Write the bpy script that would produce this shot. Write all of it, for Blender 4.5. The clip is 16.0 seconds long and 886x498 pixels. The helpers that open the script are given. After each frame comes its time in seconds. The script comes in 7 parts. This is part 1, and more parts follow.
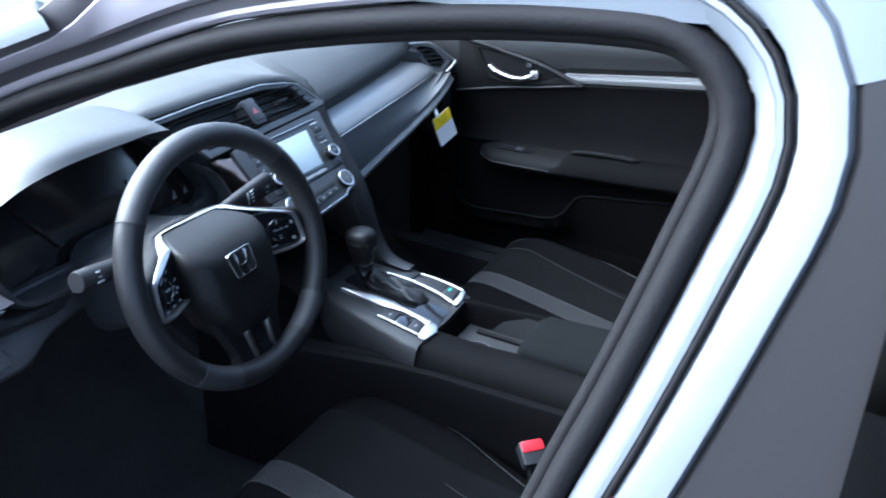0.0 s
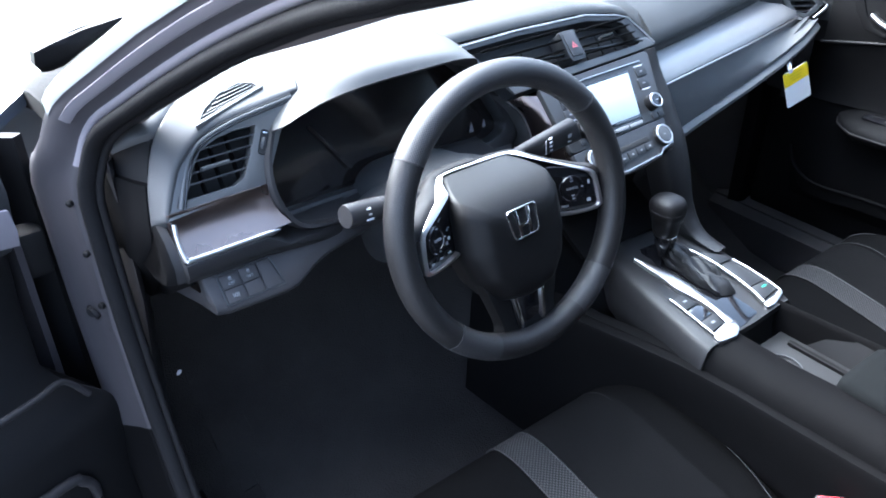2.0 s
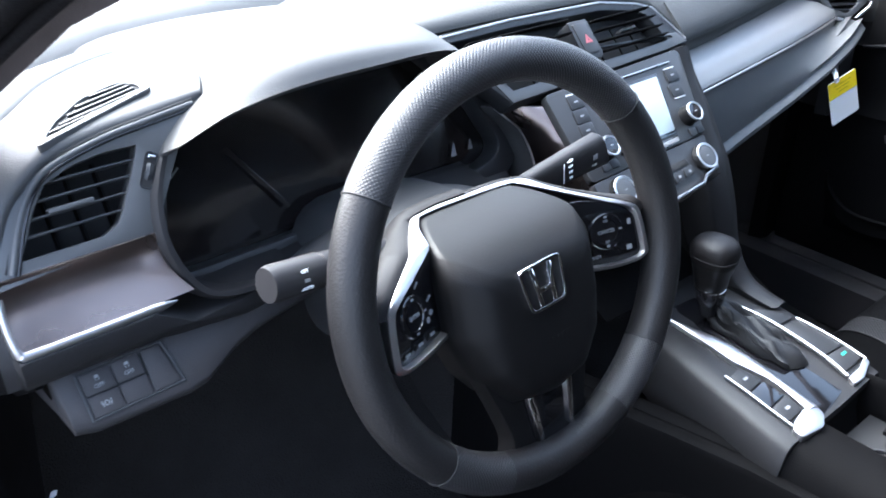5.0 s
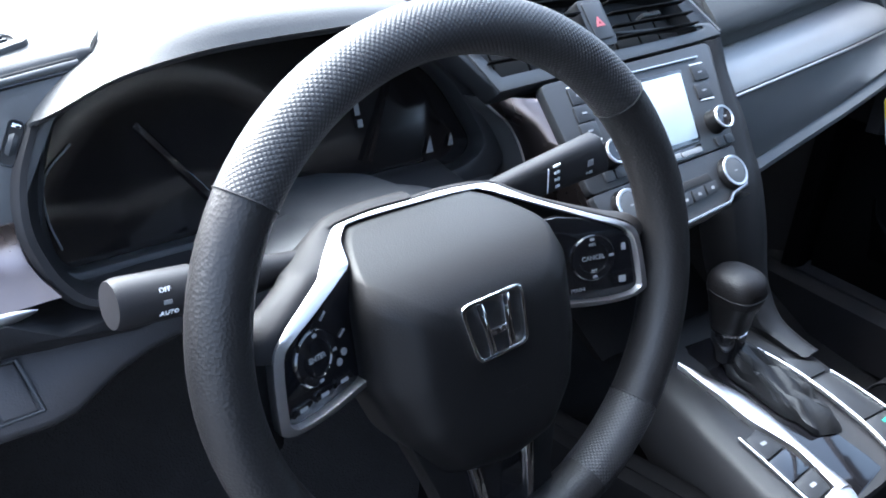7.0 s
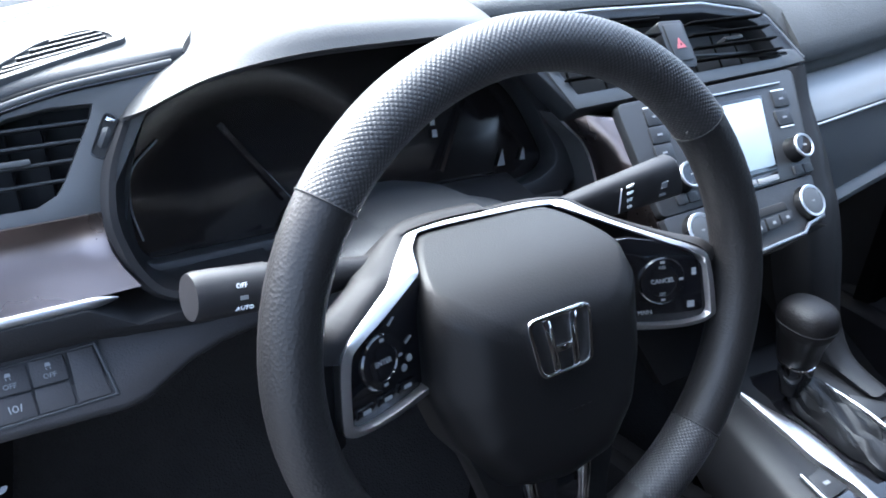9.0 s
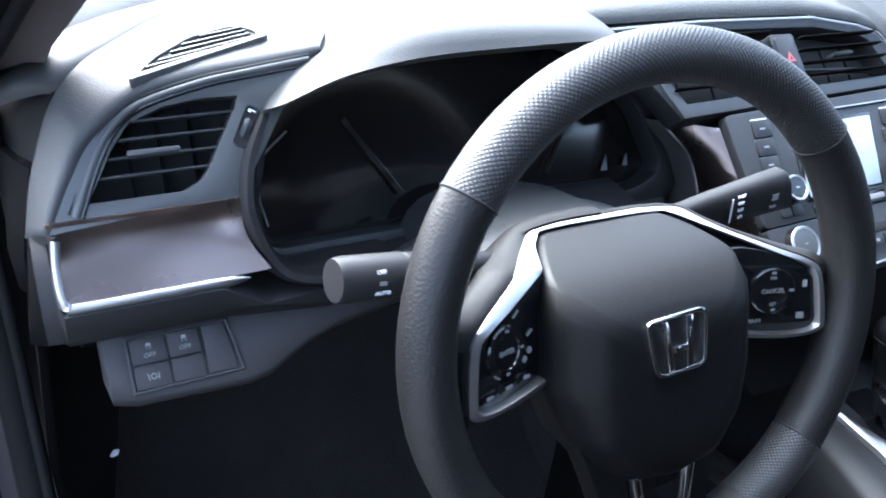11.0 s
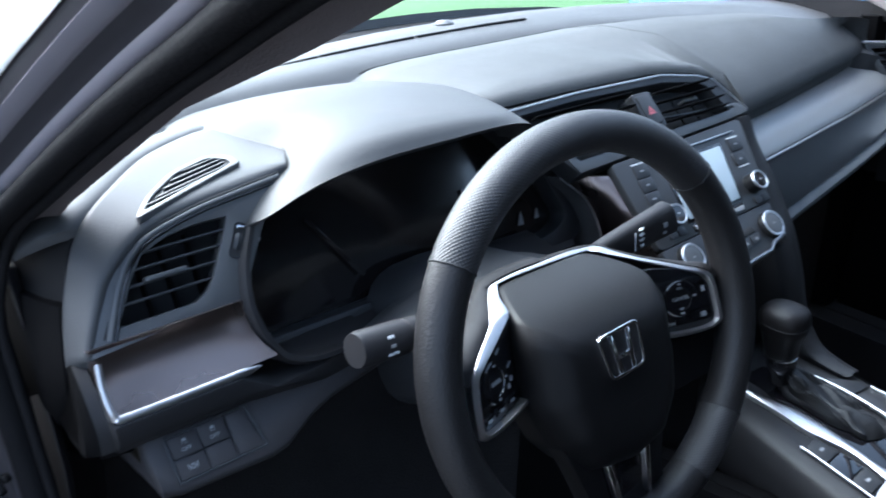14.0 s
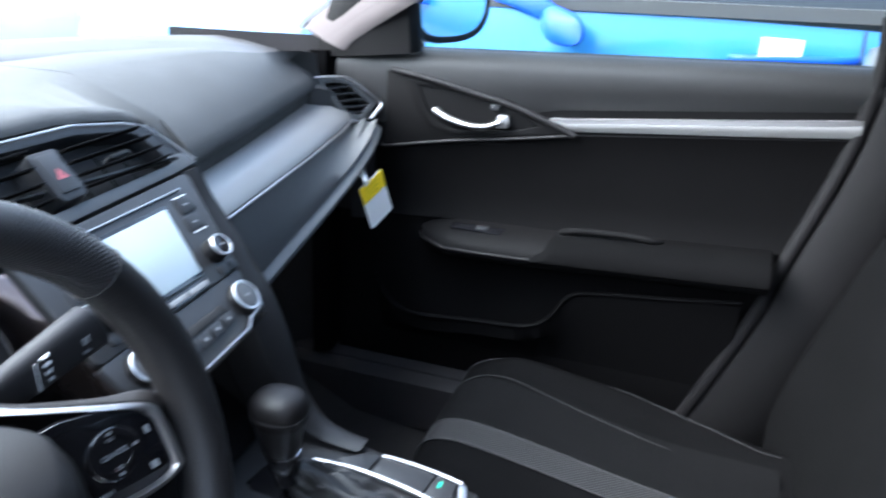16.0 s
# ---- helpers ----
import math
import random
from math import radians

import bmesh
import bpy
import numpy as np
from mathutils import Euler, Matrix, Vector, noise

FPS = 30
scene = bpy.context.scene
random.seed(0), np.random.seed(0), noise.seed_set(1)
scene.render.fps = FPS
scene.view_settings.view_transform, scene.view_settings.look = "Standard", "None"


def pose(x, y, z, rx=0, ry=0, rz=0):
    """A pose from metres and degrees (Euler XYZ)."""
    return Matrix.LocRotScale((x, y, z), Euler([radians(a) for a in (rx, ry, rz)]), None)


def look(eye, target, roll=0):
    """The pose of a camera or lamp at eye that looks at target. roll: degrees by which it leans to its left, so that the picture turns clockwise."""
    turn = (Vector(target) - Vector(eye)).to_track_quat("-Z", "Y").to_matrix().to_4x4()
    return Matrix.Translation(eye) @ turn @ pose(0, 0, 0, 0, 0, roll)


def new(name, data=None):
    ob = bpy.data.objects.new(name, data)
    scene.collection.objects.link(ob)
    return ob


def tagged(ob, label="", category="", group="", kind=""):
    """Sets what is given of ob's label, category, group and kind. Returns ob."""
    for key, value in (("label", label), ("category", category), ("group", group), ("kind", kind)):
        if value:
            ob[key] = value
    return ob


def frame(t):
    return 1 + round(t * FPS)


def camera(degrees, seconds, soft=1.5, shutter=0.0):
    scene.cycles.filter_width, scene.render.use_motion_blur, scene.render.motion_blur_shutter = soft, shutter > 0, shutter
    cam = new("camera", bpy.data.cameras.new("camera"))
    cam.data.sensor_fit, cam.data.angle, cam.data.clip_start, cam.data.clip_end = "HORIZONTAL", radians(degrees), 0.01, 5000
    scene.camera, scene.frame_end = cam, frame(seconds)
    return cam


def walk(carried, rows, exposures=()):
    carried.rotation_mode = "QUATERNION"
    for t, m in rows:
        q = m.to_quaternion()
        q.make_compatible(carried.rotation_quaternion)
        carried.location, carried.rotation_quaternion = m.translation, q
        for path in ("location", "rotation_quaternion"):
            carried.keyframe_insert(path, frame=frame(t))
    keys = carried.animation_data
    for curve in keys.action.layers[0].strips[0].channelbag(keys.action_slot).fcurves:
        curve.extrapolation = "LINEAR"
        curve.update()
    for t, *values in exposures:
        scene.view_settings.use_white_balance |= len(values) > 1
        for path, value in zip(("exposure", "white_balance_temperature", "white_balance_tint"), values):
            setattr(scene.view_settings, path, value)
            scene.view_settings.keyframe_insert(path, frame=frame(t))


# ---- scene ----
cam = camera(57.05, 16.0, soft=1.8, shutter=0.4)
PATH = [
    (0.0, -1.0716, -0.7165, 1.3141, 62.63, -0.59, -60.48),
    (0.5, -1.0259, -0.6927, 1.2999, 61.10, -0.60, -54.57),
    (1.0, -0.9712, -0.6148, 1.2798, 59.47, -1.18, -51.23),
    (1.5, -0.9457, -0.5958, 1.2694, 59.14, -2.60, -44.86),
    (2.0, -0.9346, -0.6166, 1.2801, 57.59, 0.66, -37.20),
    (2.5, -0.9286, -0.5815, 1.2478, 56.78, -0.59, -37.04),
    (3.0, -0.9153, -0.5252, 1.2192, 54.65, -2.07, -38.64),
    (3.5, -0.8972, -0.4839, 1.1979, 53.85, -2.36, -40.05),
    (4.0, -0.8660, -0.4474, 1.1833, 53.87, -2.49, -41.11),
    (4.5, -0.8254, -0.4211, 1.1626, 57.12, -0.91, -39.90),
    (5.0, -0.7657, -0.3783, 1.1346, 60.04, 0.37, -39.68),
    (7.5, -0.6267, -0.3105, 1.0698, 60.08, -2.62, -34.53),
    (8.0, -0.6324, -0.3105, 1.0727, 60.48, -2.66, -32.87),
    (10.5, -0.6594, -0.3102, 1.0768, 60.27, -3.60, -27.15),
    (11.0, -0.6855, -0.3111, 1.0828, 60.24, -3.40, -25.44),
    (11.5, -0.6989, -0.3205, 1.0963, 60.81, -2.33, -24.63),
    (12.0, -0.7195, -0.3362, 1.1082, 61.60, -1.25, -25.33),
    (12.5, -0.7461, -0.3545, 1.1197, 62.40, -0.35, -26.41),
    (13.0, -0.7790, -0.3753, 1.1342, 63.60, 0.48, -28.09),
    (13.5, -0.7998, -0.3883, 1.1367, 64.59, 1.43, -30.96),
    (14.0, -0.7963, -0.3727, 1.1421, 64.88, 1.87, -36.97),
    (14.5, -0.7275, -0.3284, 1.1130, 64.94, 1.95, -45.79),
    (15.0, -0.6614, -0.2987, 1.1033, 64.88, -0.08, -54.49),
    (15.5, -0.6269, -0.2997, 1.0983, 66.06, -1.14, -60.92),
    (16.0, -0.5826, -0.2884, 1.0936, 68.06, -2.72, -71.19),
]
walk(cam, [(t, pose(x, y, z, rx, ry, rz)) for t, x, y, z, rx, ry, rz in PATH],
     exposures=[(0.0, 3.46, 4950, 7), (0.5, 3.88, 5050, 8), (1.0, 4.25, 5150, 8), (2.0, 4.26, 5350, 9), (3.0, 4.40, 5580, 10), (3.5, 4.49, 5850, 11), (4.0, 4.62, 6050, 12), (4.5, 4.45, 5850, 11), (5.0, 4.12, 5600, 10), (7.5, 4.13, 5470, 9), (10.5, 4.08, 5450, 9),
                (12.5, 3.84, 5450, 9), (13.5, 3.36, 5300, 8), (14.5, 3.0, 5280, 7), (15.0, 3.18, 5330, 8), (15.5, 3.52, 5400, 8), (16.0, 3.75, 5450, 8)])

# ---- world and sun: a bright overcast sky ----
world = bpy.data.worlds.new("sky")
scene.world = world
world.use_nodes = True
wn = world.node_tree.nodes
sky = wn.new("ShaderNodeTexSky")
sky.sky_type = "NISHITA"
sky.sun_disc = False
sky.sun_elevation, sky.sun_rotation = radians(42), radians(-20)
sky.air_density, sky.dust_density, sky.ozone_density = 1.0, 6.0, 1.0
wn["Background"].inputs["Strength"].default_value = 0.095
hsv = wn.new("ShaderNodeHueSaturation")
hsv.inputs["Saturation"].default_value = 0.7
world.node_tree.links.new(sky.outputs[0], hsv.inputs["Color"])
world.node_tree.links.new(hsv.outputs[0], wn["Background"].inputs["Color"])
sun = new("sun", bpy.data.lights.new("sun", "SUN"))
sun.data.energy, sun.data.angle, sun.data.color = 1.6, radians(95), (1.0, 0.96, 0.9)
sun.matrix_world = look((-2.7, 7.5, 8.0), (0, 0, 0.8))

# ---- materials ----
MATS = {}


def material(name, color, rough=0.5, metal=0.0, grain=0.0, grain_size=0.002, mottle=0.0, mottle_size=0.08, coat=0.0,
             spec=0.5, sheen=0.0, rough_var=0.06, tone=None):
    """A surface with fine relief and two scales of variation, in metres of the object's own space."""
    m = bpy.data.materials.new(name)
    m.use_nodes = True
    nt = m.node_tree
    b = nt.nodes["Principled BSDF"]
    link = nt.links.new
    co = nt.nodes.new("ShaderNodeTexCoord")
    big = nt.nodes.new("ShaderNodeTexNoise")
    big.inputs["Scale"].default_value = 1 / mottle_size
    big.inputs["Detail"].default_value = 5
    link(co.outputs["Object"], big.inputs["Vector"])
    mix = nt.nodes.new("ShaderNodeMix")
    mix.data_type = "RGBA"
    c2 = tone or tuple(c * (1 - mottle) for c in color)
    mix.inputs[6].default_value = (*color, 1)
    mix.inputs[7].default_value = (*c2, 1)
    link(big.outputs["Fac"], mix.inputs[0])
    link(mix.outputs[2], b.inputs["Base Color"])
    rmap = nt.nodes.new("ShaderNodeMapRange")
    rmap.inputs["To Min"].default_value = max(rough - rough_var, 0.02)
    rmap.inputs["To Max"].default_value = min(rough + rough_var, 1)
    link(big.outputs["Fac"], rmap.inputs["Value"])
    link(rmap.outputs[0], b.inputs["Roughness"])
    b.inputs["Metallic"].default_value = metal
    b.inputs["Specular IOR Level"].default_value = spec
    b.inputs["Coat Weight"].default_value = coat
    b.inputs["Coat Roughness"].default_value = 0.05
    b.inputs["Sheen Weight"].default_value = sheen
    b.inputs["Sheen Roughness"].default_value = 0.4
    if grain:
        fine = nt.nodes.new("ShaderNodeTexVoronoi")
        fine.inputs["Scale"].default_value = 1 / grain_size
        link(co.outputs["Object"], fine.inputs["Vector"])
        bump = nt.nodes.new("ShaderNodeBump")
        bump.inputs["Strength"].default_value = grain
        bump.inputs["Distance"].default_value = grain_size * 0.4
        link(fine.outputs["Distance"], bump.inputs["Height"])
        link(bump.outputs["Normal"], b.inputs["Normal"])
    MATS[name] = m
    return m


def dotted(name, color, spacing, depth, rough=0.45, c2=None, spec=0.5):
    """A surface embossed with a diagonal grid of dots, laid out in the mesh's UV map (metres)."""
    m = material(name, color, rough, spec=spec)
    nt = m.node_tree
    link = nt.links.new
    uv = nt.nodes.new("ShaderNodeUVMap")
    sp = nt.nodes.new("ShaderNodeSeparateXYZ")
    link(uv.outputs[0], sp.inputs[0])
    waves = []
    for sx, sy in ((1, 1), (1, -1)):
        a = nt.nodes.new("ShaderNodeMath"); a.operation = "MULTIPLY"; a.inputs[1].default_value = sx * math.pi / spacing
        c = nt.nodes.new("ShaderNodeMath"); c.operation = "MULTIPLY"; c.inputs[1].default_value = sy * math.pi / spacing
        d = nt.nodes.new("ShaderNodeMath"); d.operation = "ADD"
        e = nt.nodes.new("ShaderNodeMath"); e.operation = "COSINE"
        link(sp.outputs[0], a.inputs[0]); link(sp.outputs[1], c.inputs[0])
        link(a.outputs[0], d.inputs[0]); link(c.outputs[0], d.inputs[1]); link(d.outputs[0], e.inputs[0])
        waves.append(e)
    pr = nt.nodes.new("ShaderNodeMath"); pr.operation = "MULTIPLY"
    link(waves[0].outputs[0], pr.inputs[0]); link(waves[1].outputs[0], pr.inputs[1])
    ab = nt.nodes.new("ShaderNodeMath"); ab.operation = "ABSOLUTE"
    link(pr.outputs[0], ab.inputs[0])
    bump = nt.nodes.new("ShaderNodeBump")
    bump.inputs["Strength"].default_value = 1.0
    bump.inputs["Distance"].default_value = depth
    link(ab.outputs[0], bump.inputs["Height"])
    link(bump.outputs["Normal"], nt.nodes["Principled BSDF"].inputs["Normal"])
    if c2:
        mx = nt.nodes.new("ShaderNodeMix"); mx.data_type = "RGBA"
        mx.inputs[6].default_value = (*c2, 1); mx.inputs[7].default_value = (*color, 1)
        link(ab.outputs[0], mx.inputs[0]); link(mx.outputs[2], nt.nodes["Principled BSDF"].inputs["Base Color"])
    return m


def pane_material(name, tint, gloss=1.0):
    m = bpy.data.materials.new(name)
    m.use_nodes = True
    nt = m.node_tree
    nt.nodes.remove(nt.nodes["Principled BSDF"])
    tr = nt.nodes.new("ShaderNodeBsdfTransparent"); tr.inputs[0].default_value = (*tint, 1)
    gl = nt.nodes.new("ShaderNodeBsdfGlossy"); gl.inputs["Roughness"].default_value = 0.02
    fr = nt.nodes.new("ShaderNodeFresnel"); fr.inputs[0].default_value = 1.45
    mu = nt.nodes.new("ShaderNodeMath"); mu.operation = "MULTIPLY"; mu.inputs[1].default_value = gloss
    mx = nt.nodes.new("ShaderNodeMixShader")
    nt.links.new(fr.outputs[0], mu.inputs[0]); nt.links.new(mu.outputs[0], mx.inputs[0])
    nt.links.new(tr.outputs[0], mx.inputs[1]); nt.links.new(gl.outputs[0], mx.inputs[2])
    nt.links.new(mx.outputs[0], nt.nodes["Material Output"].inputs[0])
    MATS[name] = m
    return m


PLASTIC_G = material("glovebox plastic", (0.112, 0.1135, 0.114), 0.48, grain=0.15, grain_size=0.0014, mottle=0.15)
PLASTIC = material("soft dash plastic", (0.046, 0.0465, 0.047), 0.52, spec=0.37, grain=0.2, grain_size=0.0016, mottle=0.2)
SOFT = material("soft grained dash pad", (0.049, 0.0503, 0.0500), 0.60, grain=0.35, grain_size=0.0022, mottle=0.25, spec=0.3)
KNOB = material("gear knob leather", (0.0075, 0.0068, 0.0070), 0.5, grain=0.25, grain_size=0.0019, mottle=0.3, spec=0.25)
KNEEPANEL = material("grained knee panel plastic", (0.034, 0.0320, 0.0329), 0.56, grain=0.25, grain_size=0.0014, mottle=0.2, spec=0.3)
KNOBBODY = material("satin black knob plastic", (0.006, 0.0058, 0.006), 0.28, spec=0.4, rough_var=0.03)
SPOKE = material("satin black plastic", (0.0125, 0.0117, 0.0122), 0.58, grain=0.08, grain_size=0.001, mottle=0.2, spec=0.22)
PLASTIC_B = material("hard black plastic", (0.020, 0.021, 0.023), 0.46, grain=0.3, grain_size=0.0013, mottle=0.25)
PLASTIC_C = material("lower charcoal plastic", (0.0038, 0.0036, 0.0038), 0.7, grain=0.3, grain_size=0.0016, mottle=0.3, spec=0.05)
BEZEL = material("satin grey bezel", (0.060, 0.0615, 0.063), 0.38, grain=0.1, grain_size=0.001, mottle=0.1)
FACE = material("radio faceplate", (0.026, 0.0262, 0.027), 0.40, mottle=0.15)
LEATHER = material("wheel leather", (0.0109, 0.0102, 0.0104), 0.48, spec=0.38, grain=0.3, grain_size=0.0019, mottle=0.3, mottle_size=0.03)
# c2 puts shade into the leather's colour in the hollows of the relief
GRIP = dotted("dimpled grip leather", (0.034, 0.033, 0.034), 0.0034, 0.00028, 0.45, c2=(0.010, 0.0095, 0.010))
HUB = material("airbag cover vinyl", (0.0050, 0.0048, 0.0050), 0.50, spec=0.22, grain=0.15, grain_size=0.0013, mottle=0.2)
CLOTH = material("black seat cloth", (0.0044, 0.0043, 0.0045), 0.95, grain=0.8, grain_size=0.0014, mottle=0.3, spec=0.015)
CLOTH_B = material("charcoal insert cloth", (0.0056, 0.0055, 0.0058), 0.9, grain=0.8, grain_size=0.0014, mottle=0.25, spec=0.04)
WOVEN = dotted("woven grey band", (0.042, 0.041, 0.042), 0.0060, 0.0006, 0.8, c2=(0.007, 0.007, 0.0075), spec=0.1)
THREAD = material("grey seam thread", (0.016, 0.016, 0.017), 0.8)
PAD_CLOTH = material("armrest cloth", (0.0070, 0.0075, 0.0077), 0.95, grain=0.7, grain_size=0.0013, mottle=0.2, spec=0.04)
TRIMGREY = material("satin grey dash trim", (0.27, 0.268, 0.265), 0.43, metal=0.45, grain=0.06, grain_size=0.001, mottle=0.1)
CARPET = material("black carpet", (0.030, 0.0278, 0.0270), 0.95, grain=1.0, grain_size=0.003, mottle=0.5, spec=0.1)
SATIN = material("satin silver trim", (0.60, 0.59, 0.59), 0.36, metal=1.0, mottle=0.05)
CHROME = material("bright chrome", (0.80, 0.80, 0.82), 0.07, metal=1.0, rough_var=0.02)
BROWNMETAL = material("brushed dark metal trim", (0.25, 0.203, 0.186), 0.28, metal=1.0, grain=0.08, grain_size=0.001, mottle=0.15)
PIANO = material("gloss black", (0.006, 0.006, 0.007), 0.1, coat=0.4, rough_var=0.03)
GATE = material("shift boot vinyl", (0.010, 0.010, 0.0105), 0.48, spec=0.3, grain=0.1, grain_size=0.003, mottle=0.3)
DARK = material("dark cavity", (0.006, 0.006, 0.0065), 0.8)
LENS = material("cluster lens", (0.008, 0.007, 0.007), 0.12, coat=0.2)
RUBBER = material("door seal rubber", (0.009, 0.0085, 0.009), 0.7, grain=0.2, grain_size=0.003, mottle=0.3, spec=0.12)
KICK = material("black moulded lower trim", (0.024, 0.0222, 0.0232), 0.65, grain=0.3, grain_size=0.0016, mottle=0.3, spec=0.2)
KNEE = material("black knee roll", (0.019, 0.0182, 0.0188), 0.5, grain=0.25, grain_size=0.0014, mottle=0.25, spec=0.3)
SMOOTH = material("smooth black plastic", (0.021, 0.0200, 0.0207), 0.5, grain=0.08, grain_size=0.001, mottle=0.2, spec=0.22)
DOORBLACK = material("black door trim", (0.0042, 0.0040, 0.0042), 0.68, grain=0.25, grain_size=0.0015, mottle=0.25, spec=0.09)
DOORTOP = material("grained door top", (0.017, 0.0172, 0.0178), 0.5, grain=0.3, grain_size=0.0015, mottle=0.2, spec=0.3)
PILLARBLACK = material("black pillar plastic", (0.0065, 0.0062, 0.0065), 0.6, grain=0.25, grain_size=0.0014, mottle=0.25, spec=0.15)
KEY = material("charcoal console key", (0.017, 0.0168, 0.0172), 0.42, mottle=0.15, spec=0.35)
DECK = material("console deck plastic", (0.0150, 0.0145, 0.0150), 0.5, grain=0.15, grain_size=0.0012, mottle=0.2, spec=0.3)
PAINT = material("silver car paint", (0.140, 0.152, 0.168), 0.35, metal=0.4, coat=0.5, grain=0.03, grain_size=0.0006, mottle=0.06)
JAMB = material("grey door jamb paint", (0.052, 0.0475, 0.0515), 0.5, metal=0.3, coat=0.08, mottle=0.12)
# the jamb paint again, lightened to put the sky's light into its colour
JAMB_SKYLIT = material("jamb paint lightened for skylight", (0.25, 0.228, 0.247), 0.42, metal=0.3, coat=0.1, mottle=0.1)
CONCRETE = material("pale concrete", (0.48, 0.46, 0.43), 0.9, grain=0.4, grain_size=0.02, mottle=0.25, mottle_size=1.0)
PILLAR = material("grey pillar fabric", (0.115, 0.098, 0.096), 0.85, grain=0.5, grain_size=0.0014, mottle=0.15)
HEADLINER = material("headliner fabric", (0.30, 0.29, 0.28), 0.9, grain=0.5, grain_size=0.002, mottle=0.1)
DIAL = material("pale dial face", (0.055, 0.057, 0.06), 0.4, metal=0.0, mottle=0.1)
# switched-off screen: the pale base colour carries the reflected sky
SCREEN = material("filmed screen with sky reflection in its colour", (0.31, 0.355, 0.375), 0.22, mottle=0.05)
WHITE = material("white marking", (0.72, 0.74, 0.75), 0.5)
GREYMARK = material("grey marking", (0.20, 0.205, 0.21), 0.5)
RED = material("red plastic", (0.70, 0.02, 0.03), 0.35)
PINK = material("red hazard mark", (0.30, 0.075, 0.085), 0.4)
GREENMARK = material("green marking", (0.03, 0.35, 0.22), 0.4)
YELLOW = material("yellow tag print", (0.85, 0.62, 0.01), 0.5)
YELLOW_B = material("olive tag print", (0.45, 0.33, 0.01), 0.5)
PAPER = material("white card", (0.80, 0.80, 0.79), 0.6, mottle=0.06)
LEAF = material("dry leaf", (0.30, 0.13, 0.07), 0.7, mottle=0.4, mottle_size=0.01)
FILM = material("clear film scrap", (0.6, 0.6, 0.62), 0.25)
GLASS = pane_material("window glass", (0.96, 0.985, 0.975), 0.25)
SIDEGLASS = pane_material("light tinted side glass", (0.86, 0.89, 0.88), 0.3)
# dark tint added to the rear panes to hold light out of the cabin
REAR_DIM = pane_material("rear glass darkened to block light", (0.22, 0.23, 0.23), 0.6)
BLUE = material("blue car paint", (0.045, 0.205, 0.48), 0.22, metal=0.3, coat=1.0, mottle=0.08, mottle_size=0.5)
BLUE_B = material("deep blue plastic", (0.012, 0.06, 0.40), 0.4, coat=0.05, spec=0.2)
TINT = material("tinted side glass", (0.012, 0.014, 0.015), 0.08, coat=0.5)
TYRE = material("tyre rubber", (0.015, 0.015, 0.015), 0.8, grain=0.3, grain_size=0.006)
ALLOY = material("alloy wheel", (0.5, 0.5, 0.52), 0.3, metal=0.9)
ASPHALT = material("weathered asphalt", (0.075, 0.075, 0.078), 0.85, grain=0.5, grain_size=0.012, mottle=0.3, mottle_size=1.3)
GRASS = material("grass", (0.12, 0.235, 0.088), 0.9, mottle=0.4, mottle_size=0.4)
MIRROR = material("mirror glass", (0.9, 0.92, 0.93), 0.02, metal=1.0, rough_var=0.0)


# ---- mesh helpers ----
def part(name, bm, mat, parent=None, label="", smooth=35, kind="", category="", group=""):
    bmesh.ops.recalc_face_normals(bm, faces=bm.faces)
    for f in bm.faces:
        f.smooth = smooth > 0
    for e in bm.edges:
        if len(e.link_faces) == 2 and e.calc_face_angle(0) > radians(smooth):
            e.smooth = False
    me = bpy.data.meshes.new(name)
    bm.to_mesh(me)
    bm.free()
    me.materials.append(mat)
    ob = new(name, me)
    if parent is not None:
        ob.parent = parent
    return tagged(ob, label, category, group, kind)


def thing(name, label, category, group="", kind="", at=(0, 0, 0)):
    ob = new(name)
    ob.empty_display_size = 0.05
    return tagged(ob, label, category, group, kind)


def axes(o, x, y):
    """A frame with its origin, its x axis and its y axis (made square)."""
    x = Vector(x).normalized()
    z = x.cross(Vector(y)).normalized()
    y = z.cross(x)
    return Matrix(((x.x, y.x, z.x, o[0]), (x.y, y.y, z.y, o[1]), (x.z, y.z, z.z, o[2]), (0, 0, 0, 1)))


def soften(bm, width, seg=2, angle=30):
    es = [e for e in bm.edges if len(e.link_faces) == 2 and e.calc_face_angle(0) > radians(angle)]
    if es and width > 0:
        bmesh.ops.bevel(bm, geom=es, offset=width, segments=seg, profile=0.5, affect="EDGES", clamp_overlap=True)


def plate(poly, depth, m, bevel=0.0, bm=None, seg=2):
    """A polygon in the frame's xy plane, its top face at z = 0, going down by depth."""
    own = bmesh.new()
    top = [own.verts.new((*p, 0)) for p in poly]
    low = [own.verts.new((*p, -depth)) for p in poly]
    own.faces.new(top)
    own.faces.new(low[::-1])
    n = len(poly)
    for i in range(n):
        own.faces.new((top[i], top[(i + 1) % n], low[(i + 1) % n], low[i]))
    bmesh.ops.recalc_face_normals(own, faces=own.faces)
    soften(own, bevel, seg)
    own.transform(m)
    return own if bm is None else merge(bm, own)


def merge(bm, other):
    me = bpy.data.meshes.new("tmp")
    other.to_mesh(me)
    other.free()
    bm.from_mesh(me)
    bpy.data.meshes.remove(me)
    return bm


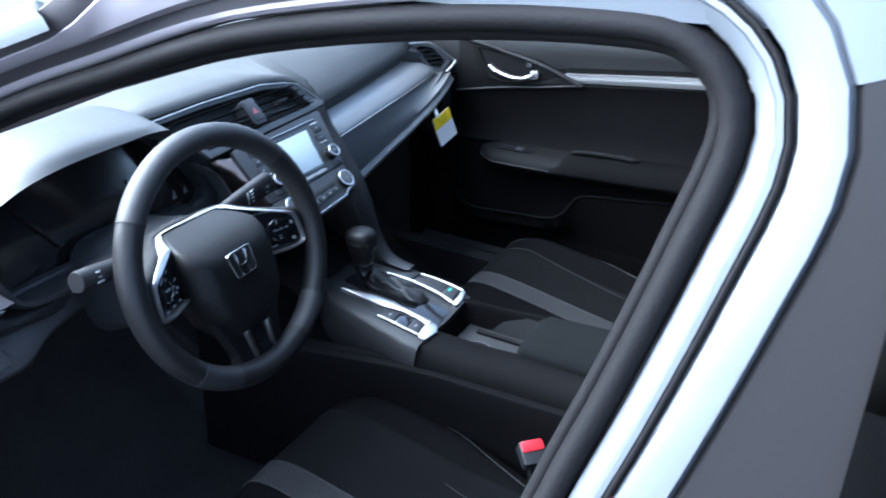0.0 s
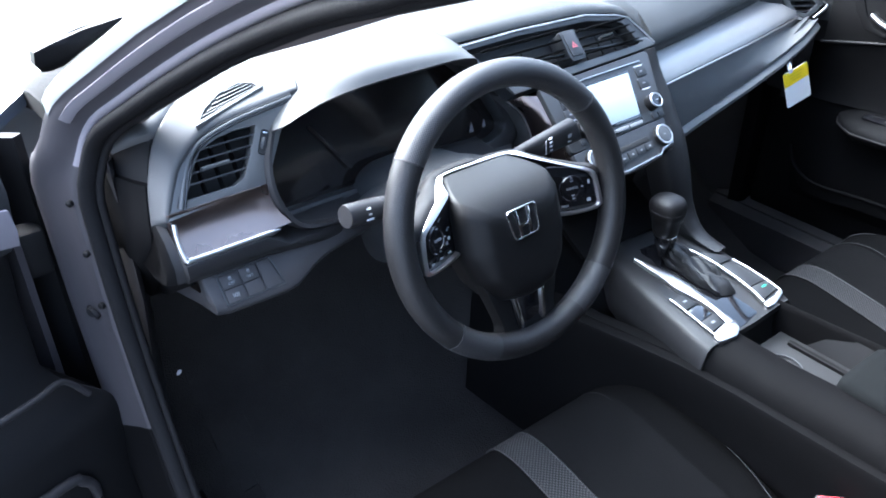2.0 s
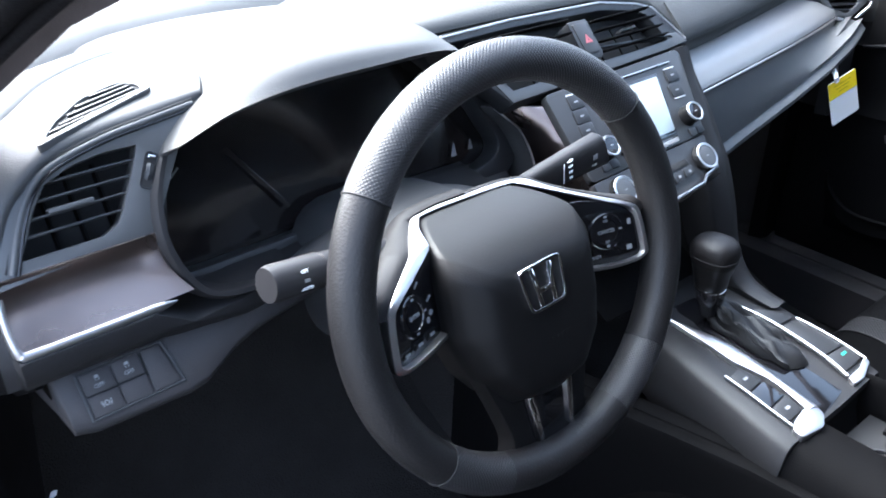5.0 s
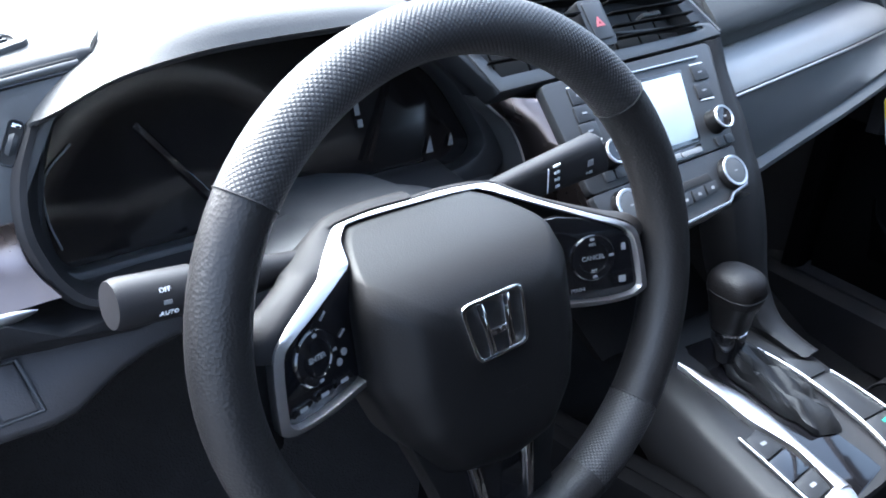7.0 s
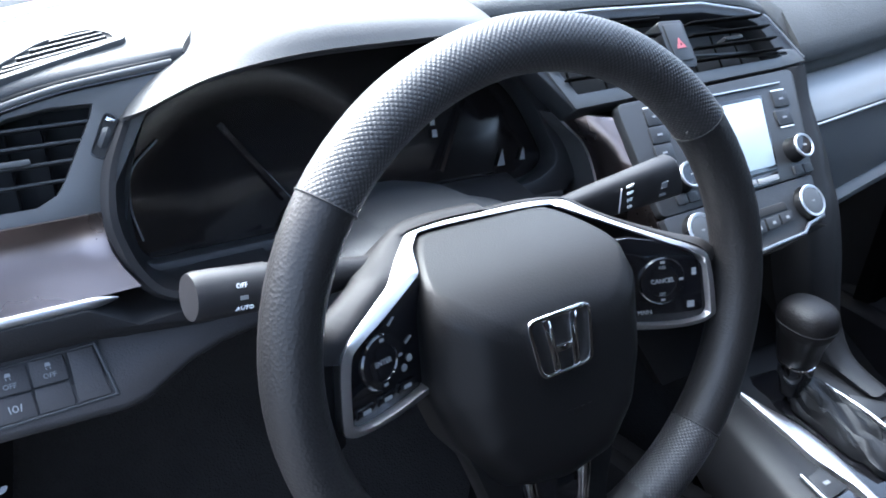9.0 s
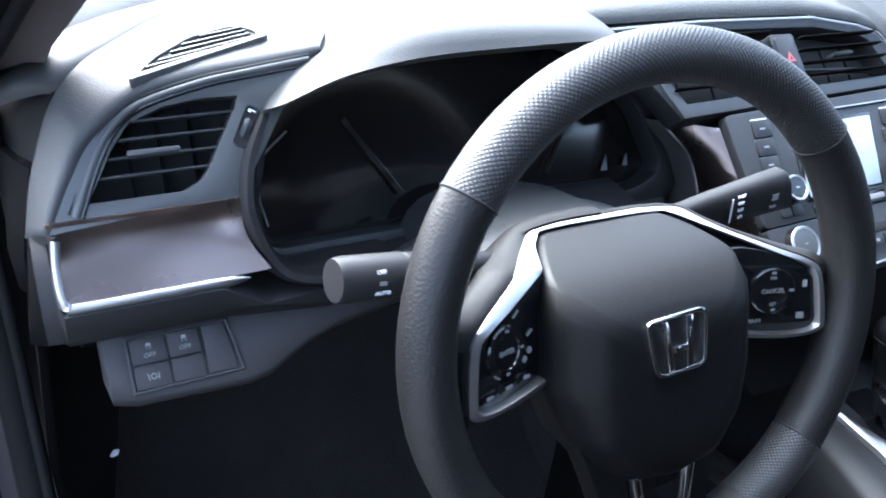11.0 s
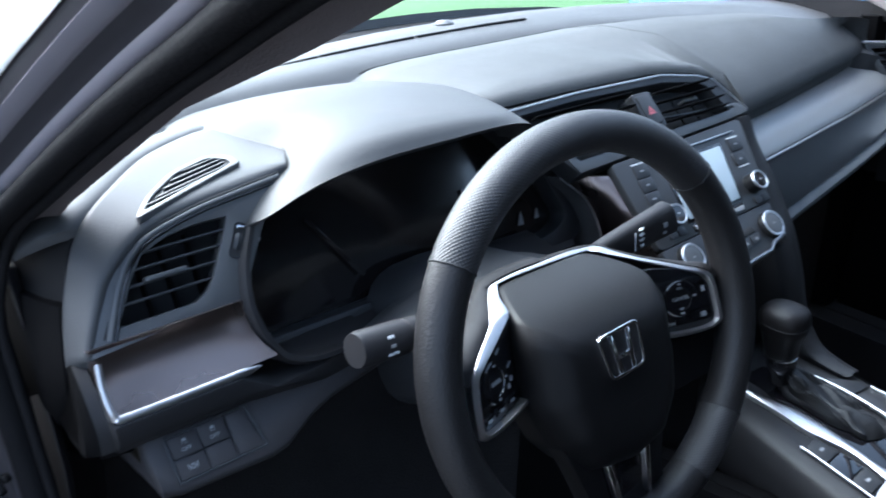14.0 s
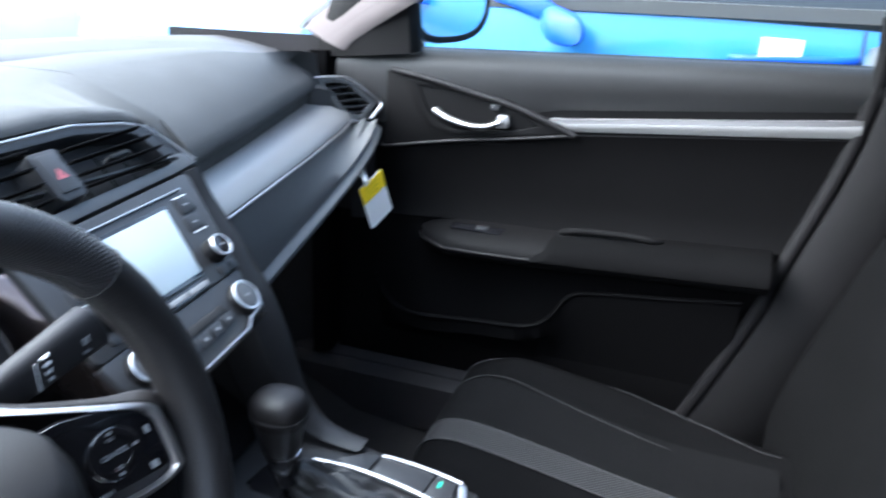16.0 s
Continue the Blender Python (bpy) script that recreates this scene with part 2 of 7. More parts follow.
def ringplate(outer, inner, depth, m, bevel=0.0):
    """A plate with a hole; outer and inner have as many points each."""
    bm = bmesh.new()
    n = len(outer)
    v = [[bm.verts.new((*p, z)) for p in loop] for loop, z in ((outer, 0), (inner, 0), (inner, -depth), (outer, -depth))]
    for k in range(4):
        a, b = v[k], v[(k + 1) % 4]
        for i in range(n):
            bm.faces.new((a[i], a[(i + 1) % n], b[(i + 1) % n], b[i]))
    bmesh.ops.recalc_face_normals(bm, faces=bm.faces)
    soften(bm, bevel)
    bm.transform(m)
    return bm


def box(cx, cy, cz, sx, sy, sz, bevel=0.0, m=None, seg=2):
    bm = plate([(-sx / 2, -sy / 2), (sx / 2, -sy / 2), (sx / 2, sy / 2), (-sx / 2, sy / 2)], sz, pose(0, 0, sz / 2), bevel, seg=seg)
    bm.transform((m or Matrix()) @ Matrix.Translation((cx, cy, cz)))
    return bm


def loft(rows, closed=False, caps=False, uv=False):
    """Skin over rows of points, each with as many points. closed: every row is a ring."""
    bm = bmesh.new()
    layer = bm.loops.layers.uv.new("UVMap") if uv else None
    g = [[bm.verts.new(p) for p in r] for r in rows]
    n = len(rows[0])
    lu = [0]
    for a, b in zip(rows, rows[1:]):
        lu.append(lu[-1] + (Vector(b[0]) - Vector(a[0])).length)
    lv = [0]
    ring = list(rows[0]) + ([rows[0][0]] if closed else [])
    for a, b in zip(ring, ring[1:]):
        lv.append(lv[-1] + (Vector(b) - Vector(a)).length)
    for i in range(len(g) - 1):
        for j in range(n if closed else n - 1):
            k = (j + 1) % n
            f = bm.faces.new((g[i][j], g[i + 1][j], g[i + 1][k], g[i][k]))
            if uv:
                for lp, (a, b) in zip(f.loops, ((lu[i], lv[j]), (lu[i + 1], lv[j]), (lu[i + 1], lv[j + 1]), (lu[i], lv[j + 1]))):
                    lp[layer].uv = (a, b)
    if caps and closed:
        bm.faces.new(g[0])
        bm.faces.new(g[-1][::-1])
    return bm


def curve(pts, n=6):
    """A smooth run of points through pts (Catmull-Rom), n steps a span."""
    p = [Vector(q) for q in pts]
    p = [p[0] * 2 - p[1], *p, p[-1] * 2 - p[-2]]
    out = []
    for i in range(1, len(p) - 2):
        a, b, c, d = p[i - 1:i + 3]
        for k in range(n):
            t = k / n
            out.append(0.5 * (2 * b + (c - a) * t + (2 * a - 5 * b + 4 * c - d) * t * t + (3 * b - a - 3 * c + d) * t ** 3))
    out.append(p[-2])
    return out


def rounded(poly, r, seg=4):
    """A 2D polygon with its corners rounded off."""
    out, n = [], len(poly)
    for i in range(n):
        p, a, b = Vector(poly[i]), Vector(poly[i - 1]), Vector(poly[(i + 1) % n])
        rr = min(r, (a - p).length * 0.45, (b - p).length * 0.45)
        s, e = p + (a - p).normalized() * rr, p + (b - p).normalized() * rr
        for k in range(seg + 1):
            t = k / seg
            out.append(tuple(s * (1 - t) ** 2 + p * 2 * t * (1 - t) + e * t * t))
    return out


def sheet(rows, off):
    """A closed shell: the skin over rows, and its copy moved by off (a vector)."""
    off = Vector(off)
    return loft([[Vector(p) for p in r] + [Vector(p) + off for p in reversed(r)] for r in rows], closed=True, caps=True)


def sweep(path, prof, up=(0, 0, 1), closed=False, uv=False, caps=True):
    """A 2D ring carried along a path."""
    path = [Vector(p) for p in path]
    rows, n = [], len(path)
    for i, p in enumerate(path):
        a = path[i - 1] if i or closed else p
        b = path[(i + 1) % n] if i < n - 1 or closed else p
        t = (b - a).normalized()
        s = t.cross(Vector(up)).normalized()
        u = s.cross(t)
        rows.append([p + s * q[0] + u * q[1] for q in prof])
    if closed:
        rows.append(rows[0])
    bm = loft(rows, closed=True, caps=caps and not closed, uv=uv)
    if closed:
        bmesh.ops.remove_doubles(bm, verts=bm.verts, dist=1e-6)
    return bm


def tapered(path, rx, ry, widths, up=(0, 0, 1), n=10):
    """An oval bar along a path, as thick at each step as widths says."""
    path = [Vector(p) for p in path]
    rows = []
    for i, (p, w) in enumerate(zip(path, widths)):
        t = (path[min(i + 1, len(path) - 1)] - path[max(i - 1, 0)]).normalized()
        u = t.cross(Vector(up)).normalized()
        rows.append([p + u * a * w + u.cross(t) * b * w for a, b in ring(rx, n, ry)])
    return loft(rows, closed=True, caps=True)


def ring(r, n=12, ry=None, sq=2.0):
    """A circle, an ellipse or, with sq above 2, a squarish ring in 2D."""
    out = []
    for k in range(n):
        a = 2 * math.pi * k / n
        c, s = math.cos(a), math.sin(a)
        out.append((r * math.copysign(abs(c) ** (2 / sq), c), (ry or r) * math.copysign(abs(s) ** (2 / sq), s)))
    return out


def lathe(prof, m, n=24):
    """Radius and height pairs turned round the frame's z axis."""
    rows = [[(r * math.cos(2 * math.pi * k / n), r * math.sin(2 * math.pi * k / n), h) for k in range(n)] for r, h in prof]
    bm = loft(rows, closed=True, caps=True)
    bm.transform(m)
    return bm


def words(text, size, m, mat, parent, depth=0.0004):
    """Printed writing as a thin mesh, centred on the frame."""
    cu = bpy.data.curves.new("marking", "FONT")
    cu.body, cu.size, cu.align_x, cu.align_y, cu.extrude, cu.resolution_u = text, size, "CENTER", "CENTER", depth, 2
    tmp = bpy.data.objects.new("marking", cu)
    me = bpy.data.meshes.new_from_object(tmp)
    bpy.data.objects.remove(tmp)
    me.transform(m)
    me.materials.append(mat)
    ob = new("marking", me)
    ob.parent = parent
    return ob


def bar(w, h, m, mat, parent, name="marking"):
    return part(name, plate([(-w / 2, -h / 2), (w / 2, -h / 2), (w / 2, h / 2), (-w / 2, h / 2)], 0.0006, m @ pose(0, 0, 0.0004)), mat, parent)

# ---- steering wheel, column and stalks ----
WT = radians(17)
WHEEL = axes((-0.366, 0.0, 0.80), (1, 0, 0), (0, math.sin(WT), math.cos(WT)))   # z of this frame points at the driver


def wl(a, b, c=0.0):
    return WHEEL @ Vector((a, b, c))


def wheel_plate(poly, depth, c, bevel=0.001, r=0.0, seg=3):
    return plate(rounded(poly, r, seg) if r else poly, depth, WHEEL @ pose(0, 0, c), bevel)


def mirror2(poly):
    return [(-a, b) for a, b in reversed(poly)]


def steering_wheel():
    w = thing("steering_wheel", "black leather-wrapped steering wheel with silver spoke trim and dimpled grips", "steering wheel")
    R, r = 0.1625, 0.0166

    def rim(a0, a1, mat, name, fat=1.0, label=""):
        n = max(6, int((a1 - a0) / 4))
        pts = [wl(R * math.cos(radians(a0 + (a1 - a0) * k / n)), R * math.sin(radians(a0 + (a1 - a0) * k / n))) for k in range(n + 1)]
        nrm = (WHEEL.to_3x3() @ Vector((0, 0, 1)))
        part(name, sweep(pts, ring(r * fat, 20, r * 1.1 * fat), up=nrm, uv=True), mat, w, label, smooth=60)
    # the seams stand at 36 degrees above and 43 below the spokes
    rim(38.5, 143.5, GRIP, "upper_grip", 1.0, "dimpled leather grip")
    rim(-43, 38.5, LEATHER, "rim", 0.985, "grained leather rim")
    rim(143.5, 223, LEATHER, "rim", 0.985, "grained leather rim")
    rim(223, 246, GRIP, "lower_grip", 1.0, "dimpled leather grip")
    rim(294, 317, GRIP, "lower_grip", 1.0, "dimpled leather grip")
    rim(246, 294, LEATHER, "rim", 0.985, "grained leather rim")
    for a in (38.5, 143.5, 223, 317):
        ca, sa = math.cos(radians(a)), math.sin(radians(a))
        m = axes(wl(R * ca, R * sa), WHEEL.to_3x3() @ Vector((ca, sa, 0)), WHEEL.to_3x3() @ Vector((0, 0, 1)))
        pts = [m @ Vector((1.005 * r * math.cos(t), 1.105 * r * math.sin(t), 0)) for t in [2 * math.pi * k / 20 for k in range(20)]]
        part("seam", sweep(pts, ring(0.0007, 6), up=m.to_3x3() @ Vector((0, 0, 1)), closed=True), DARK, w)
    # airbag cover: a domed shield
    shield = [(-0.0500, 0.0530), (-0.02, 0.0542), (0.02, 0.0542), (0.0500, 0.0530), (0.0605, 0.0465), (0.0695, 0.0370), (0.0755, 0.014), (0.0770, -0.032), (0.0625, -0.073), (0.040, -0.102),
              (0.0, -0.110), (-0.040, -0.102), (-0.0625, -0.073), (-0.0770, -0.032), (-0.0755, 0.014), (-0.0695, 0.0370), (-0.0605, 0.0465)]
    narrow = 0.94                                       # the passenger half is a little narrower
    base = rounded([(a * narrow if a > 0 else a, b) for a, b in shield], 0.006, 4)

    def cover_c(x, y, s):
        dome = 0.0205 - 0.030 * s ** 9
        brow = 0.0225 - 0.0855 * (max(0.0, y + 0.010) / 0.0645) ** 2.3     # upper face, falling back to the column
        cheek = -0.004 + (0.079 - (x / narrow if x > 0 else -x)) * 0.95        # sloping side facets
        k = 380.0                                       # soft minimum of the three
        return -math.log(math.exp(-k * dome) + math.exp(-k * brow) + math.exp(-k * cheek)) / k
    rows = [[wl(a, b, min(cover_c(a, b, 1.0), -0.03) - 0.02) for a, b in base]]
    for s in (1.0, 0.985, 0.965, 0.94, 0.91, 0.88, 0.85, 0.82, 0.79, 0.76, 0.73, 0.70, 0.66, 0.60, 0.52, 0.42, 0.30, 0.18, 0.08, 0.01):
        rows.append([wl(a * s, -0.02 + (b + 0.02) * s, cover_c(a * s, -0.02 + (b + 0.02) * s, s)) for a, b in base])
    part("airbag_cover", loft(rows, closed=True, caps=True), HUB, w, "grained vinyl airbag cover", smooth=180)
    for k in range(4):
        bar(0.0032, 0.0030, WHEEL @ pose(-0.004 + 0.0052 * k, -0.0525, 0.0196, -2, 0, 2.5), HUB, w)
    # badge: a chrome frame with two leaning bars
    bad = WHEEL @ pose(-0.006, -0.006, 0.0215, -5.0, 0, 2.5)
    fr_o = rounded([(-0.0235, 0.0185), (0.0235, 0.0185), (0.0195, -0.0185), (-0.0195, -0.0185)], 0.007, 4)
    fr_i = rounded([(-0.0208, 0.0160), (0.0208, 0.0160), (0.0171, -0.0160), (-0.0171, -0.0160)], 0.0055, 4)
    badge = part("badge", ringplate(fr_o, fr_i, 0.003, bad, 0.0007), CHROME, w, "chrome badge")
    for s in (-1, 1):
        p = [(s * 0.0125, 0.0158), (s * 0.0072, 0.0158), (s * 0.0055, 0.0), (s * 0.0045, -0.0158), (s * 0.0095, -0.0158), (s * 0.0105, 0.0)]
        part("badge_bar", plate(p, 0.003, bad, 0.0008), CHROME, badge)
    part("badge_bar", plate([(-0.006, -0.001), (0.006, -0.001), (0.0055, -0.0055), (-0.0055, -0.0055)], 0.002, bad, 0.0008), CHROME, badge)
    def turned(a, b, c):
        return WHEEL @ pose(0, 0, 0, 0, 0, -1.0) @ Vector((a, b, c))

    # spokes: dark arm, silver ribbon, gloss black switch field
    inner = [(0.0, 0.0556, -0.0625), (0.03, 0.0554, -0.0625), (0.0480, 0.0544, -0.0625), (0.0525, 0.0536, -0.0612), (0.0550, 0.0526, -0.0580), (0.0625, 0.0488, -0.0485), (0.0685, 0.0408, -0.0320), (0.0705, 0.0383, -0.0285),
             (0.0750, 0.0355, -0.0260), (0.1015, 0.0225, -0.0140), (0.1210, 0.0152, -0.0040), (0.1285, 0.0070, -0.0015), (0.1318, -0.0230, -0.0005), (0.1300, -0.0298, -0.001), (0.1220, -0.0322, -0.003), (0.102, -0.0312, -0.0095), (0.0740, -0.0272, -0.0190)]
    outer = [(0.0, 0.0586, -0.0660), (0.03, 0.0583, -0.0660), (0.0560, 0.0565, -0.0652), (0.0640, 0.0550, -0.0632), (0.0680, 0.0530, -0.0585), (0.0760, 0.0462, -0.0455), (0.0870, 0.0410, -0.0325), (0.0925, 0.0385, -0.0280),
             (0.0985, 0.0358, -0.0240), (0.1145, 0.0285, -0.0140), (0.1305, 0.0205, -0.0030), (0.1378, 0.0080, -0.0015), (0.1408, -0.0250, 0.000), (0.1388, -0.0335, -0.0005), (0.1280, -0.0372, -0.003), (0.102, -0.0372, -0.0105), (0.0730, -0.0335, -0.0210)]
    # how much of the full breadth the silver takes along each arm
    breadth = {-1: (0.75, 0.75, 0.55, 0.55, 0.62, 0.92, 0.92, 0.85, 0.78, 0.74, 0.70, 0.72, 0.75, 0.75, 0.70, 0.70, 0.70), 1: (0.8, 1.0, 1.0, 1.0, 0.95, 0.75, 0.52, 0.45, 0.42, 0.42, 0.45, 0.55, 0.62, 0.62, 0.62, 0.62, 0.62)}
    field = [(0.0705, 0.0370), (0.0750, 0.0355), (0.102, 0.0235), (0.1215, 0.0155), (0.1300, 0.0060), (0.1325, -0.0265), (0.128, -0.0322), (0.112, -0.0328), (0.080, -0.0295), (0.072, -0.022), (0.066, 0.030)]
    # how far the dark shoulder runs out and back from the trim, station by station
    near = [(0, 0.0030, -0.002), (0, 0.0030, -0.002), (0.002, 0.0028, -0.002), (0.006, 0.0015, -0.002), (0.010, 0.0000, -0.003), (0.010, 0.000, -0.004), (0.009, 0.0015, -0.004), (0.008, 0.002, -0.003), (0.008, 0.002, -0.003), (0.007, 0.003, -0.003), (0.007, 0.003, -0.002), (0.010, 0.003, -0.002)]
    far = [(0, 0.0040, -0.014), (0, 0.0040, -0.014), (0.004, 0.003, -0.014), (0.012, -0.002, -0.012), (0.019, -0.007, -0.012), (0.019, -0.005, -0.016), (0.018, -0.002, -0.017), (0.017, 0.000, -0.017), (0.017, 0.001, -0.016), (0.016, 0.004, -0.014), (0.017, 0.008, -0.011), (0.022, 0.009, -0.009)]
    # the passenger-side arm runs out straighter
    inner_r = inner[:5] + [(0.0625, 0.0487, -0.0525), (0.0700, 0.0449, -0.0455), (0.0770, 0.0412, -0.0390), (0.0850, 0.0370, -0.0325), (0.1050, 0.0265, -0.0170), (0.1255, 0.0160, -0.0045), (0.1335, 0.0060, -0.0015), (0.1362, -0.0235, -0.0005), (0.1342, -0.0298, -0.001)] + inner[14:]
    outer_r = outer[:5] + [(0.0760, 0.0490, -0.0530), (0.0850, 0.0448, -0.0455), (0.0920, 0.0412, -0.0390), (0.1000, 0.0372, -0.0320), (0.1190, 0.0285, -0.0165), (0.1360, 0.0205, -0.0035), (0.1425, 0.0075, -0.0015), (0.1452, -0.0255, 0.000), (0.1430, -0.0335, -0.0005)] + outer[14:]
    field_r = [(0.0700, 0.0300), (0.0850, 0.0305), (0.1050, 0.0255), (0.1255, 0.0155), (0.1340, 0.0055), (0.1365, -0.0265), (0.1320, -0.0322)] + field[7:]
    arms = {-1: (inner, outer, field), 1: (inner_r, outer_r, field_r)}
    for side in (1, -1):
        fl = (lambda p: p) if side > 0 else mirror2
        inner, outer, field = [[Vector(q) for q in run] for run in arms[side]]
        outer = [p.lerp(q, b) for p, q, b in zip(inner, outer, breadth[side])]
        secs = []
        for q, d, e in zip(curve(outer[:12], 3), curve(near, 3), curve(far, 3)):
            p = Vector(q)
            d, e = (d, e) if side < 0 else (Vector((d.x * 0.5, d.y * 0.4, d.z)), Vector((e.x * 0.7, e.y - 0.005, e.z)))
            secs.append([turned(side * v.x, v.y, v.z) for v in (p + Vector((-0.004, -0.003, -0.008)), p + Vector((0, 0, -0.001)), p + d * 0.5 + Vector((0, 0, 0.0012)), p + d, p + (d + e) * 0.5 + Vector((0.001, 0.001, 0.002)), p + e, p + e + Vector((0, -0.010, -0.018)), p + Vector((-0.004, -0.020, -0.045)))])
        part("spoke", loft(secs), SPOKE, w, smooth=60)
        part("spoke_root", plate(rounded(fl([(0.134, 0.010), (0.143, 0.020), (0.158, 0.030), (0.160, 0.0), (0.157, -0.050), (0.145, -0.044), (0.134, -0.041)]) if side < 0 else [(0.136, -0.002), (0.150, 0.002), (0.155, -0.008), (0.153, -0.046), (0.145, -0.042), (0.136, -0.039)], 0.004, 3), 0.020, WHEEL @ pose(0, 0, -0.0105), 0.003), SPOKE, w)
        SF = WHEEL @ pose(0, 0, 0, 0, 0, -1.0) @ pose(side * 0.068, 0, -0.0285, 0, -side * 20.0, 0)      # tilted frame of the switch field
        rows = []
        for p, q in zip(curve(inner, 3), curve(outer, 3)):
            rows.append([turned(side * v.x, v.y, v.z) for v in (p - Vector((0, 0, 0.020)), p, p.lerp(q, 0.08) + Vector((0, 0, 0.0010)), p.lerp(q, 0.5) + Vector((0, 0, 0.0014)), p.lerp(q, 0.92) + Vector((0, 0, 0.0010)), q, q - Vector((0, 0, 0.008)))])
        tr = part("spoke_trim", loft(rows, closed=True, caps=True), SATIN, w, "satin silver spoke trim", smooth=50)
        part("switch_field", plate(rounded([((a - side * 0.068) * 1.064, b) for a, b in fl(field)], 0.003, 3), 0.006, SF, 0.0006), PIANO, w, "gloss black switch field")
        m = SF @ pose(side * 0.0405, -0.002, 0.0002)
        pad = part("switch_pad", lathe([(0.0165, 0), (0.0165, 0.0012), (0.0155, 0.0022), (0.011, 0.0026), (0.0105, 0.0016), (0.001, 0.0016)], m, 28), PIANO, w, "round black switch pad")
        words("ENTER" if side < 0 else "CANCEL", 0.0044, m @ pose(0, 0, 0.002), GREYMARK, pad)
        for dx, dy in ((0, 0.0132), (0, -0.0132), (0.0132, 0)):
            bar(0.0032, 0.0018, m @ pose(dx, dy, 0.0022), GREYMARK, pad)
        if side < 0:
            bar(0.006, 0.0012, SF @ pose(-0.030, 0.0185, 0.0004, 0, 0, 38), GREYMARK, tr)
            bar(0.006, 0.0012, SF @ pose(-0.0175, 0.0035, 0.0004, 0, 0, 30), GREYMARK, tr)
            for x in (-0.0895, -0.0850):
                part("marking", lathe([(0.0024, 0), (0.0022, 0.0005)], SF @ pose((x + 0.068) * 1.064, -0.0095 + (x + 0.087), 0.0004), 10), GREYMARK, tr)
            for x in (-0.1205, -0.1045, -0.0890):
                part("switch_key", plate(rounded([(-0.0075, -0.0032), (0.0075, -0.0032), (0.0075, 0.0032), (-0.0075, 0.0032)], 0.002), 0.002, SF @ pose((x + 0.068) * 1.064, -0.0258 + (x + 0.1205) * 0.08, 0.0012), 0.0005), PIANO, tr)
                bar(0.006, 0.0022, SF @ pose((x + 0.068) * 1.064, -0.0258 + (x + 0.1205) * 0.08, 0.0012), GREYMARK, tr)
        else:
            words("MAIN", 0.0042, SF @ pose(0.0280, -0.0235, 0.0004), GREYMARK, tr)
            words("RES", 0.003, m @ pose(0, 0.0095, 0.0022), GREYMARK, pad)
            words("SET", 0.003, m @ pose(0, -0.0095, 0.0018), GREYMARK, pad)
            bar(0.005, 0.0045, SF @ pose(0.0615, -0.0215, 0.0004), GREYMARK, tr)
            bar(0.003, 0.005, SF @ pose(0.0640, 0.0015, 0.0004), GREYMARK, tr)
    # lower spoke with a gloss insert and two chrome legs
    low = [(-0.066, -0.060), (0.066, -0.060), (0.050, -0.105), (0.040, -0.140), (0.058, -0.168), (-0.058, -0.168), (-0.040, -0.140), (-0.050, -0.105)]
    part("lower_spoke", wheel_plate(low, 0.022, -0.006, 0.006, 0.012), HUB, w)
    part("insert", wheel_plate([(-0.028, -0.094), (0.028, -0.094), (0.0225, -0.140), (0.016, -0.152), (-0.016, -0.152), (-0.0225, -0.140)], 0.004, -0.0022, 0.001, 0.004), PIANO, w, "gloss black insert")
    for s in (-1, 1):
        part("insert_trim", plate([(s * 0.0255, -0.101), (s * 0.0185, -0.104), (s * 0.0150, -0.140), (s * 0.0185, -0.148)], 0.004, WHEEL @ pose(0, 0, 0.0006), 0.0008), CHROME, w, "chrome leg")
    return w


steering_wheel()


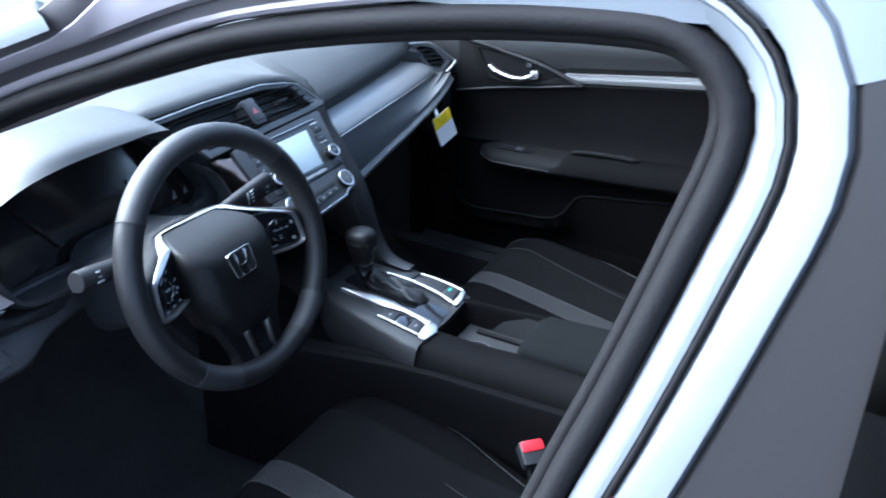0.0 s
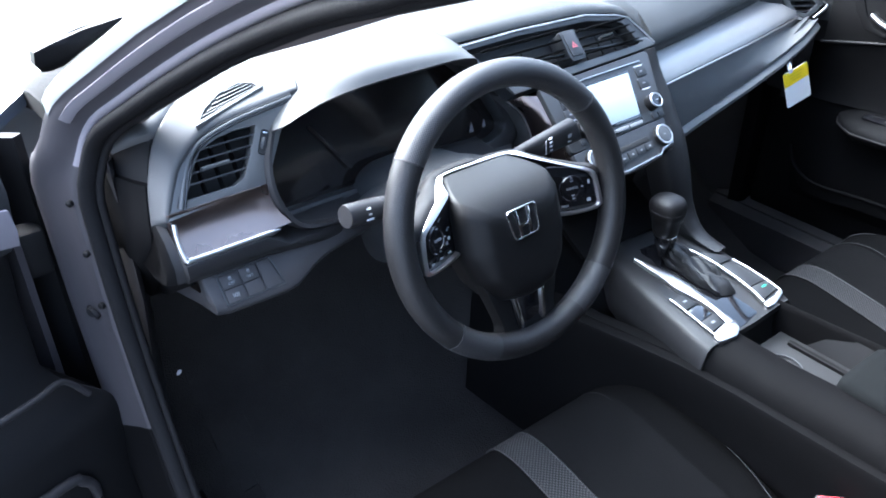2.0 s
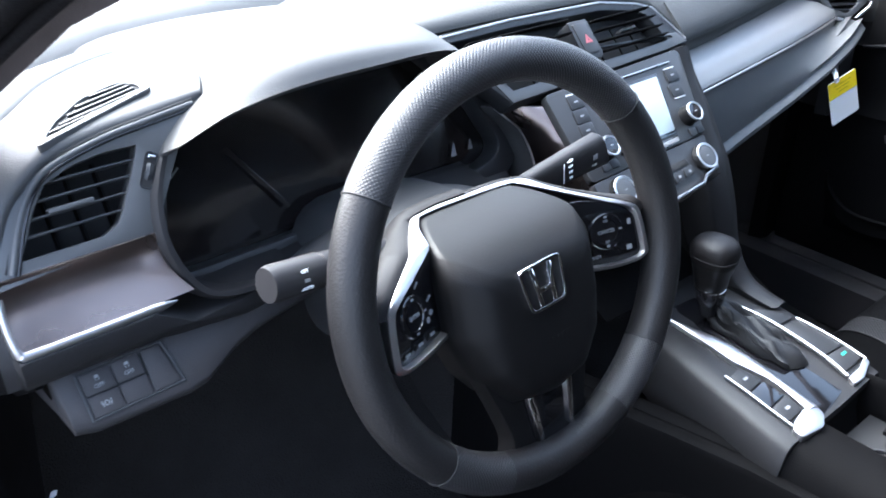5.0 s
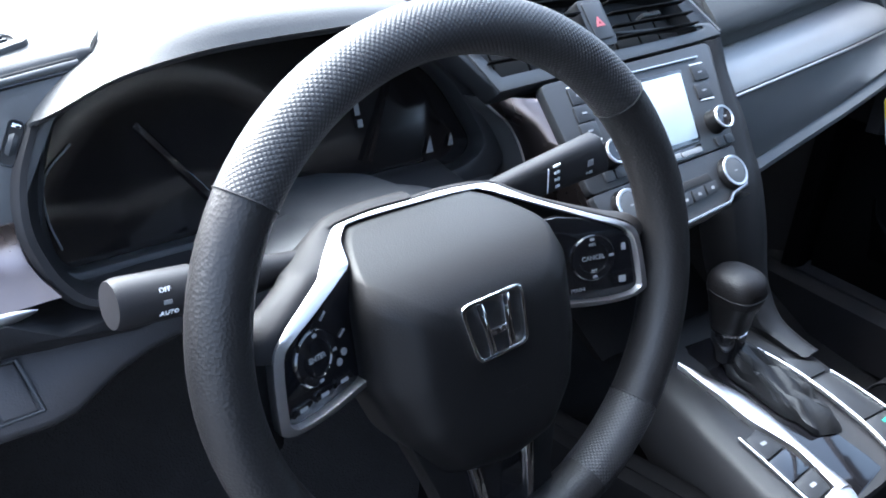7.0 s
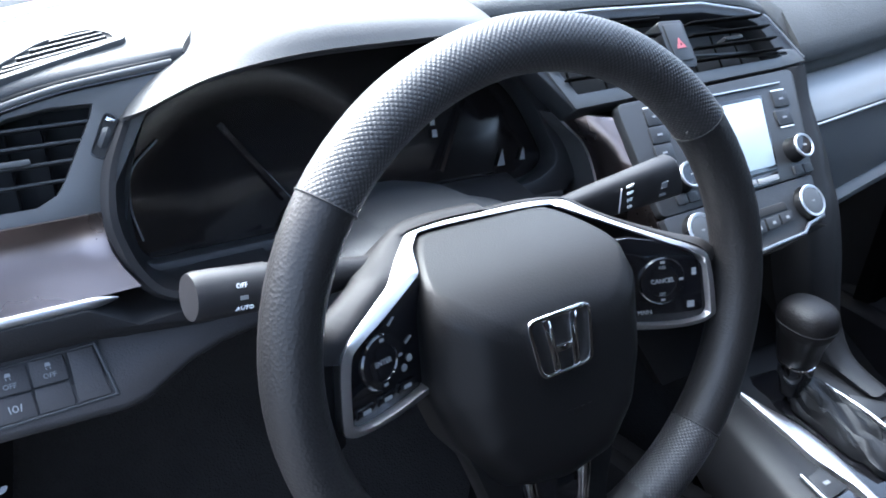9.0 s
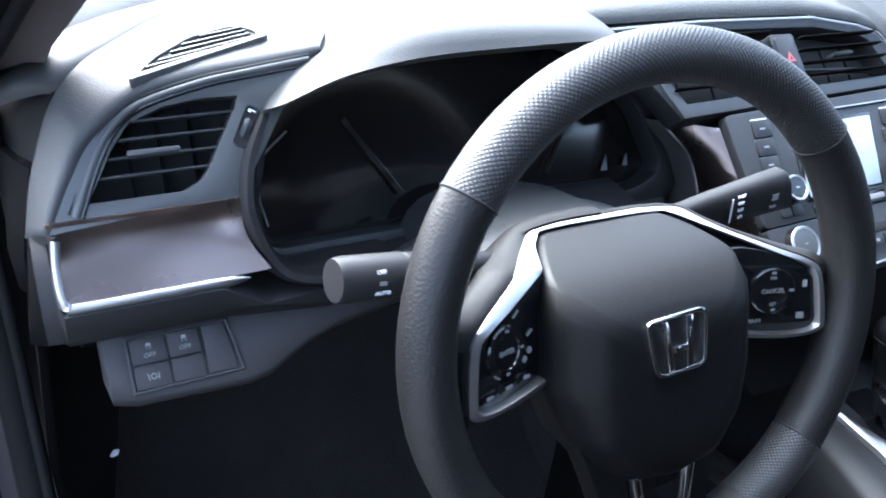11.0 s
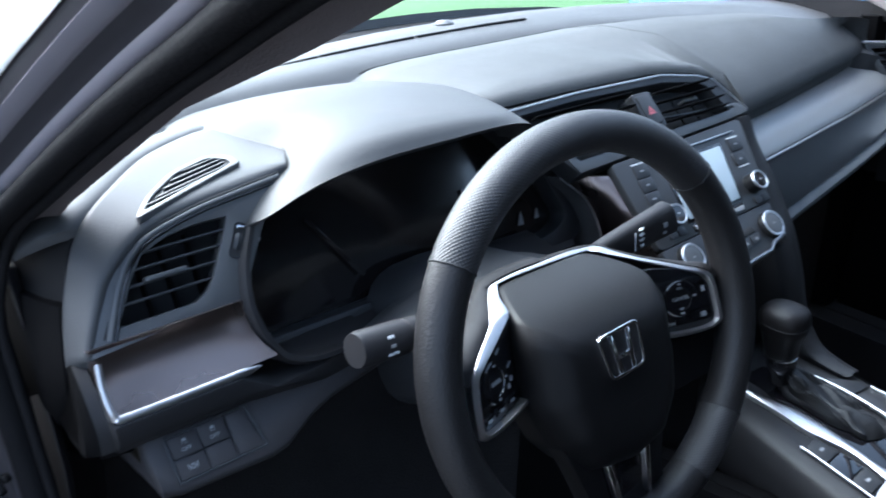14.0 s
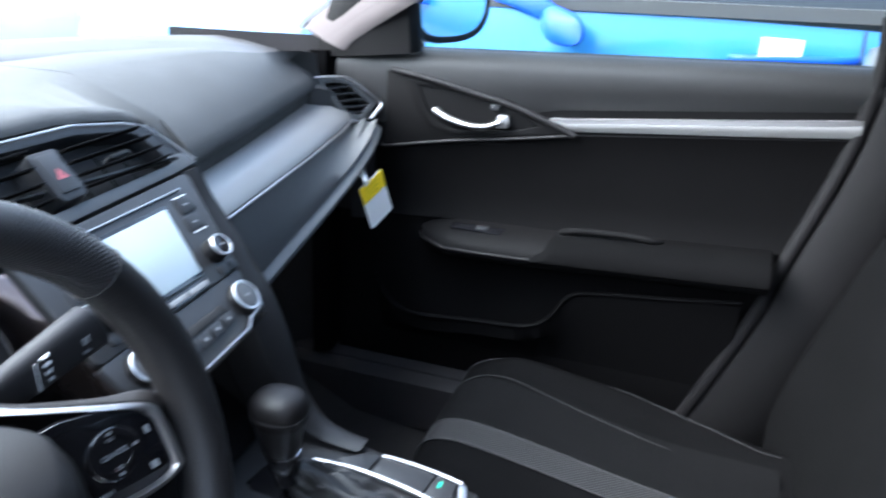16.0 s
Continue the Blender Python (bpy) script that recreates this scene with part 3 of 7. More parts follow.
def steering_column():
    c = thing("steering_column", "black plastic steering column shroud with two control stalks", "steering column")
    rows = []
    for d, w2, top, low in ((-0.072, 0.044, 0.034, -0.055), (-0.095, 0.056, 0.044, -0.065), (-0.13, 0.066, 0.054, -0.075), (-0.20, 0.070, 0.060, -0.09), (-0.26, 0.075, 0.055, -0.10)):
        rows.append([wl(a, (top + low) / 2 + b, d) for a, b in ring(w2, 24, (top - low) / 2, 3.2)])
    part("shroud", loft(rows, closed=True, caps=True), PLASTIC_B, c, smooth=50)
    top = []
    for d, w2, h in ((-0.097, 0.066, 0.046), (-0.125, 0.090, 0.053), (-0.16, 0.105, 0.054), (-0.215, 0.12, 0.036)):
        top.append([wl(w2 * k / 6, h - 0.030 * (abs(k) / 6) ** 2.2, d) for k in range(-6, 7)])
    part("upper_cover", sheet(top, WHEEL.to_3x3() @ Vector((0, -0.01, 0))), PLASTIC_B, c, "grained upper column cover", smooth=50)
    # left stalk: fat round knob
    a, b = Vector((-0.43, 0.075, 0.815)), Vector((-0.562, 0.058, 0.838))
    d = (b - a).normalized()
    sx = d.cross(Vector((0, 0, 1))).normalized()
    m = Matrix(((sx.x, d.cross(sx).x * -1, d.x, a.x), (sx.y, d.cross(sx).y * -1, d.y, a.y), (sx.z, d.cross(sx).z * -1, d.z, a.z), (0, 0, 0, 1)))
    L = (b - a).length
    part("light_stalk", lathe([(0.008, 0), (0.0095, L * 0.3), (0.0118, L * 0.42), (0.0125, L * 0.55), (0.0128, L * 0.655), (0.0120, L * 0.66), (0.0120, L * 0.67), (0.0134, L * 0.675), (0.0137, L * 0.97), (0.0125, L), (0.002, L * 1.002)], m, 28), SMOOTH, c, "round light switch stalk")
    for k, t in enumerate(("OFF", "", "AUTO")):
        q = a + d * (L * 0.80)
        ang = radians(40 - 27 * k)
        out = Vector((0, -math.cos(ang), math.sin(ang)))
        mm = axes(q + out * 0.01385, -d, out.cross(-d))
        if t:
            words(t, 0.0037, mm, WHITE, c)
        else:
            bar(0.0045, 0.0022, mm, GREYMARK, c)
    mm = axes(a + d * (L * 0.60) + Vector((0, -0.0112, 0.0072)), -d, (0, 0.8, 1))
    bar(0.006, 0.0028, mm, GREYMARK, c)
    # right stalk: broad and flat
    a, b = Vector((-0.335, 0.084, 0.812)), Vector((-0.178, 0.093, 0.8225))
    d = (b - a)
    rows = []
    for t, h, w2 in ((0, 0.010, 0.007), (0.25, 0.0120, 0.008), (0.5, 0.0150, 0.009), (0.8, 0.0175, 0.010), (0.985, 0.0190, 0.0105), (1.0, 0.0175, 0.009)):
        rows.append([a + d * t + Vector((0, -q[0], 0)) + Vector((-0.40, 0, 0.92)) * q[1] for q in ring(w2, 20, h, 3)])
    part("wiper_stalk", loft(rows, closed=True, caps=True), SMOOTH, c, "flat wiper switch stalk", smooth=50)
    x = d.normalized()
    for k, t in enumerate(("MIST", "OFF", "INT", "LO")):
        words(t, 0.0035, axes(a + d * (0.66 - 0.008 * k) + Vector((-0.004 + 0.0022 * k, -0.0100, 0.0098 - 0.0056 * k)), x, (-0.2, 0, 1)), WHITE, c)
    words("PULL", 0.0034, axes(a + d * 0.87 + Vector((0, -0.0108, -0.007)), x, (-0.2, 0, 1)), GREYMARK, c)
    bar(0.006, 0.005, axes(a + d * 0.87 + Vector((0, -0.0106, 0.001)), x, (-0.2, 0, 1)), GREYMARK, c)
    bar(0.0009, 0.020, axes(a + d * 0.585 + Vector((0, -0.0096, 0.0)), x, (-0.25, 0, 1)), WHITE, c)
    return c


steering_column()

# ---- dashboard ----
dash = thing("dashboard", "dark grey soft-touch dashboard with silver trim and slatted air vents", "dashboard")


def table(x, xs, vs):
    return float(np.interp(x, xs, vs))


# right half: stations across the car
XS = [0.10, 0.146, 0.25, 0.40, 0.52, 0.60, 0.66]
P_Y, P_Z = [0.215, 0.223, 0.236, 0.262, 0.290, 0.318, 0.345], [0.841, 0.841, 0.843, 0.845, 0.842, 0.836, 0.826]
L_Y, L_Z = [0.186, 0.190, 0.200, 0.218, 0.240, 0.260, 0.280], [0.781, 0.782, 0.785, 0.787, 0.786, 0.782, 0.775]
B_Y, B_Z = [0.184, 0.186, 0.190, 0.194, 0.203, 0.215, 0.232], [0.654, 0.661, 0.682, 0.712, 0.734, 0.750, 0.762]
S_Y, S_Z = [0.565, 0.560, 0.535, 0.455, 0.390, 0.355, 0.345], [0.905, 0.905, 0.904, 0.898, 0.880, 0.862, 0.838]


def st(x):
    return [(table(x, XS, a), table(x, XS, b)) for a, b in ((P_Y, P_Z), (L_Y, L_Z), (B_Y, B_Z), (S_Y, S_Z))]


def pad_row(x):
    (py, pz), (ly, lz), (by, bz), (sy, sz) = st(x)
    crest = 0.022 * (1 - max(0, (x - 0.35) / 0.35) ** 1.5)
    return [(x, py + 0.012, pz - 0.004), (x, py + 0.001, pz - 0.001), (x, py, pz + 0.006), (x, py + 0.012, pz + 0.020), (x, py + 0.04, pz + 0.038 + crest * 0.3),
            (x, py + (sy - py) * 0.45, max(pz + 0.05, sz + 0.004) + crest * 0.6), (x, py + (sy - py) * 0.75, sz + 0.008 + crest * 0.4), (x, sy - 0.008, sz + 0.003), (x, sy, sz - 0.004)]


right_x = [0.13 + 0.53 * k / 14 for k in range(15)]
pad, band, glove, lip = [], [], [], []
for x in right_x:
    (py, pz), (ly, lz), (by, bz), (sy, sz) = st(x)
    pad.append(pad_row(x))
    band.append([(x, py + 0.022, pz - 0.012), (x, py + 0.012, pz - 0.026), (x, (py + ly) / 2 + 0.006, (pz + lz) / 2 - 0.004), (x, ly + 0.005, lz + 0.012), (x, ly + 0.001, lz + 0.003)])
    glove.append([(x, ly + 0.0005, lz - 0.002), (x, ly - 0.001, lz - 0.012), (x, (ly + by) / 2 + 0.0, (lz + bz) / 2), (x, by + 0.004, bz + 0.02), (x, by + 0.006, bz + 0.012)])
    lip.append([(x, by + 0.003, bz + 0.010), (x, by - 0.004, bz + 0.004), (x, by - 0.003, bz - 0.004), (x, by + 0.02, bz - 0.009), (x, by + 0.09, bz - 0.012), (x, by + 0.2, bz - 0.05)])
part("dash_pad", sheet(pad, (0, 0.01, -0.02)), SOFT, dash, "soft-touch dark grey pad", smooth=50)
part("trim_band", sheet(band, (0, 0.02, 0)), TRIMGREY, dash, "satin grey trim band", smooth=50)
part("glovebox_door", sheet(glove, (0, 0.02, 0)), PLASTIC_G, dash, "dark grey glovebox door", smooth=50)
part("lower_lip", sheet(lip, (0, 0.03, 0.006)), PLASTIC_G, dash, "lower dash lip", smooth=50)
part("trim_line", sweep([(x, st(x)[1][0] - 0.0015, st(x)[1][1] + 0.0005) for x in right_x], ring(0.0017, 8)), SATIN, dash, "thin silver trim line", smooth=60)

# tray between pad and windscreen
tray_x = [-0.70, -0.6, -0.5, -0.4, -0.25, -0.1, 0.05, 0.2, 0.33, 0.43, 0.52, 0.60, 0.66, 0.70]
T_Y = [0.36, 0.42, 0.48, 0.51, 0.545, 0.56, 0.565, 0.55, 0.50, 0.44, 0.395, 0.362, 0.35, 0.35]
T_Z = [0.905, 0.915, 0.915, 0.910, 0.906, 0.904, 0.903, 0.902, 0.898, 0.893, 0.880, 0.864, 0.848, 0.838]
tray = []
for x, y, z in zip(tray_x, T_Y, T_Z):
    e = 0.765 - 0.22 * (abs(x) / 0.7) ** 2.2
    zr = 0.905 - 0.02 * (abs(x) / 0.7) ** 2
    tray.append([(x, y - 0.05, z - 0.03), (x, y + 0.001, z - 0.006), (x, y + 0.012, z + 0.003), (x, y + 0.05, z + 0.008), (x, (y + e) / 2, (z + zr) / 2 + 0.012), (x, e - 0.02, zr + 0.004), (x, e, zr - 0.006), (x, e + 0.01, zr - 0.05)])
part("rear_tray", sheet(tray, (0, 0, -0.03)), PLASTIC, dash, "dark grey rear tray under the windscreen", smooth=50)
# defroster slots in the tray
for x0, x1 in ((-0.52, -0.405), (-0.40, -0.275), (-0.27, -0.10), (-0.095, 0.12)):
    pts = []
    for k in range(9):
        x = x0 + (x1 - x0) * k / 8
        e = 0.765 - 0.22 * (abs(x) / 0.7) ** 2.2
        y = table(x, tray_x, T_Y)
        z = table(x, tray_x, T_Z)
        zr = 0.905 - 0.02 * (abs(x) / 0.7) ** 2
        f = 0.38
        pts.append((x, y + (e - y) * f, z + (zr - z) * f + 0.0118))
    part("defroster_slot", sweep(pts, [(-0.0025, -0.004), (0.0025, -0.004), (0.0025, 0.0012), (-0.0025, 0.0012)]), DARK, dash)

part("light_sensor", lathe([(0.016, -0.004), (0.015, 0.002), (0.010, 0.005), (0.002, 0.006)], pose(0.0, 0.695, 0.915), 20), BEZEL, dash, "pale light sensor")

# middle: pad over the centre vents
mid_x = [-0.30, -0.285, -0.265, -0.25, -0.236, -0.18, -0.12, -0.06, 0.0, 0.04, 0.075, 0.10, 0.118, 0.135]
mid = []
for x in mid_x:
    vt = table(x, [-0.236, -0.13, 0.014, 0.075, 0.10, 0.135], [0.233, 0.233, 0.229, 0.217, 0.205, 0.147])
    fy, fz = 0.115 + 0.687 * vt + 0.004, 0.741 + 0.726 * vt - 0.0035
    ty, tz = table(x, tray_x, T_Y), table(x, tray_x, T_Z)
    fy += 0.02 * (x < -0.26)
    ct = max(fz + 0.012, tz + 0.008)
    if x < -0.19:                                     # runs out under the back of the instrument hood
        k = (x + 0.30) / 0.11
        k = k * k * (3 - 2 * k)
        ct = tz - 0.008 + (ct - tz + 0.008) * k
        tz -= 0.018 * (1 - k) ** 2
    mid.append([(x, fy + 0.012, fz - 0.012), (x, fy, fz - 0.001), (x, fy + 0.002, fz + 0.005), (x, fy + 0.016, fz + 0.011), (x, fy + 0.05, ct + 0.002), (x, fy + (ty - fy) * 0.45, ct + 0.001), (x, fy + (ty - fy) * 0.75, (ct + tz) / 2 + 0.004), (x, ty - 0.008, tz + 0.003), (x, ty, tz - 0.004)])
mid = [[Vector(a).lerp(Vector(b), min(1.0, max(0.0, (x - 0.0) / 0.13)) ** 1.5 * (i > 3)) for i, (a, b) in enumerate(zip(r, pad_row(x)))] for x, r in zip(mid_x, mid)]
part("dash_pad", sheet(mid, (0, 0.01, -0.02)), SOFT, dash, "soft-touch dark grey pad", smooth=60)

part("pad_seam", sweep([Vector(r[-1]) + Vector((0, 0.003, 0.0035)) for r in mid[2:-1]] + [Vector(r[-1]) + Vector((0, 0.003, 0.0035)) for r in pad], ring(0.0022, 6)), DARK, dash, "dark gap behind the pad")
# instrument hood: lip, flank, crest, back
hood = [[(-0.556, 0.285, 0.864), (-0.553, 0.240, 0.870), (-0.553, 0.239, 0.873), (-0.532, 0.272, 0.890), (-0.510, 0.305, 0.903), (-0.536, 0.388, 0.913), (-0.545, 0.45, 0.907), (-0.545, 0.50, 0.905)],
        [(-0.545, 0.275, 0.872), (-0.541, 0.228, 0.879), (-0.540, 0.225, 0.8815), (-0.518, 0.249, 0.8985), (-0.4885, 0.294, 0.9115), (-0.520, 0.380, 0.9220), (-0.530, 0.44, 0.912), (-0.53, 0.50, 0.907)],
        [(-0.500, 0.27, 0.886), (-0.500, 0.213, 0.9005), (-0.499, 0.210, 0.903), (-0.480, 0.236, 0.921), (-0.462, 0.298, 0.932), (-0.482, 0.368, 0.9355), (-0.487, 0.43, 0.919), (-0.487, 0.50, 0.908)],
        [(-0.440, 0.26, 0.900), (-0.440, 0.204, 0.9125), (-0.440, 0.201, 0.915), (-0.433, 0.221, 0.9302), (-0.425, 0.29, 0.9385), (-0.428, 0.360, 0.9405), (-0.430, 0.43, 0.924), (-0.43, 0.51, 0.907)],
        [(-0.360, 0.26, 0.903), (-0.360, 0.200, 0.9155), (-0.360, 0.197, 0.918), (-0.360, 0.216, 0.9302), (-0.358, 0.285, 0.9365), (-0.356, 0.355, 0.9385), (-0.356, 0.43, 0.924), (-0.356, 0.51, 0.906)],
        [(-0.300, 0.26, 0.902), (-0.300, 0.202, 0.9145), (-0.300, 0.199, 0.917), (-0.298, 0.217, 0.9245), (-0.292, 0.282, 0.9285), (-0.287, 0.350, 0.9290), (-0.287, 0.42, 0.918), (-0.287, 0.50, 0.904)],
        [(-0.264, 0.26, 0.896), (-0.263, 0.209, 0.9065), (-0.262, 0.206, 0.909), (-0.258, 0.235, 0.9130), (-0.250, 0.282, 0.9155), (-0.243, 0.345, 0.9150), (-0.245, 0.41, 0.908), (-0.245, 0.49, 0.902)],
        [(-0.244, 0.27, 0.880), (-0.242, 0.228, 0.888), (-0.240, 0.225, 0.890), (-0.234, 0.25, 0.8930), (-0.226, 0.29, 0.8920), (-0.218, 0.345, 0.890), (-0.222, 0.40, 0.892), (-0.225, 0.48, 0.897)]]
cols = [curve([r[j] for r in hood], 5) for j in range(8)]
rows = [list(c) for c in zip(*cols)]
rows = [r[:3] + list(curve(r[2:], 3))[1:] for r in rows]
part("instrument_hood", sheet(rows, (0, 0.006, -0.004)), PLASTIC, dash, "grained hood over the instruments", smooth=60)

# left pod: one rounded form that bends from the top round to the dash end
POD = [((-0.503, 0.2595, 0.9045), (-0.4875, 0.2935, 0.9100)), ((-0.525, 0.2585, 0.9025), (-0.492, 0.345, 0.9140)), ((-0.553, 0.257, 0.9000), (-0.522, 0.383, 0.9195)),
       ((-0.590, 0.2555, 0.8955), (-0.592, 0.355, 0.9165)), ((-0.628, 0.2515, 0.8875), (-0.640, 0.312, 0.9085)), ((-0.651, 0.2455, 0.8765), (-0.669, 0.283, 0.9005)),
       ((-0.672, 0.237, 0.8605), (-0.688, 0.271, 0.8820)), ((-0.6845, 0.2285, 0.8415), (-0.702, 0.262, 0.8530)), ((-0.694, 0.221, 0.8270), (-0.711, 0.250, 0.8300)), ((-0.703, 0.2135, 0.8110), (-0.7185, 0.235, 0.8010))]
hs, gs = curve([a for a, b in POD], 4), curve([b for a, b in POD], 4)
pod, shoulder = [], []
for i, (h, g) in enumerate(zip(hs, gs)):
    t = (hs[min(i + 1, len(hs) - 1)] - hs[max(i - 1, 0)]).normalized()
    d = g - h
    n = d.cross(t).normalized()
    n = n if n.z > 0 or n.y < 0 and n.z > -0.2 else -n
    f = min(1.0, d.length / 0.04)
    pod.append([h + d * a + n * b * f for a, b in ((0.05, -0.012), (0.0, -0.004), (0.0, 0.0), (0.02, 0.0030), (0.07, 0.0050), (0.18, 0.0055), (0.35, 0.0050), (0.55, 0.0040), (0.75, 0.0030), (0.9, 0.0020), (0.97, 0.0012), (1.0, -0.0012), (1.0, -0.010))])
    o = Vector((g.x, g.y, 0)) - Vector((-0.56, 0.27, 0))
    o = o.normalized() if o.length else Vector((-1, 0, 0))
    if i >= 6 and g.z > 0.889:
        room = max(0.1, min(1.0, (g.x + 0.726) / (0.075 * max(1e-3, -o.x))))          # narrows towards the pillar
        shoulder.append([g + Vector((0, 0, -0.008)) - o * 0.006, g + Vector((0, 0, -0.0015)) + o * 0.002 * room, g + o * 0.006 * room + Vector((0, 0, 0.001)), g + o * 0.022 * room + Vector((0, 0.004 * (1 - room), 0.001)), g + o * 0.045 * room + Vector((0, 0.022 * (1 - room), -0.004)), g + o * 0.075 * room + Vector((0, 0.060 * (1 - room), -0.014))])
part("left_pod", sheet(pod, (0, 0.006, -0.010)), PLASTIC, dash, "grained outer vent pod", smooth=60)
part("shoulder", sheet(shoulder, (0, 0.004, -0.010)), PLASTIC, dash, "soft dash shoulder beside the pillar", smooth=60)
part("pod_seam", sweep([q + Vector((0, 0, 0.0016)) for q in [hs[0]] + list(gs[:9])], ring(0.0011, 8)), DARK, dash, "dark seam between pod and hood", smooth=60)
# stepped bezel and gloss line that follow the pod
BZ = [(-0.512, 0.2565, 0.8975), (-0.555, 0.2540, 0.8935), (-0.590, 0.2520, 0.8895), (-0.630, 0.2475, 0.8805), (-0.650, 0.2420, 0.8690), (-0.6655, 0.2325, 0.8485), (-0.682, 0.2165, 0.8180)]
bz = curve(BZ, 4)
part("pod_line", sweep(bz, ring(0.0015, 8)), PIANO, dash, "gloss black line", smooth=60)
part("bezel_groove", sweep([q + Vector((-0.0075 * min(1, i / 12), 0.0032, 0.0062 - 0.0032 * min(1, i / 16))) for i, q in enumerate(bz)], ring(0.0019, 8)), DARK, dash, "dark groove round the bezel", smooth=60)
part("bezel", sweep([q + Vector((-0.0035 * min(1, i / 12), 0.002, 0.0035 - 0.0025 * min(1, i / 16))) for i, q in enumerate(bz)], ring(0.0030, 10)), BEZEL, dash, "rounded satin bezel", smooth=60)
VF = axes((-0.62, 0.2275, 0.84), (1, 0, 0), (0, 0.447, 0.894))


def vf(x, v):
    return (x + 0.62, v)


outer = [vf(*q) for q in ((-0.703, -0.032), (-0.640, -0.0275), (-0.600, -0.0262), (-0.577, -0.026), (-0.540, 0.030), (-0.516, 0.064), (-0.600, 0.0565), (-0.632, 0.0520), (-0.657, 0.0420), (-0.677, 0.0200))]
inner = [vf(*q) for q in ((-0.6765, -0.0150), (-0.6144, -0.0147), (-0.6015, -0.0085), (-0.5945, 0.0005), (-0.5715, 0.0385), (-0.5680, 0.0470), (-0.594, 0.0475), (-0.620, 0.0440), (-0.643, 0.0355), (-0.657, 0.0185))]
part("vent_frame", ringplate(outer, inner, 0.02, VF, 0.0015), BEZEL, dash, "satin grey vent frame")
part("vent_cavity", plate([vf(-0.70, -0.035), vf(-0.56, -0.035), vf(-0.53, 0.06), vf(-0.67, 0.05)], 0.004, VF @ pose(0, 0, -0.034)), DARK, dash)
for v, x0, x1 in ((0.0370, -0.642, -0.571), (0.0252, -0.651, -0.579), (0.0130, -0.660, -0.586), (0.0008, -0.667, -0.593)):
    part("vent_slat", box((x0 + x1) / 2 + 0.62, v, -0.012, x1 - x0, 0.0022, 0.013, 0.0008, VF), PLASTIC_B, dash)
for x in (-0.645, -0.623, -0.600):
    part("vent_vane", box(x + 0.62, 0.010, -0.026, 0.0016, 0.066, 0.012, 0.0, VF), PLASTIC_C, dash)
part("vent_tab", box(-0.630 + 0.62, 0.0150, -0.003, 0.035, 0.0042, 0.010, 0.0014, VF), BEZEL, dash, "vent tab")
sl = VF @ pose(0.0548, 0.0247, 0.0, 0, 0, -29)
slot_in = rounded([(-0.0042, -0.0145), (0.0042, -0.0145), (0.0042, 0.0145), (-0.0042, 0.0145)], 0.003)
slot_out = rounded([(-0.0052, -0.0156), (0.0052, -0.0156), (0.0052, 0.0156), (-0.0052, 0.0156)], 0.0038)
part("thumbwheel_rim", ringplate(slot_out, slot_in, 0.003, sl @ pose(0, 0, 0.0012), 0.0004), PIANO, dash, "gloss black slot rim")
part("thumbwheel_slot", plate(slot_in, 0.002, sl @ pose(0, 0, 0.0004)), DARK, dash)
part("thumbwheel", lathe([(0.0125, -0.0028), (0.0135, 0), (0.0125, 0.0028)], sl @ pose(0, -0.001, -0.0105, 0, 90, 0), 28), PLASTIC_B, dash, "vent thumbwheel")
# small chrome bar added as the glint at the slot's top end
part("thumbwheel_glint", box(0, 0.0115, 0.0010, 0.0058, 0.0026, 0.0016, 0.0004, sl), CHROME, dash, "chrome bar standing for the glint at the slot end")
# upper grille in the pod
PT = axes((-0.585, 0.288, 0.9080), (1, 0.12, 0.125), (-0.12, 1, 0.10))


def bent(bm):
    """Bends a flat piece down at both ends, as the pod curves."""
    ax = PT.to_3x3() @ Vector((1, 0, 0))
    for v in bm.verts:
        v.co.z -= 1.0 * ((v.co - PT.translation) @ ax) ** 2
    return bm


gout = rounded([(-0.062, -0.030), (0.050, -0.012), (0.052, 0.006), (0.036, 0.022), (-0.004, 0.016), (-0.040, -0.006)], 0.011, 4)
gin = rounded([(-0.050, -0.0235), (0.042, -0.0085), (0.0435, 0.003), (0.033, 0.0155), (-0.002, 0.010), (-0.034, -0.008)], 0.006, 4)
part("grille_frame", bent(ringplate(gout, gin, 0.008, PT @ pose(0, 0, 0.0036), 0.0016)), BEZEL, dash, "satin grille frame")
part("grille_cavity", bent(plate(gin, 0.002, PT @ pose(0, 0, 0.0010))), DARK, dash)
for k in range(5):
    v = -0.0165 + 0.0066 * k
    x0 = (-0.045 + 0.011 * k) if k < 4 else 0.004
    part("grille_slat", bent(box((x0 + 0.040) / 2, v + 0.003 * (k < 1), 0.0016, 0.038 - x0, 0.0022, 0.003, 0.0006, PT @ pose(0, 0, 0, 0, 0, 4))), PLASTIC_B, dash)

# silver-edged trim under the vent and the roll below it
trim = []
for x, deep in ((-0.705, 0.0), (-0.697, 0.55), (-0.688, 1.0), (-0.66, 1.0), (-0.62, 1.0), (-0.600, 0.85), (-0.590, 0.5), (-0.582, 0.1), (-0.578, 0.0)):
    k = max(0.0, (x + 0.62) / 0.042) * 0.014
    trim.append([(x + k * u, yb + (ya - yb) * deep, z) for u, ya, yb, z in ((0, 0.2145, 0.2150, 0.8185), (0, 0.2165, 0.2140, 0.8100), (0, 0.2160, 0.2110, 0.8020), (0.08, 0.2110, 0.2065, 0.7930), (0.4, 0.2015, 0.1990, 0.7830), (1, 0.1885, 0.1895, 0.7715))])
part("trim_panel", sheet(trim, (0, 0.02, 0)), BROWNMETAL, dash, "brushed dark metal trim", smooth=50)
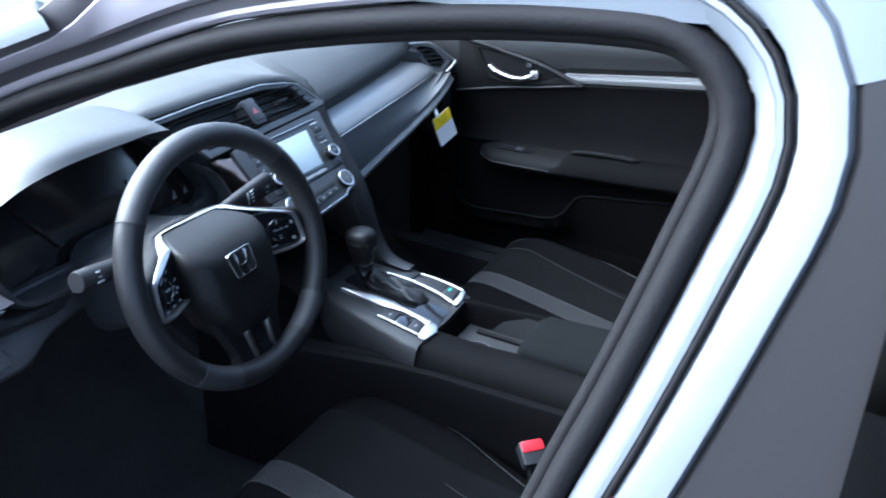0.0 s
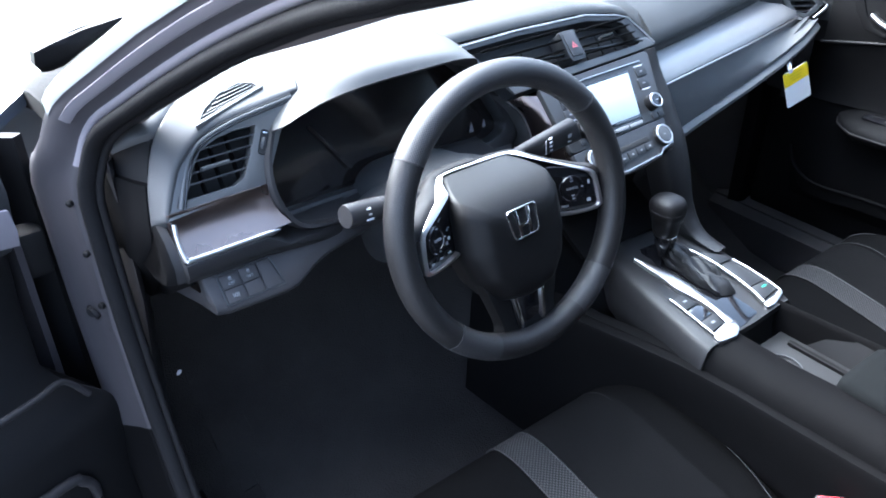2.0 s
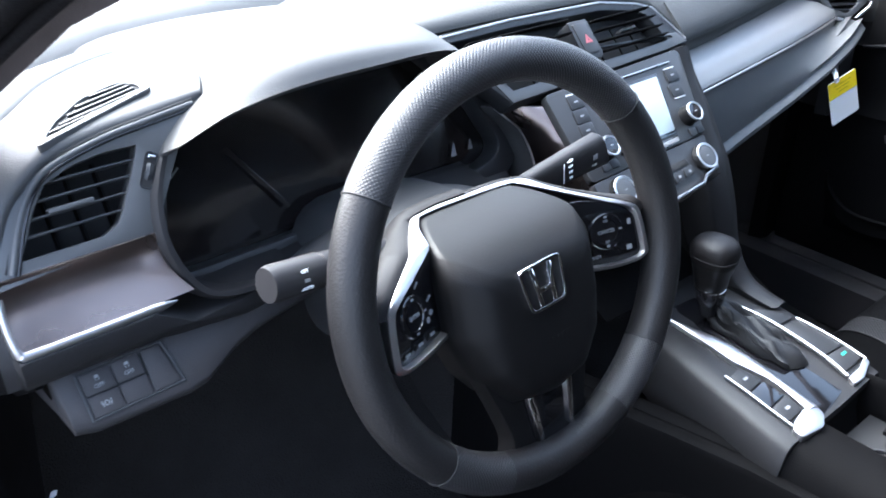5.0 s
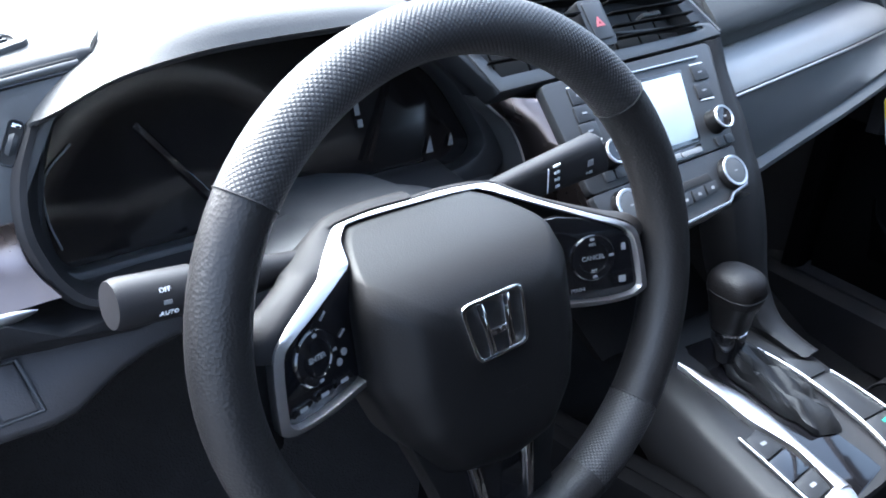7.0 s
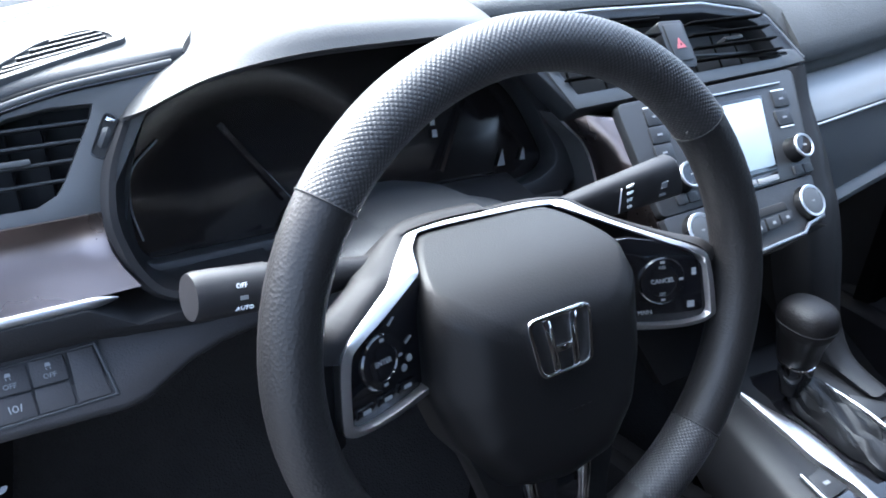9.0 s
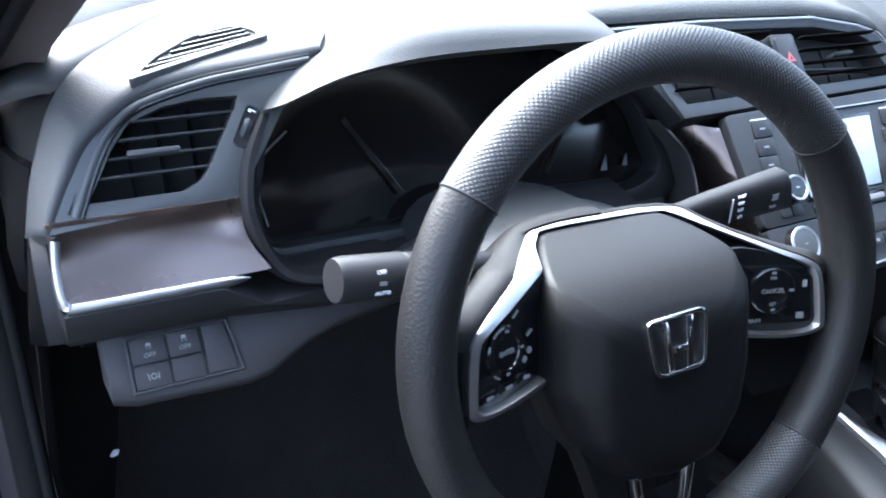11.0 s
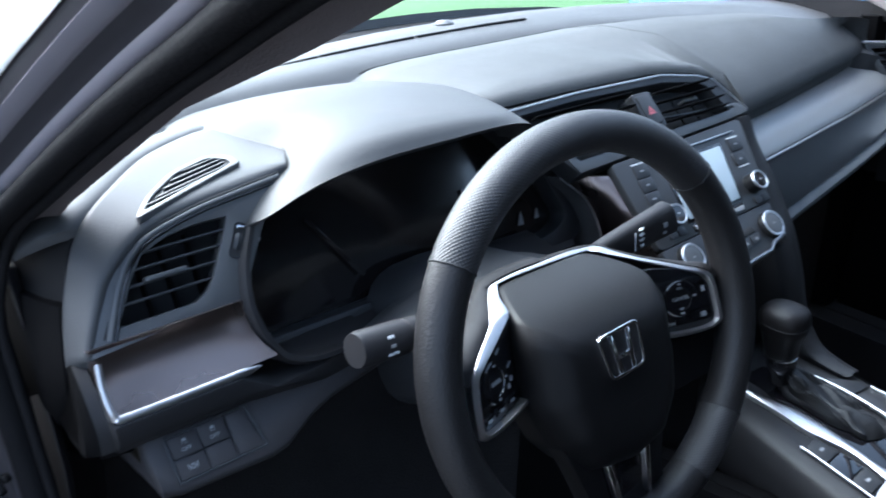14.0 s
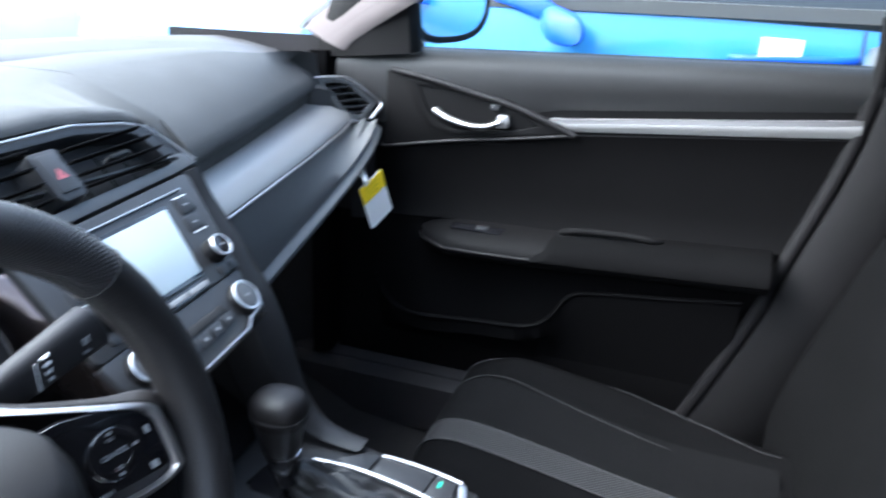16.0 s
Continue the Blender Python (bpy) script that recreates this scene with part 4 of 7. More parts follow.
edge = curve([(-0.7005, 0.2080, 0.8095), (-0.7030, 0.1985, 0.792), (-0.7030, 0.1890, 0.777), (-0.7005, 0.1862, 0.7710), (-0.695, 0.1856, 0.7695), (-0.65, 0.1855, 0.7692), (-0.600, 0.1862, 0.7690), (-0.588, 0.1866, 0.7688), (-0.580, 0.1875, 0.7685)], 5)
part("trim_edge", tapered(edge, 0.0030, 0.0044, [0.95 if k < 30 else max(0.12, 0.95 * ((len(edge) - 1 - k) / 10) ** 0.6) for k in range(len(edge))]), SATIN, dash, "satin silver trim edge", smooth=60)
roll = []
for x, d in ((-0.7425, 0.075), (-0.741, 0.045), (-0.736, 0.022), (-0.727, 0.007), (-0.716, 0.001), (-0.7065, 0.0)):
    roll.append([(x, 0.240 + d, 0.8065), (x, 0.224 + d, 0.8045), (x, 0.205 + d, 0.792), (x, 0.186 + d, 0.764), (x, 0.189 + d, 0.742), (x, 0.215 + d, 0.7335)])
    roll[-1] = [(max(q[0], -0.7165 - (0.8065 - q[2]) * 0.16), q[1], q[2]) for q in roll[-1]]
# the cover's black also runs over the roll's left end as its shade
part("roll_end", sheet(roll[:5], (0, 0.02, 0)), PLASTIC_C, dash, "black end cover and shade-darkened end of the roll", smooth=50)
roll = roll[4:]
for x, d in ((-0.7035, 0.0), (-0.60, 0.0), (-0.57, 0.004), (-0.52, 0.010), (-0.46, 0.03)):
    f = 0.0 if x < -0.6 else (x + 0.6) * 0.25
    zt = 0.772 if x < -0.575 else 0.748
    roll.append([(x, 0.212 + d, zt), (x, 0.190 + d, zt - 0.002), (x, 0.182 + d, min(zt - 0.004, 0.766 - f * 0.5)), (x, 0.180 + d, 0.752 - f), (x, 0.190 + d, 0.738 - f), (x, 0.215 + d, 0.733 - f)])
part("knee_roll", sheet(roll, (0, 0.02, 0)), KNEE, dash, "rounded lower dash roll", smooth=50)
knee = []
for x, yb, zb, c in ((-0.6870, 0.182, 0.711, 0.003), (-0.6835, 0.1665, 0.7010, 0.0), (-0.668, 0.1655, 0.6965, 0.0), (-0.63, 0.1640, 0.6965, 0.0), (-0.59, 0.1620, 0.6970, 0.0), (-0.574, 0.1640, 0.699, 0.0),
                     (-0.558, 0.1710, 0.704, 0.002), (-0.54, 0.1790, 0.709, 0.004), (-0.515, 0.1870, 0.7125, 0.006), (-0.485, 0.1940, 0.713, 0.010), (-0.455, 0.203, 0.712, 0.018), (-0.40, 0.225, 0.710, 0.03), (-0.16, 0.24, 0.70, 0.04)):
    ym, zm = (0.1975 + c + yb) / 2, (0.738 + zb) / 2
    knee.append([(x, 0.222 + c, 0.744), (x, 0.200 + c, 0.7405), (x, 0.1960 + c, 0.7365), (x, ym, zm), (x, yb + 0.0015, zb + 0.003), (x, yb + 0.0012, zb - 0.0015), (x, yb + 0.006, zb - 0.007), (x, yb + 0.06, zb - 0.022), (x, 0.42, zb - 0.09)])
part("knee_panel", sheet(knee, (0, 0.02, 0.004)), KNEEPANEL, dash, "charcoal knee panel", smooth=50)
knee_side = [[(-0.6960, 0.212, 0.728), (-0.6955, 0.207, 0.7235)], [(-0.70, 0.30, 0.70), (-0.70, 0.30, 0.66)], [(-0.70, 0.42, 0.68), (-0.70, 0.42, 0.60)]]
part("knee_side", sheet(knee_side, (0.006, 0, 0)), PLASTIC_C, dash, "dark end of the knee panel", smooth=50)

# switch block, set in the sloping panel
swb = axes((-0.6315, 0.1815, 0.7175), (1, -0.02, 0.012), (0, 0.63, 0.776))
part("switch_frame", ringplate([(-0.0382, -0.0205), (0.0400, -0.0190), (0.0330, 0.0205), (-0.0385, 0.0195)], [(-0.0362, -0.0186), (0.0375, -0.0172), (0.0308, 0.0188), (-0.0365, 0.0178)], 0.006, swb @ pose(0, 0, 0.0026), 0.0008), PLASTIC_B, dash, "switch block frame")
part("switch_bed", plate([(-0.037, -0.0190), (0.038, -0.0176), (0.0312, 0.0190), (-0.037, 0.0180)], 0.006, swb @ pose(0, 0, 0.0006)), DARK, dash)
for x0, x1, y0, y1 in ((-0.0355, -0.0112, -0.0002, 0.0172), (-0.0100, 0.0118, 0.0004, 0.0180), (-0.0352, -0.0110, -0.0180, -0.0018), (-0.0098, 0.0124, -0.0176, -0.0012), (0.0142, 0.0352, -0.0166, 0.0180)):
    sw = part("switch", plate(rounded([(x0, y0), (x1, y0), (x1 - 0.0006 - 0.005 * (x1 > 0.03), y1), (x0, y1)], 0.0010, 2), 0.006, swb @ pose(0, 0, 0.0024), 0.0006), KNEEPANEL, dash, "small charcoal push switch")
    cx, cy = (x0 + x1) / 2, (y0 + y1) / 2
    if x0 < 0.01 and y0 > -0.005:
        words("OFF", 0.0048, swb @ pose(cx, cy - 0.0034, 0.0026), GREYMARK, sw)
        part("marking", plate([(-0.0020, 0), (0.0020, 0), (0.0013, 0.0024), (-0.0013, 0.0024)], 0.0004, swb @ pose(cx, cy + 0.0030, 0.0028)), GREYMARK, sw)
        for dx in (-0.0012, 0.0012):
            bar(0.0005, 0.0018, swb @ pose(cx + dx, cy + 0.0015, 0.0024, 0, 0, 12), GREYMARK, sw)
    elif x0 < -0.02:
        for dx in (-0.0034, 0.0034):
            bar(0.0008, 0.0050, swb @ pose(cx + dx, cy, 0.0024, 0, 0, -dx * 2500), GREYMARK, sw)
        part("marking", ringplate(ring(0.0020, 12, 0.0024), ring(0.0012, 12, 0.0016), 0.0004, swb @ pose(cx, cy, 0.0028)), GREYMARK, sw)

# end cap towards the open door
def end_rows(stations, sink=0.0):
    return [[(xf + sink, yf + sink, z), (xf - 0.010 + sink, yf + 0.020 + sink, z), (-0.733 + sink, yf + 0.070, z - 0.003), (-0.738 + sink, 0.43, z - 0.006)] for xf, yf, z in stations]


part("end_recess", sheet(end_rows([(-0.681, 0.280, 0.8950), (-0.687, 0.277, 0.8880), (-0.692, 0.275, 0.878), (-0.703, 0.266, 0.853), (-0.708, 0.258, 0.835)], 0.003), (0.02, 0, 0)), PILLARBLACK, dash, "black corner trim in the dash end", smooth=50)
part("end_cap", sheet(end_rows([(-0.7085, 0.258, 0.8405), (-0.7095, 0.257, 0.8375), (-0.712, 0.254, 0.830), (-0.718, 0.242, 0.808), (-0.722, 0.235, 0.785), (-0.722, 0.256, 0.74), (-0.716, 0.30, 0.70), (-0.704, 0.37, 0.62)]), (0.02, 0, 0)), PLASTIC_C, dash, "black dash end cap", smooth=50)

# instrument cluster
clus = thing("instrument_cluster", "dark instrument cluster behind a glossy lens, switched off", "instrument cluster")
CL = axes((-0.355, 0.272, 0.808), (1, 0, 0), (0, 0.33, 0.944))
cout = rounded([(-0.212, -0.075), (-0.195, -0.085), (0.185, -0.085), (0.222, -0.062), (0.19, 0.03), (0.10, 0.11), (-0.10, 0.11), (-0.212, 0.05)], 0.02, 4)
cin = rounded([(-0.200, -0.052), (-0.190, -0.060), (0.165, -0.060), (0.198, -0.045), (0.168, 0.02), (0.09, 0.10), (-0.09, 0.10), (-0.195, 0.035)], 0.02, 4)
part("surround", ringplate(cout, cin, 0.03, CL @ pose(0, 0, 0.006), 0.004), PLASTIC_B, clus, "black cluster surround")
part("dial_face", plate(cin, 0.004, CL @ pose(0, 0, -0.022)), LENS, clus, "dark dial face")
for x0, y0, x1, y1 in ((-0.115, 0.035, -0.070, -0.035), (0.115, 0.035, 0.075, -0.035)):
    a, b = CL @ Vector((x0, y0, -0.02)), CL @ Vector((x1, y1, -0.014))
    part("divider", sweep([a, a.lerp(b, 0.5), b], [(-0.0028, -0.002), (0.0028, -0.002), (0.0010, 0.002), (-0.0010, 0.002)]), LENS, clus, "slanting divider")
for pts in ([(-0.165, 0.030), (-0.188, 0.010), (-0.194, -0.018), (-0.190, -0.045)],):
    part("light_guide", sweep(curve([CL @ Vector((a, b, -0.017)) for a, b in pts], 4), ring(0.0009, 6)), GREYMARK, clus, "thin arc gauge")
# reflections in the lens, painted as two flat grey tabs
for a, b, s in ((0.145, -0.042, 0.012), (0.17, -0.040, 0.009)):
    part("reflection_tab", plate([(a - s * 0.4, b), (a + s * 0.3, b), (a + s * 0.25, b + s * 1.3)], 0.001, CL @ pose(0, 0, -0.0175)), GREYMARK, clus, "pale tab painted as a reflection in the lens")
bar(0.005, 0.011, CL @ pose(0.075, 0.012, -0.0175), GREYMARK, clus)
bar(0.005, 0.007, CL @ pose(0.076, -0.001, -0.0175), GREYMARK, clus)
# rounded rim and walls of the cluster well
WELL = [((-0.545, 0.243, 0.872), (-0.525, 0.285, 0.865)), ((-0.562, 0.226, 0.845), (-0.540, 0.277, 0.835)), ((-0.569, 0.211, 0.818), (-0.549, 0.270, 0.810)), ((-0.566, 0.203, 0.795), (-0.553, 0.262, 0.785)),
        ((-0.558, 0.197, 0.775), (-0.550, 0.252, 0.758)), ((-0.545, 0.193, 0.761), (-0.538, 0.247, 0.746)), ((-0.520, 0.191, 0.7535), (-0.510, 0.247, 0.743)), ((-0.475, 0.196, 0.749), (-0.470, 0.248, 0.744)),
        ((-0.43, 0.205, 0.745), (-0.43, 0.250, 0.748)), ((-0.36, 0.215, 0.742), (-0.36, 0.255, 0.755)), ((-0.28, 0.215, 0.742), (-0.28, 0.255, 0.757)), ((-0.20, 0.215, 0.745), (-0.21, 0.252, 0.757))]
ra, rb = curve([a for a, b in WELL], 4), curve([b for a, b in WELL], 4)
rim_rows = []
for r, q in zip(ra, rb):
    od = (Vector((r.x, 0, r.z)) - Vector((-0.40, 0, 0.86))).normalized()
    rim_rows.append([r + od * 0.012 + Vector((0, 0.014, 0)), r + od * 0.009 + Vector((0, 0.002, 0)), r + od * 0.005 + Vector((0, -0.0015, 0)), r, r + Vector((0, 0.004, 0)) + od * 0.002, r.lerp(q, 0.25) + od * 0.0035, r.lerp(q, 0.6) + od * 0.002, q, q + Vector((0, 0.014, 0.002))])
part("well_rim", sheet(rim_rows, (0, 0.004, -0.003)), SMOOTH, clus, "rounded black rim of the cluster well", smooth=50)
# passenger outer vent, turned towards the cabin
rv = axes((0.645, 0.290, 0.806), (0.75, -0.66, -0.02), (0.12, 0.2, 0.97))
ro = [(-0.047, 0.041), (-0.010, 0.0415), (0.015, 0.035), (0.064, -0.002), (0.036, -0.034), (-0.002, -0.027)]
ri = [(-0.031, 0.031), (-0.010, 0.033), (0.011, 0.028), (0.047, -0.004), (0.030, -0.022), (0.009, -0.018)]
part("vent_frame", ringplate(ro, ri, 0.03, rv, 0.003), BEZEL, dash, "satin grey vent frame")
part("vent_cavity", plate(ro, 0.003, rv @ pose(0, 0, -0.026)), DARK, dash)
for k, (x0, y0, x1, y1) in enumerate(((-0.026, 0.024, 0.012, 0.027), (-0.018, 0.014, 0.026, 0.016), (-0.008, 0.003, 0.036, 0.005), (0.002, -0.008, 0.043, -0.006), (0.008, -0.017, 0.036, -0.016))):
    a, b = rv @ Vector((x0, y0, -0.008)), rv @ Vector((x1, y1, -0.008))
    part("vent_slat", sweep([a, b], [(-0.007, -0.0012), (0.007, -0.0012), (0.007, 0.0012), (-0.007, 0.0012)], up=(0, 0, 1)), PLASTIC_B, dash)
part("vent_trim", sweep([rv @ Vector(q) for q in ((0.068, -0.003, 0.002), (0.066, -0.011, 0.002), (0.042, -0.034, 0.002), (0.030, -0.0355, 0.003), (0.0, -0.0285, 0.002))], ring(0.0030, 8)), SATIN, dash, "bright vent edge", smooth=60)
part("vent_trim", sweep(curve([rv @ Vector(q) for q in ((-0.048, 0.042, 0.001), (-0.012, 0.0425, 0.002), (0.016, 0.036, 0.002), (0.066, -0.002, 0.002))], 4), ring(0.0017, 8)), SATIN, dash, "bright vent edge", smooth=60)
rend = [[(0.664, 0.262, z), (0.690, 0.250, z), (0.702, 0.285, z), (0.706, 0.42, z)] for z in (0.60, 0.70, 0.768)]
part("end_cap", sheet(rend, (-0.004, 0.02, 0)), KICK, dash, "black dash end", smooth=50)

# ---- centre stack: vents, radio, climate panel ----
SP = axes((0.0, 0.115, 0.741), (1, 0, 0), (0, 0.687, 0.726))


def sp_plate(poly, depth, h, bevel=0.001, r=0.0):
    return plate(rounded(poly, r, 3) if r else poly, depth, SP @ pose(0, 0, h), bevel)


so = [(-0.245, 0.229), (-0.212, 0.180), (-0.184, 0.134), (-0.02, 0.139), (0.088, 0.142), (0.133, 0.145), (0.101, 0.202), (0.075, 0.2135), (0.014, 0.2265), (-0.13, 0.2305)]
si = [(-0.226, 0.217), (-0.200, 0.178), (-0.178, 0.146), (-0.02, 0.149), (0.072, 0.151), (0.098, 0.153), (0.083, 0.194), (0.066, 0.2025), (0.012, 0.2130), (-0.13, 0.2180)]
part("centre_vent_frame", ringplate(so, si, 0.025, SP @ pose(0, 0, -0.004), 0.0025), PLASTIC_B, dash, "black centre vent frame")
part("centre_vent_frame", ringplate([(-0.204, 0.182), (-0.184, 0.1345), (-0.02, 0.1395), (0.088, 0.1425), (0.128, 0.1455), (0.118, 0.160)], [(-0.192, 0.180), (-0.1765, 0.1475), (-0.02, 0.151), (0.085, 0.153), (0.105, 0.155), (0.104, 0.158)], 0.01, SP @ pose(0, 0, -0.0015), 0.002), BEZEL, dash, "satin grey lower vent frame")
part("centre_vent_line", sweep([SP @ Vector((a, b, -0.0020)) for a, b in ((-0.240, 0.2245), (-0.13, 0.2265), (0.013, 0.2225), (0.073, 0.2100), (0.0975, 0.2000), (0.1275, 0.149))], ring(0.0012, 6)), SATIN, dash, "thin bright line")
part("vent_cavity", sp_plate([(-0.186, 0.143), (0.112, 0.147), (0.09, 0.200), (-0.02, 0.222), (-0.232, 0.222)], 0.004, -0.026), DARK, dash)
for v, x0, x1 in ((0.205, -0.215, -0.064), (0.190, -0.206, -0.066), (0.175, -0.196, -0.066), (0.160, -0.186, -0.064), (0.197, -0.026, 0.076), (0.185, -0.026, 0.082), (0.172, -0.026, 0.088), (0.160, -0.026, 0.092)):
    part("vent_slat", box((x0 + x1) / 2, v, -0.018, x1 - x0, 0.0019, 0.010, 0.0006, SP @ pose(0, 0, -0.003, 8)), PLASTIC_C, dash)
for x in (-0.16, -0.12, 0.0, 0.035, 0.065):
    part("vent_vane", box(x, 0.174, -0.030, 0.0016, 0.05, 0.010, 0.0, SP), PLASTIC_C, dash)
part("vent_tab", box(0.040, 0.182, -0.008, 0.026, 0.004, 0.012, 0.001, SP), BEZEL, dash, "vent tab")
hz = part("hazard_switch", sp_plate([(-0.0625, 0.204), (-0.031, 0.2035), (-0.0305, 0.160), (-0.034, 0.154), (-0.0595, 0.154), (-0.0625, 0.160)], 0.03, 0.006, 0.003, 0.004), PLASTIC_B, dash, "black hazard switch housing")
part("hazard_key", sp_plate([(-0.0585, 0.2000), (-0.0350, 0.1995), (-0.0345, 0.1610), (-0.0580, 0.1610)], 0.006, 0.0078, 0.0012, 0.003), FACE, hz, "black hazard key")
part("hazard_mark", ringplate([(-0.0058, -0.0044), (0.0058, -0.0044), (0, 0.0062)], [(-0.0016, -0.0018), (0.0016, -0.0018), (0, 0.0012)], 0.0006, SP @ pose(-0.0462, 0.178, 0.0085)), PINK, hz, "red triangle")

radio = thing("head_unit", "black car radio and climate panel with a film-covered screen coloured pale for the sky's reflection", "car radio")
face = [(-0.1415, 0.132), (0.094, 0.139), (0.100, 0.134), (0.070, 0.028), (-0.138, 0.022)]
part("faceplate", sp_plate(face, 0.012, 0.0, 0.003, 0.008), FACE, radio, "matt black faceplate")
scr = [(-0.066, 0.1115), (0.0365, 0.1125), (0.0205, 0.0440), (-0.0745, 0.0425)]
part("screen_bezel", sp_plate([(-0.070, 0.1155), (0.0405, 0.1165), (0.0230, 0.0400), (-0.079, 0.0385)], 0.006, 0.0014, 0.001, 0.003), PIANO, radio, "black screen edge")
part("screen", sp_plate(scr, 0.003, 0.0024, 0.0005, 0.002), SCREEN, radio, "screen under protective film, sky reflection painted pale grey")
part("accent_line", box(0.004, 0.1245, 0.001, 0.138, 0.0017, 0.003, 0.0005, SP @ pose(0, 0, 0, 0, 0, 0.7)), SATIN, radio, "thin silver line")
part("key_frame", sp_plate([(-0.0745, 0.0362), (0.0215, 0.0378), (0.0200, 0.0285), (-0.0745, 0.0272)], 0.004, 0.0012, 0.0005, 0.001), PIANO, radio, "black frame of the slim keys")
for k in range(3):
    part("slim_key", sp_plate([(-0.072 + 0.031 * k, 0.0345), (-0.043 + 0.031 * k, 0.0352), (-0.043 + 0.031 * k, 0.0295), (-0.072 + 0.031 * k, 0.0290)], 0.006, 0.002, 0.0008), TRIMGREY, radio, "slim pale key")
for j, (cx, cy) in enumerate(((0.064, 0.1085), (0.0585, 0.0890), (-0.1045, 0.114), (-0.1065, 0.0965), (-0.1085, 0.079))):
    k = part("key", plate(rounded([(-0.0108, -0.0082), (0.0108, -0.0082), (0.0116, 0.0082), (-0.0100, 0.0082)], 0.0015, 2), 0.006, SP @ pose(cx, cy, 0.0022), 0.0008), PLASTIC_B, radio, "black push key")
    bar(0.0058, 0.0018, SP @ pose(cx, cy, 0.0022), GREYMARK, k)
    if j in (0, 1, 2, 4):
        bar(0.0195, 0.0011, SP @ pose(cx, cy + (0.0096 if j in (0, 2) else -0.0096), 0.0012), WHITE, k)


def knob(x, v, r, h, name, label, collar, mat=PLASTIC_B, face_mat=PIANO):
    m = SP @ pose(x, v, 0.0)
    k = part(name, lathe([(r * 1.08, 0), (r * 1.05, 0.002), (r, 0.004), (r * 0.97, h * 0.9), (r * 0.93, h)], m, 32), mat, radio, label)
    part("rim", lathe([(r * 0.99, h * 0.86), (r * 1.03, h * 0.95), (r * 0.98, h * 1.04), (r * 0.84, h * 1.02), (r * 0.80, h * 0.97)], m, 32), collar, k, "bright rim")
    part("cap", lathe([(r * 0.82, h * 0.98), (r * 0.80, h * 1.0), (r * 0.3, h * 1.015), (0.0005, h * 1.016)], m, 28), face_mat, k)
    bar(0.0040, 0.0016, m @ pose(0, 0, h * 1.02), GREYMARK, k)


knob(0.0535, 0.0545, 0.0120, 0.0150, "tuner_knob", "black tuner knob with a bright rim", SATIN, KNOBBODY)
knob(-0.1005, 0.0520, 0.0120, 0.0150, "volume_knob", "black volume knob with a bright rim", SATIN, KNOBBODY)
for x in (0.046, 0.060, -0.112, -0.098):
    part("key", plate(rounded([(-0.0062, -0.0048), (0.0062, -0.0048), (0.0062, 0.0048), (-0.0062, 0.0048)], 0.0015, 2), 0.004, SP @ pose(x + 0.003, 0.0340, 0.0022), 0.0006), PLASTIC_B, radio, "small black key")
clim = [(-0.137, 0.0215), (0.0685, 0.0270), (0.0560, -0.0150), (0.020, -0.026), (-0.052, -0.031), (-0.105, -0.026), (-0.132, -0.010)]
part("climate_panel", sp_plate(clim, 0.03, -0.001, 0.002, 0.005), PLASTIC_B, radio, "black climate panel")
knob(0.0440, 0.0005, 0.0160, 0.0075, "climate_knob", "climate dial with a bright silver rim", SATIN, KNOBBODY, DIAL)
knob(-0.1045, 0.002, 0.0160, 0.0075, "climate_knob", "climate dial with a bright silver rim", SATIN, KNOBBODY, DIAL)
part("slot", sp_plate([(-0.06, 0.006), (0.014, 0.008), (0.016, 0.000), (-0.06, -0.003)], 0.004, 0.0002, 0.001), DARK, radio, "dark key recess")
for k in range(4):
    ck = part("climate_key", sp_plate([(-0.060 + 0.02 * k, -0.006 + 0.0012 * k), (-0.042 + 0.02 * k, -0.005 + 0.0012 * k), (-0.043 + 0.02 * k, -0.0175 + 0.002 * k), (-0.060 + 0.02 * k, -0.019 + 0.002 * k)], 0.005, 0.002, 0.0007), PLASTIC_B, radio, "black climate key")
    bar(0.004, 0.003, SP @ pose(-0.051 + 0.02 * k, -0.012 + 0.0015 * k, 0.002), GREYMARK, ck)
chin = [(0.0575, -0.010), (0.0565, -0.0165), (0.032, -0.0205), (0.022, -0.0275), (-0.055, -0.0325), (-0.10, -0.028), (-0.110, -0.0215), (-0.132, -0.0175)]
part("chin_trim", sweep([SP @ Vector((a, b, 0.002)) for a, b in chin], ring(0.0019, 8, 0.003)), SATIN, radio, "bright silver chin trim", smooth=60)
# sides and foot of the stack
# brushed panel that curves from the radio back to a bright arc beside the instruments
ARC = ((0.122, -0.172, 0.252, 0.8175), (0.100, -0.162, 0.241, 0.8060), (0.080, -0.150, 0.235, 0.7940), (0.055, -0.141, 0.230, 0.7775), (0.028, -0.135, 0.224, 0.7570), (0.0, -0.132, 0.218, 0.7350), (-0.02, -0.128, 0.212, 0.7180))
fl_rows, gap_rows = [], []
for v, x, y, z in ARC:
    f, q = SP @ Vector((-0.1385, v, -0.008)), Vector((x, y, z))
    fl_rows.append([f, f.lerp(q, 0.25) + Vector((-0.004, 0, 0.001)), f.lerp(q, 0.6) + Vector((-0.005, 0, 0.0015)), f.lerp(q, 0.88) + Vector((-0.002, 0, 0.001)), q])
    gap_rows.append([q + Vector((0.002, 0.003, 0)), q + Vector((-0.003, 0.009, -0.001)), q + Vector((-0.007, 0.020, -0.002)), q + Vector((-0.010, 0.036, -0.004))])
cols = [curve([r[j] for r in fl_rows], 4) for j in range(5)]
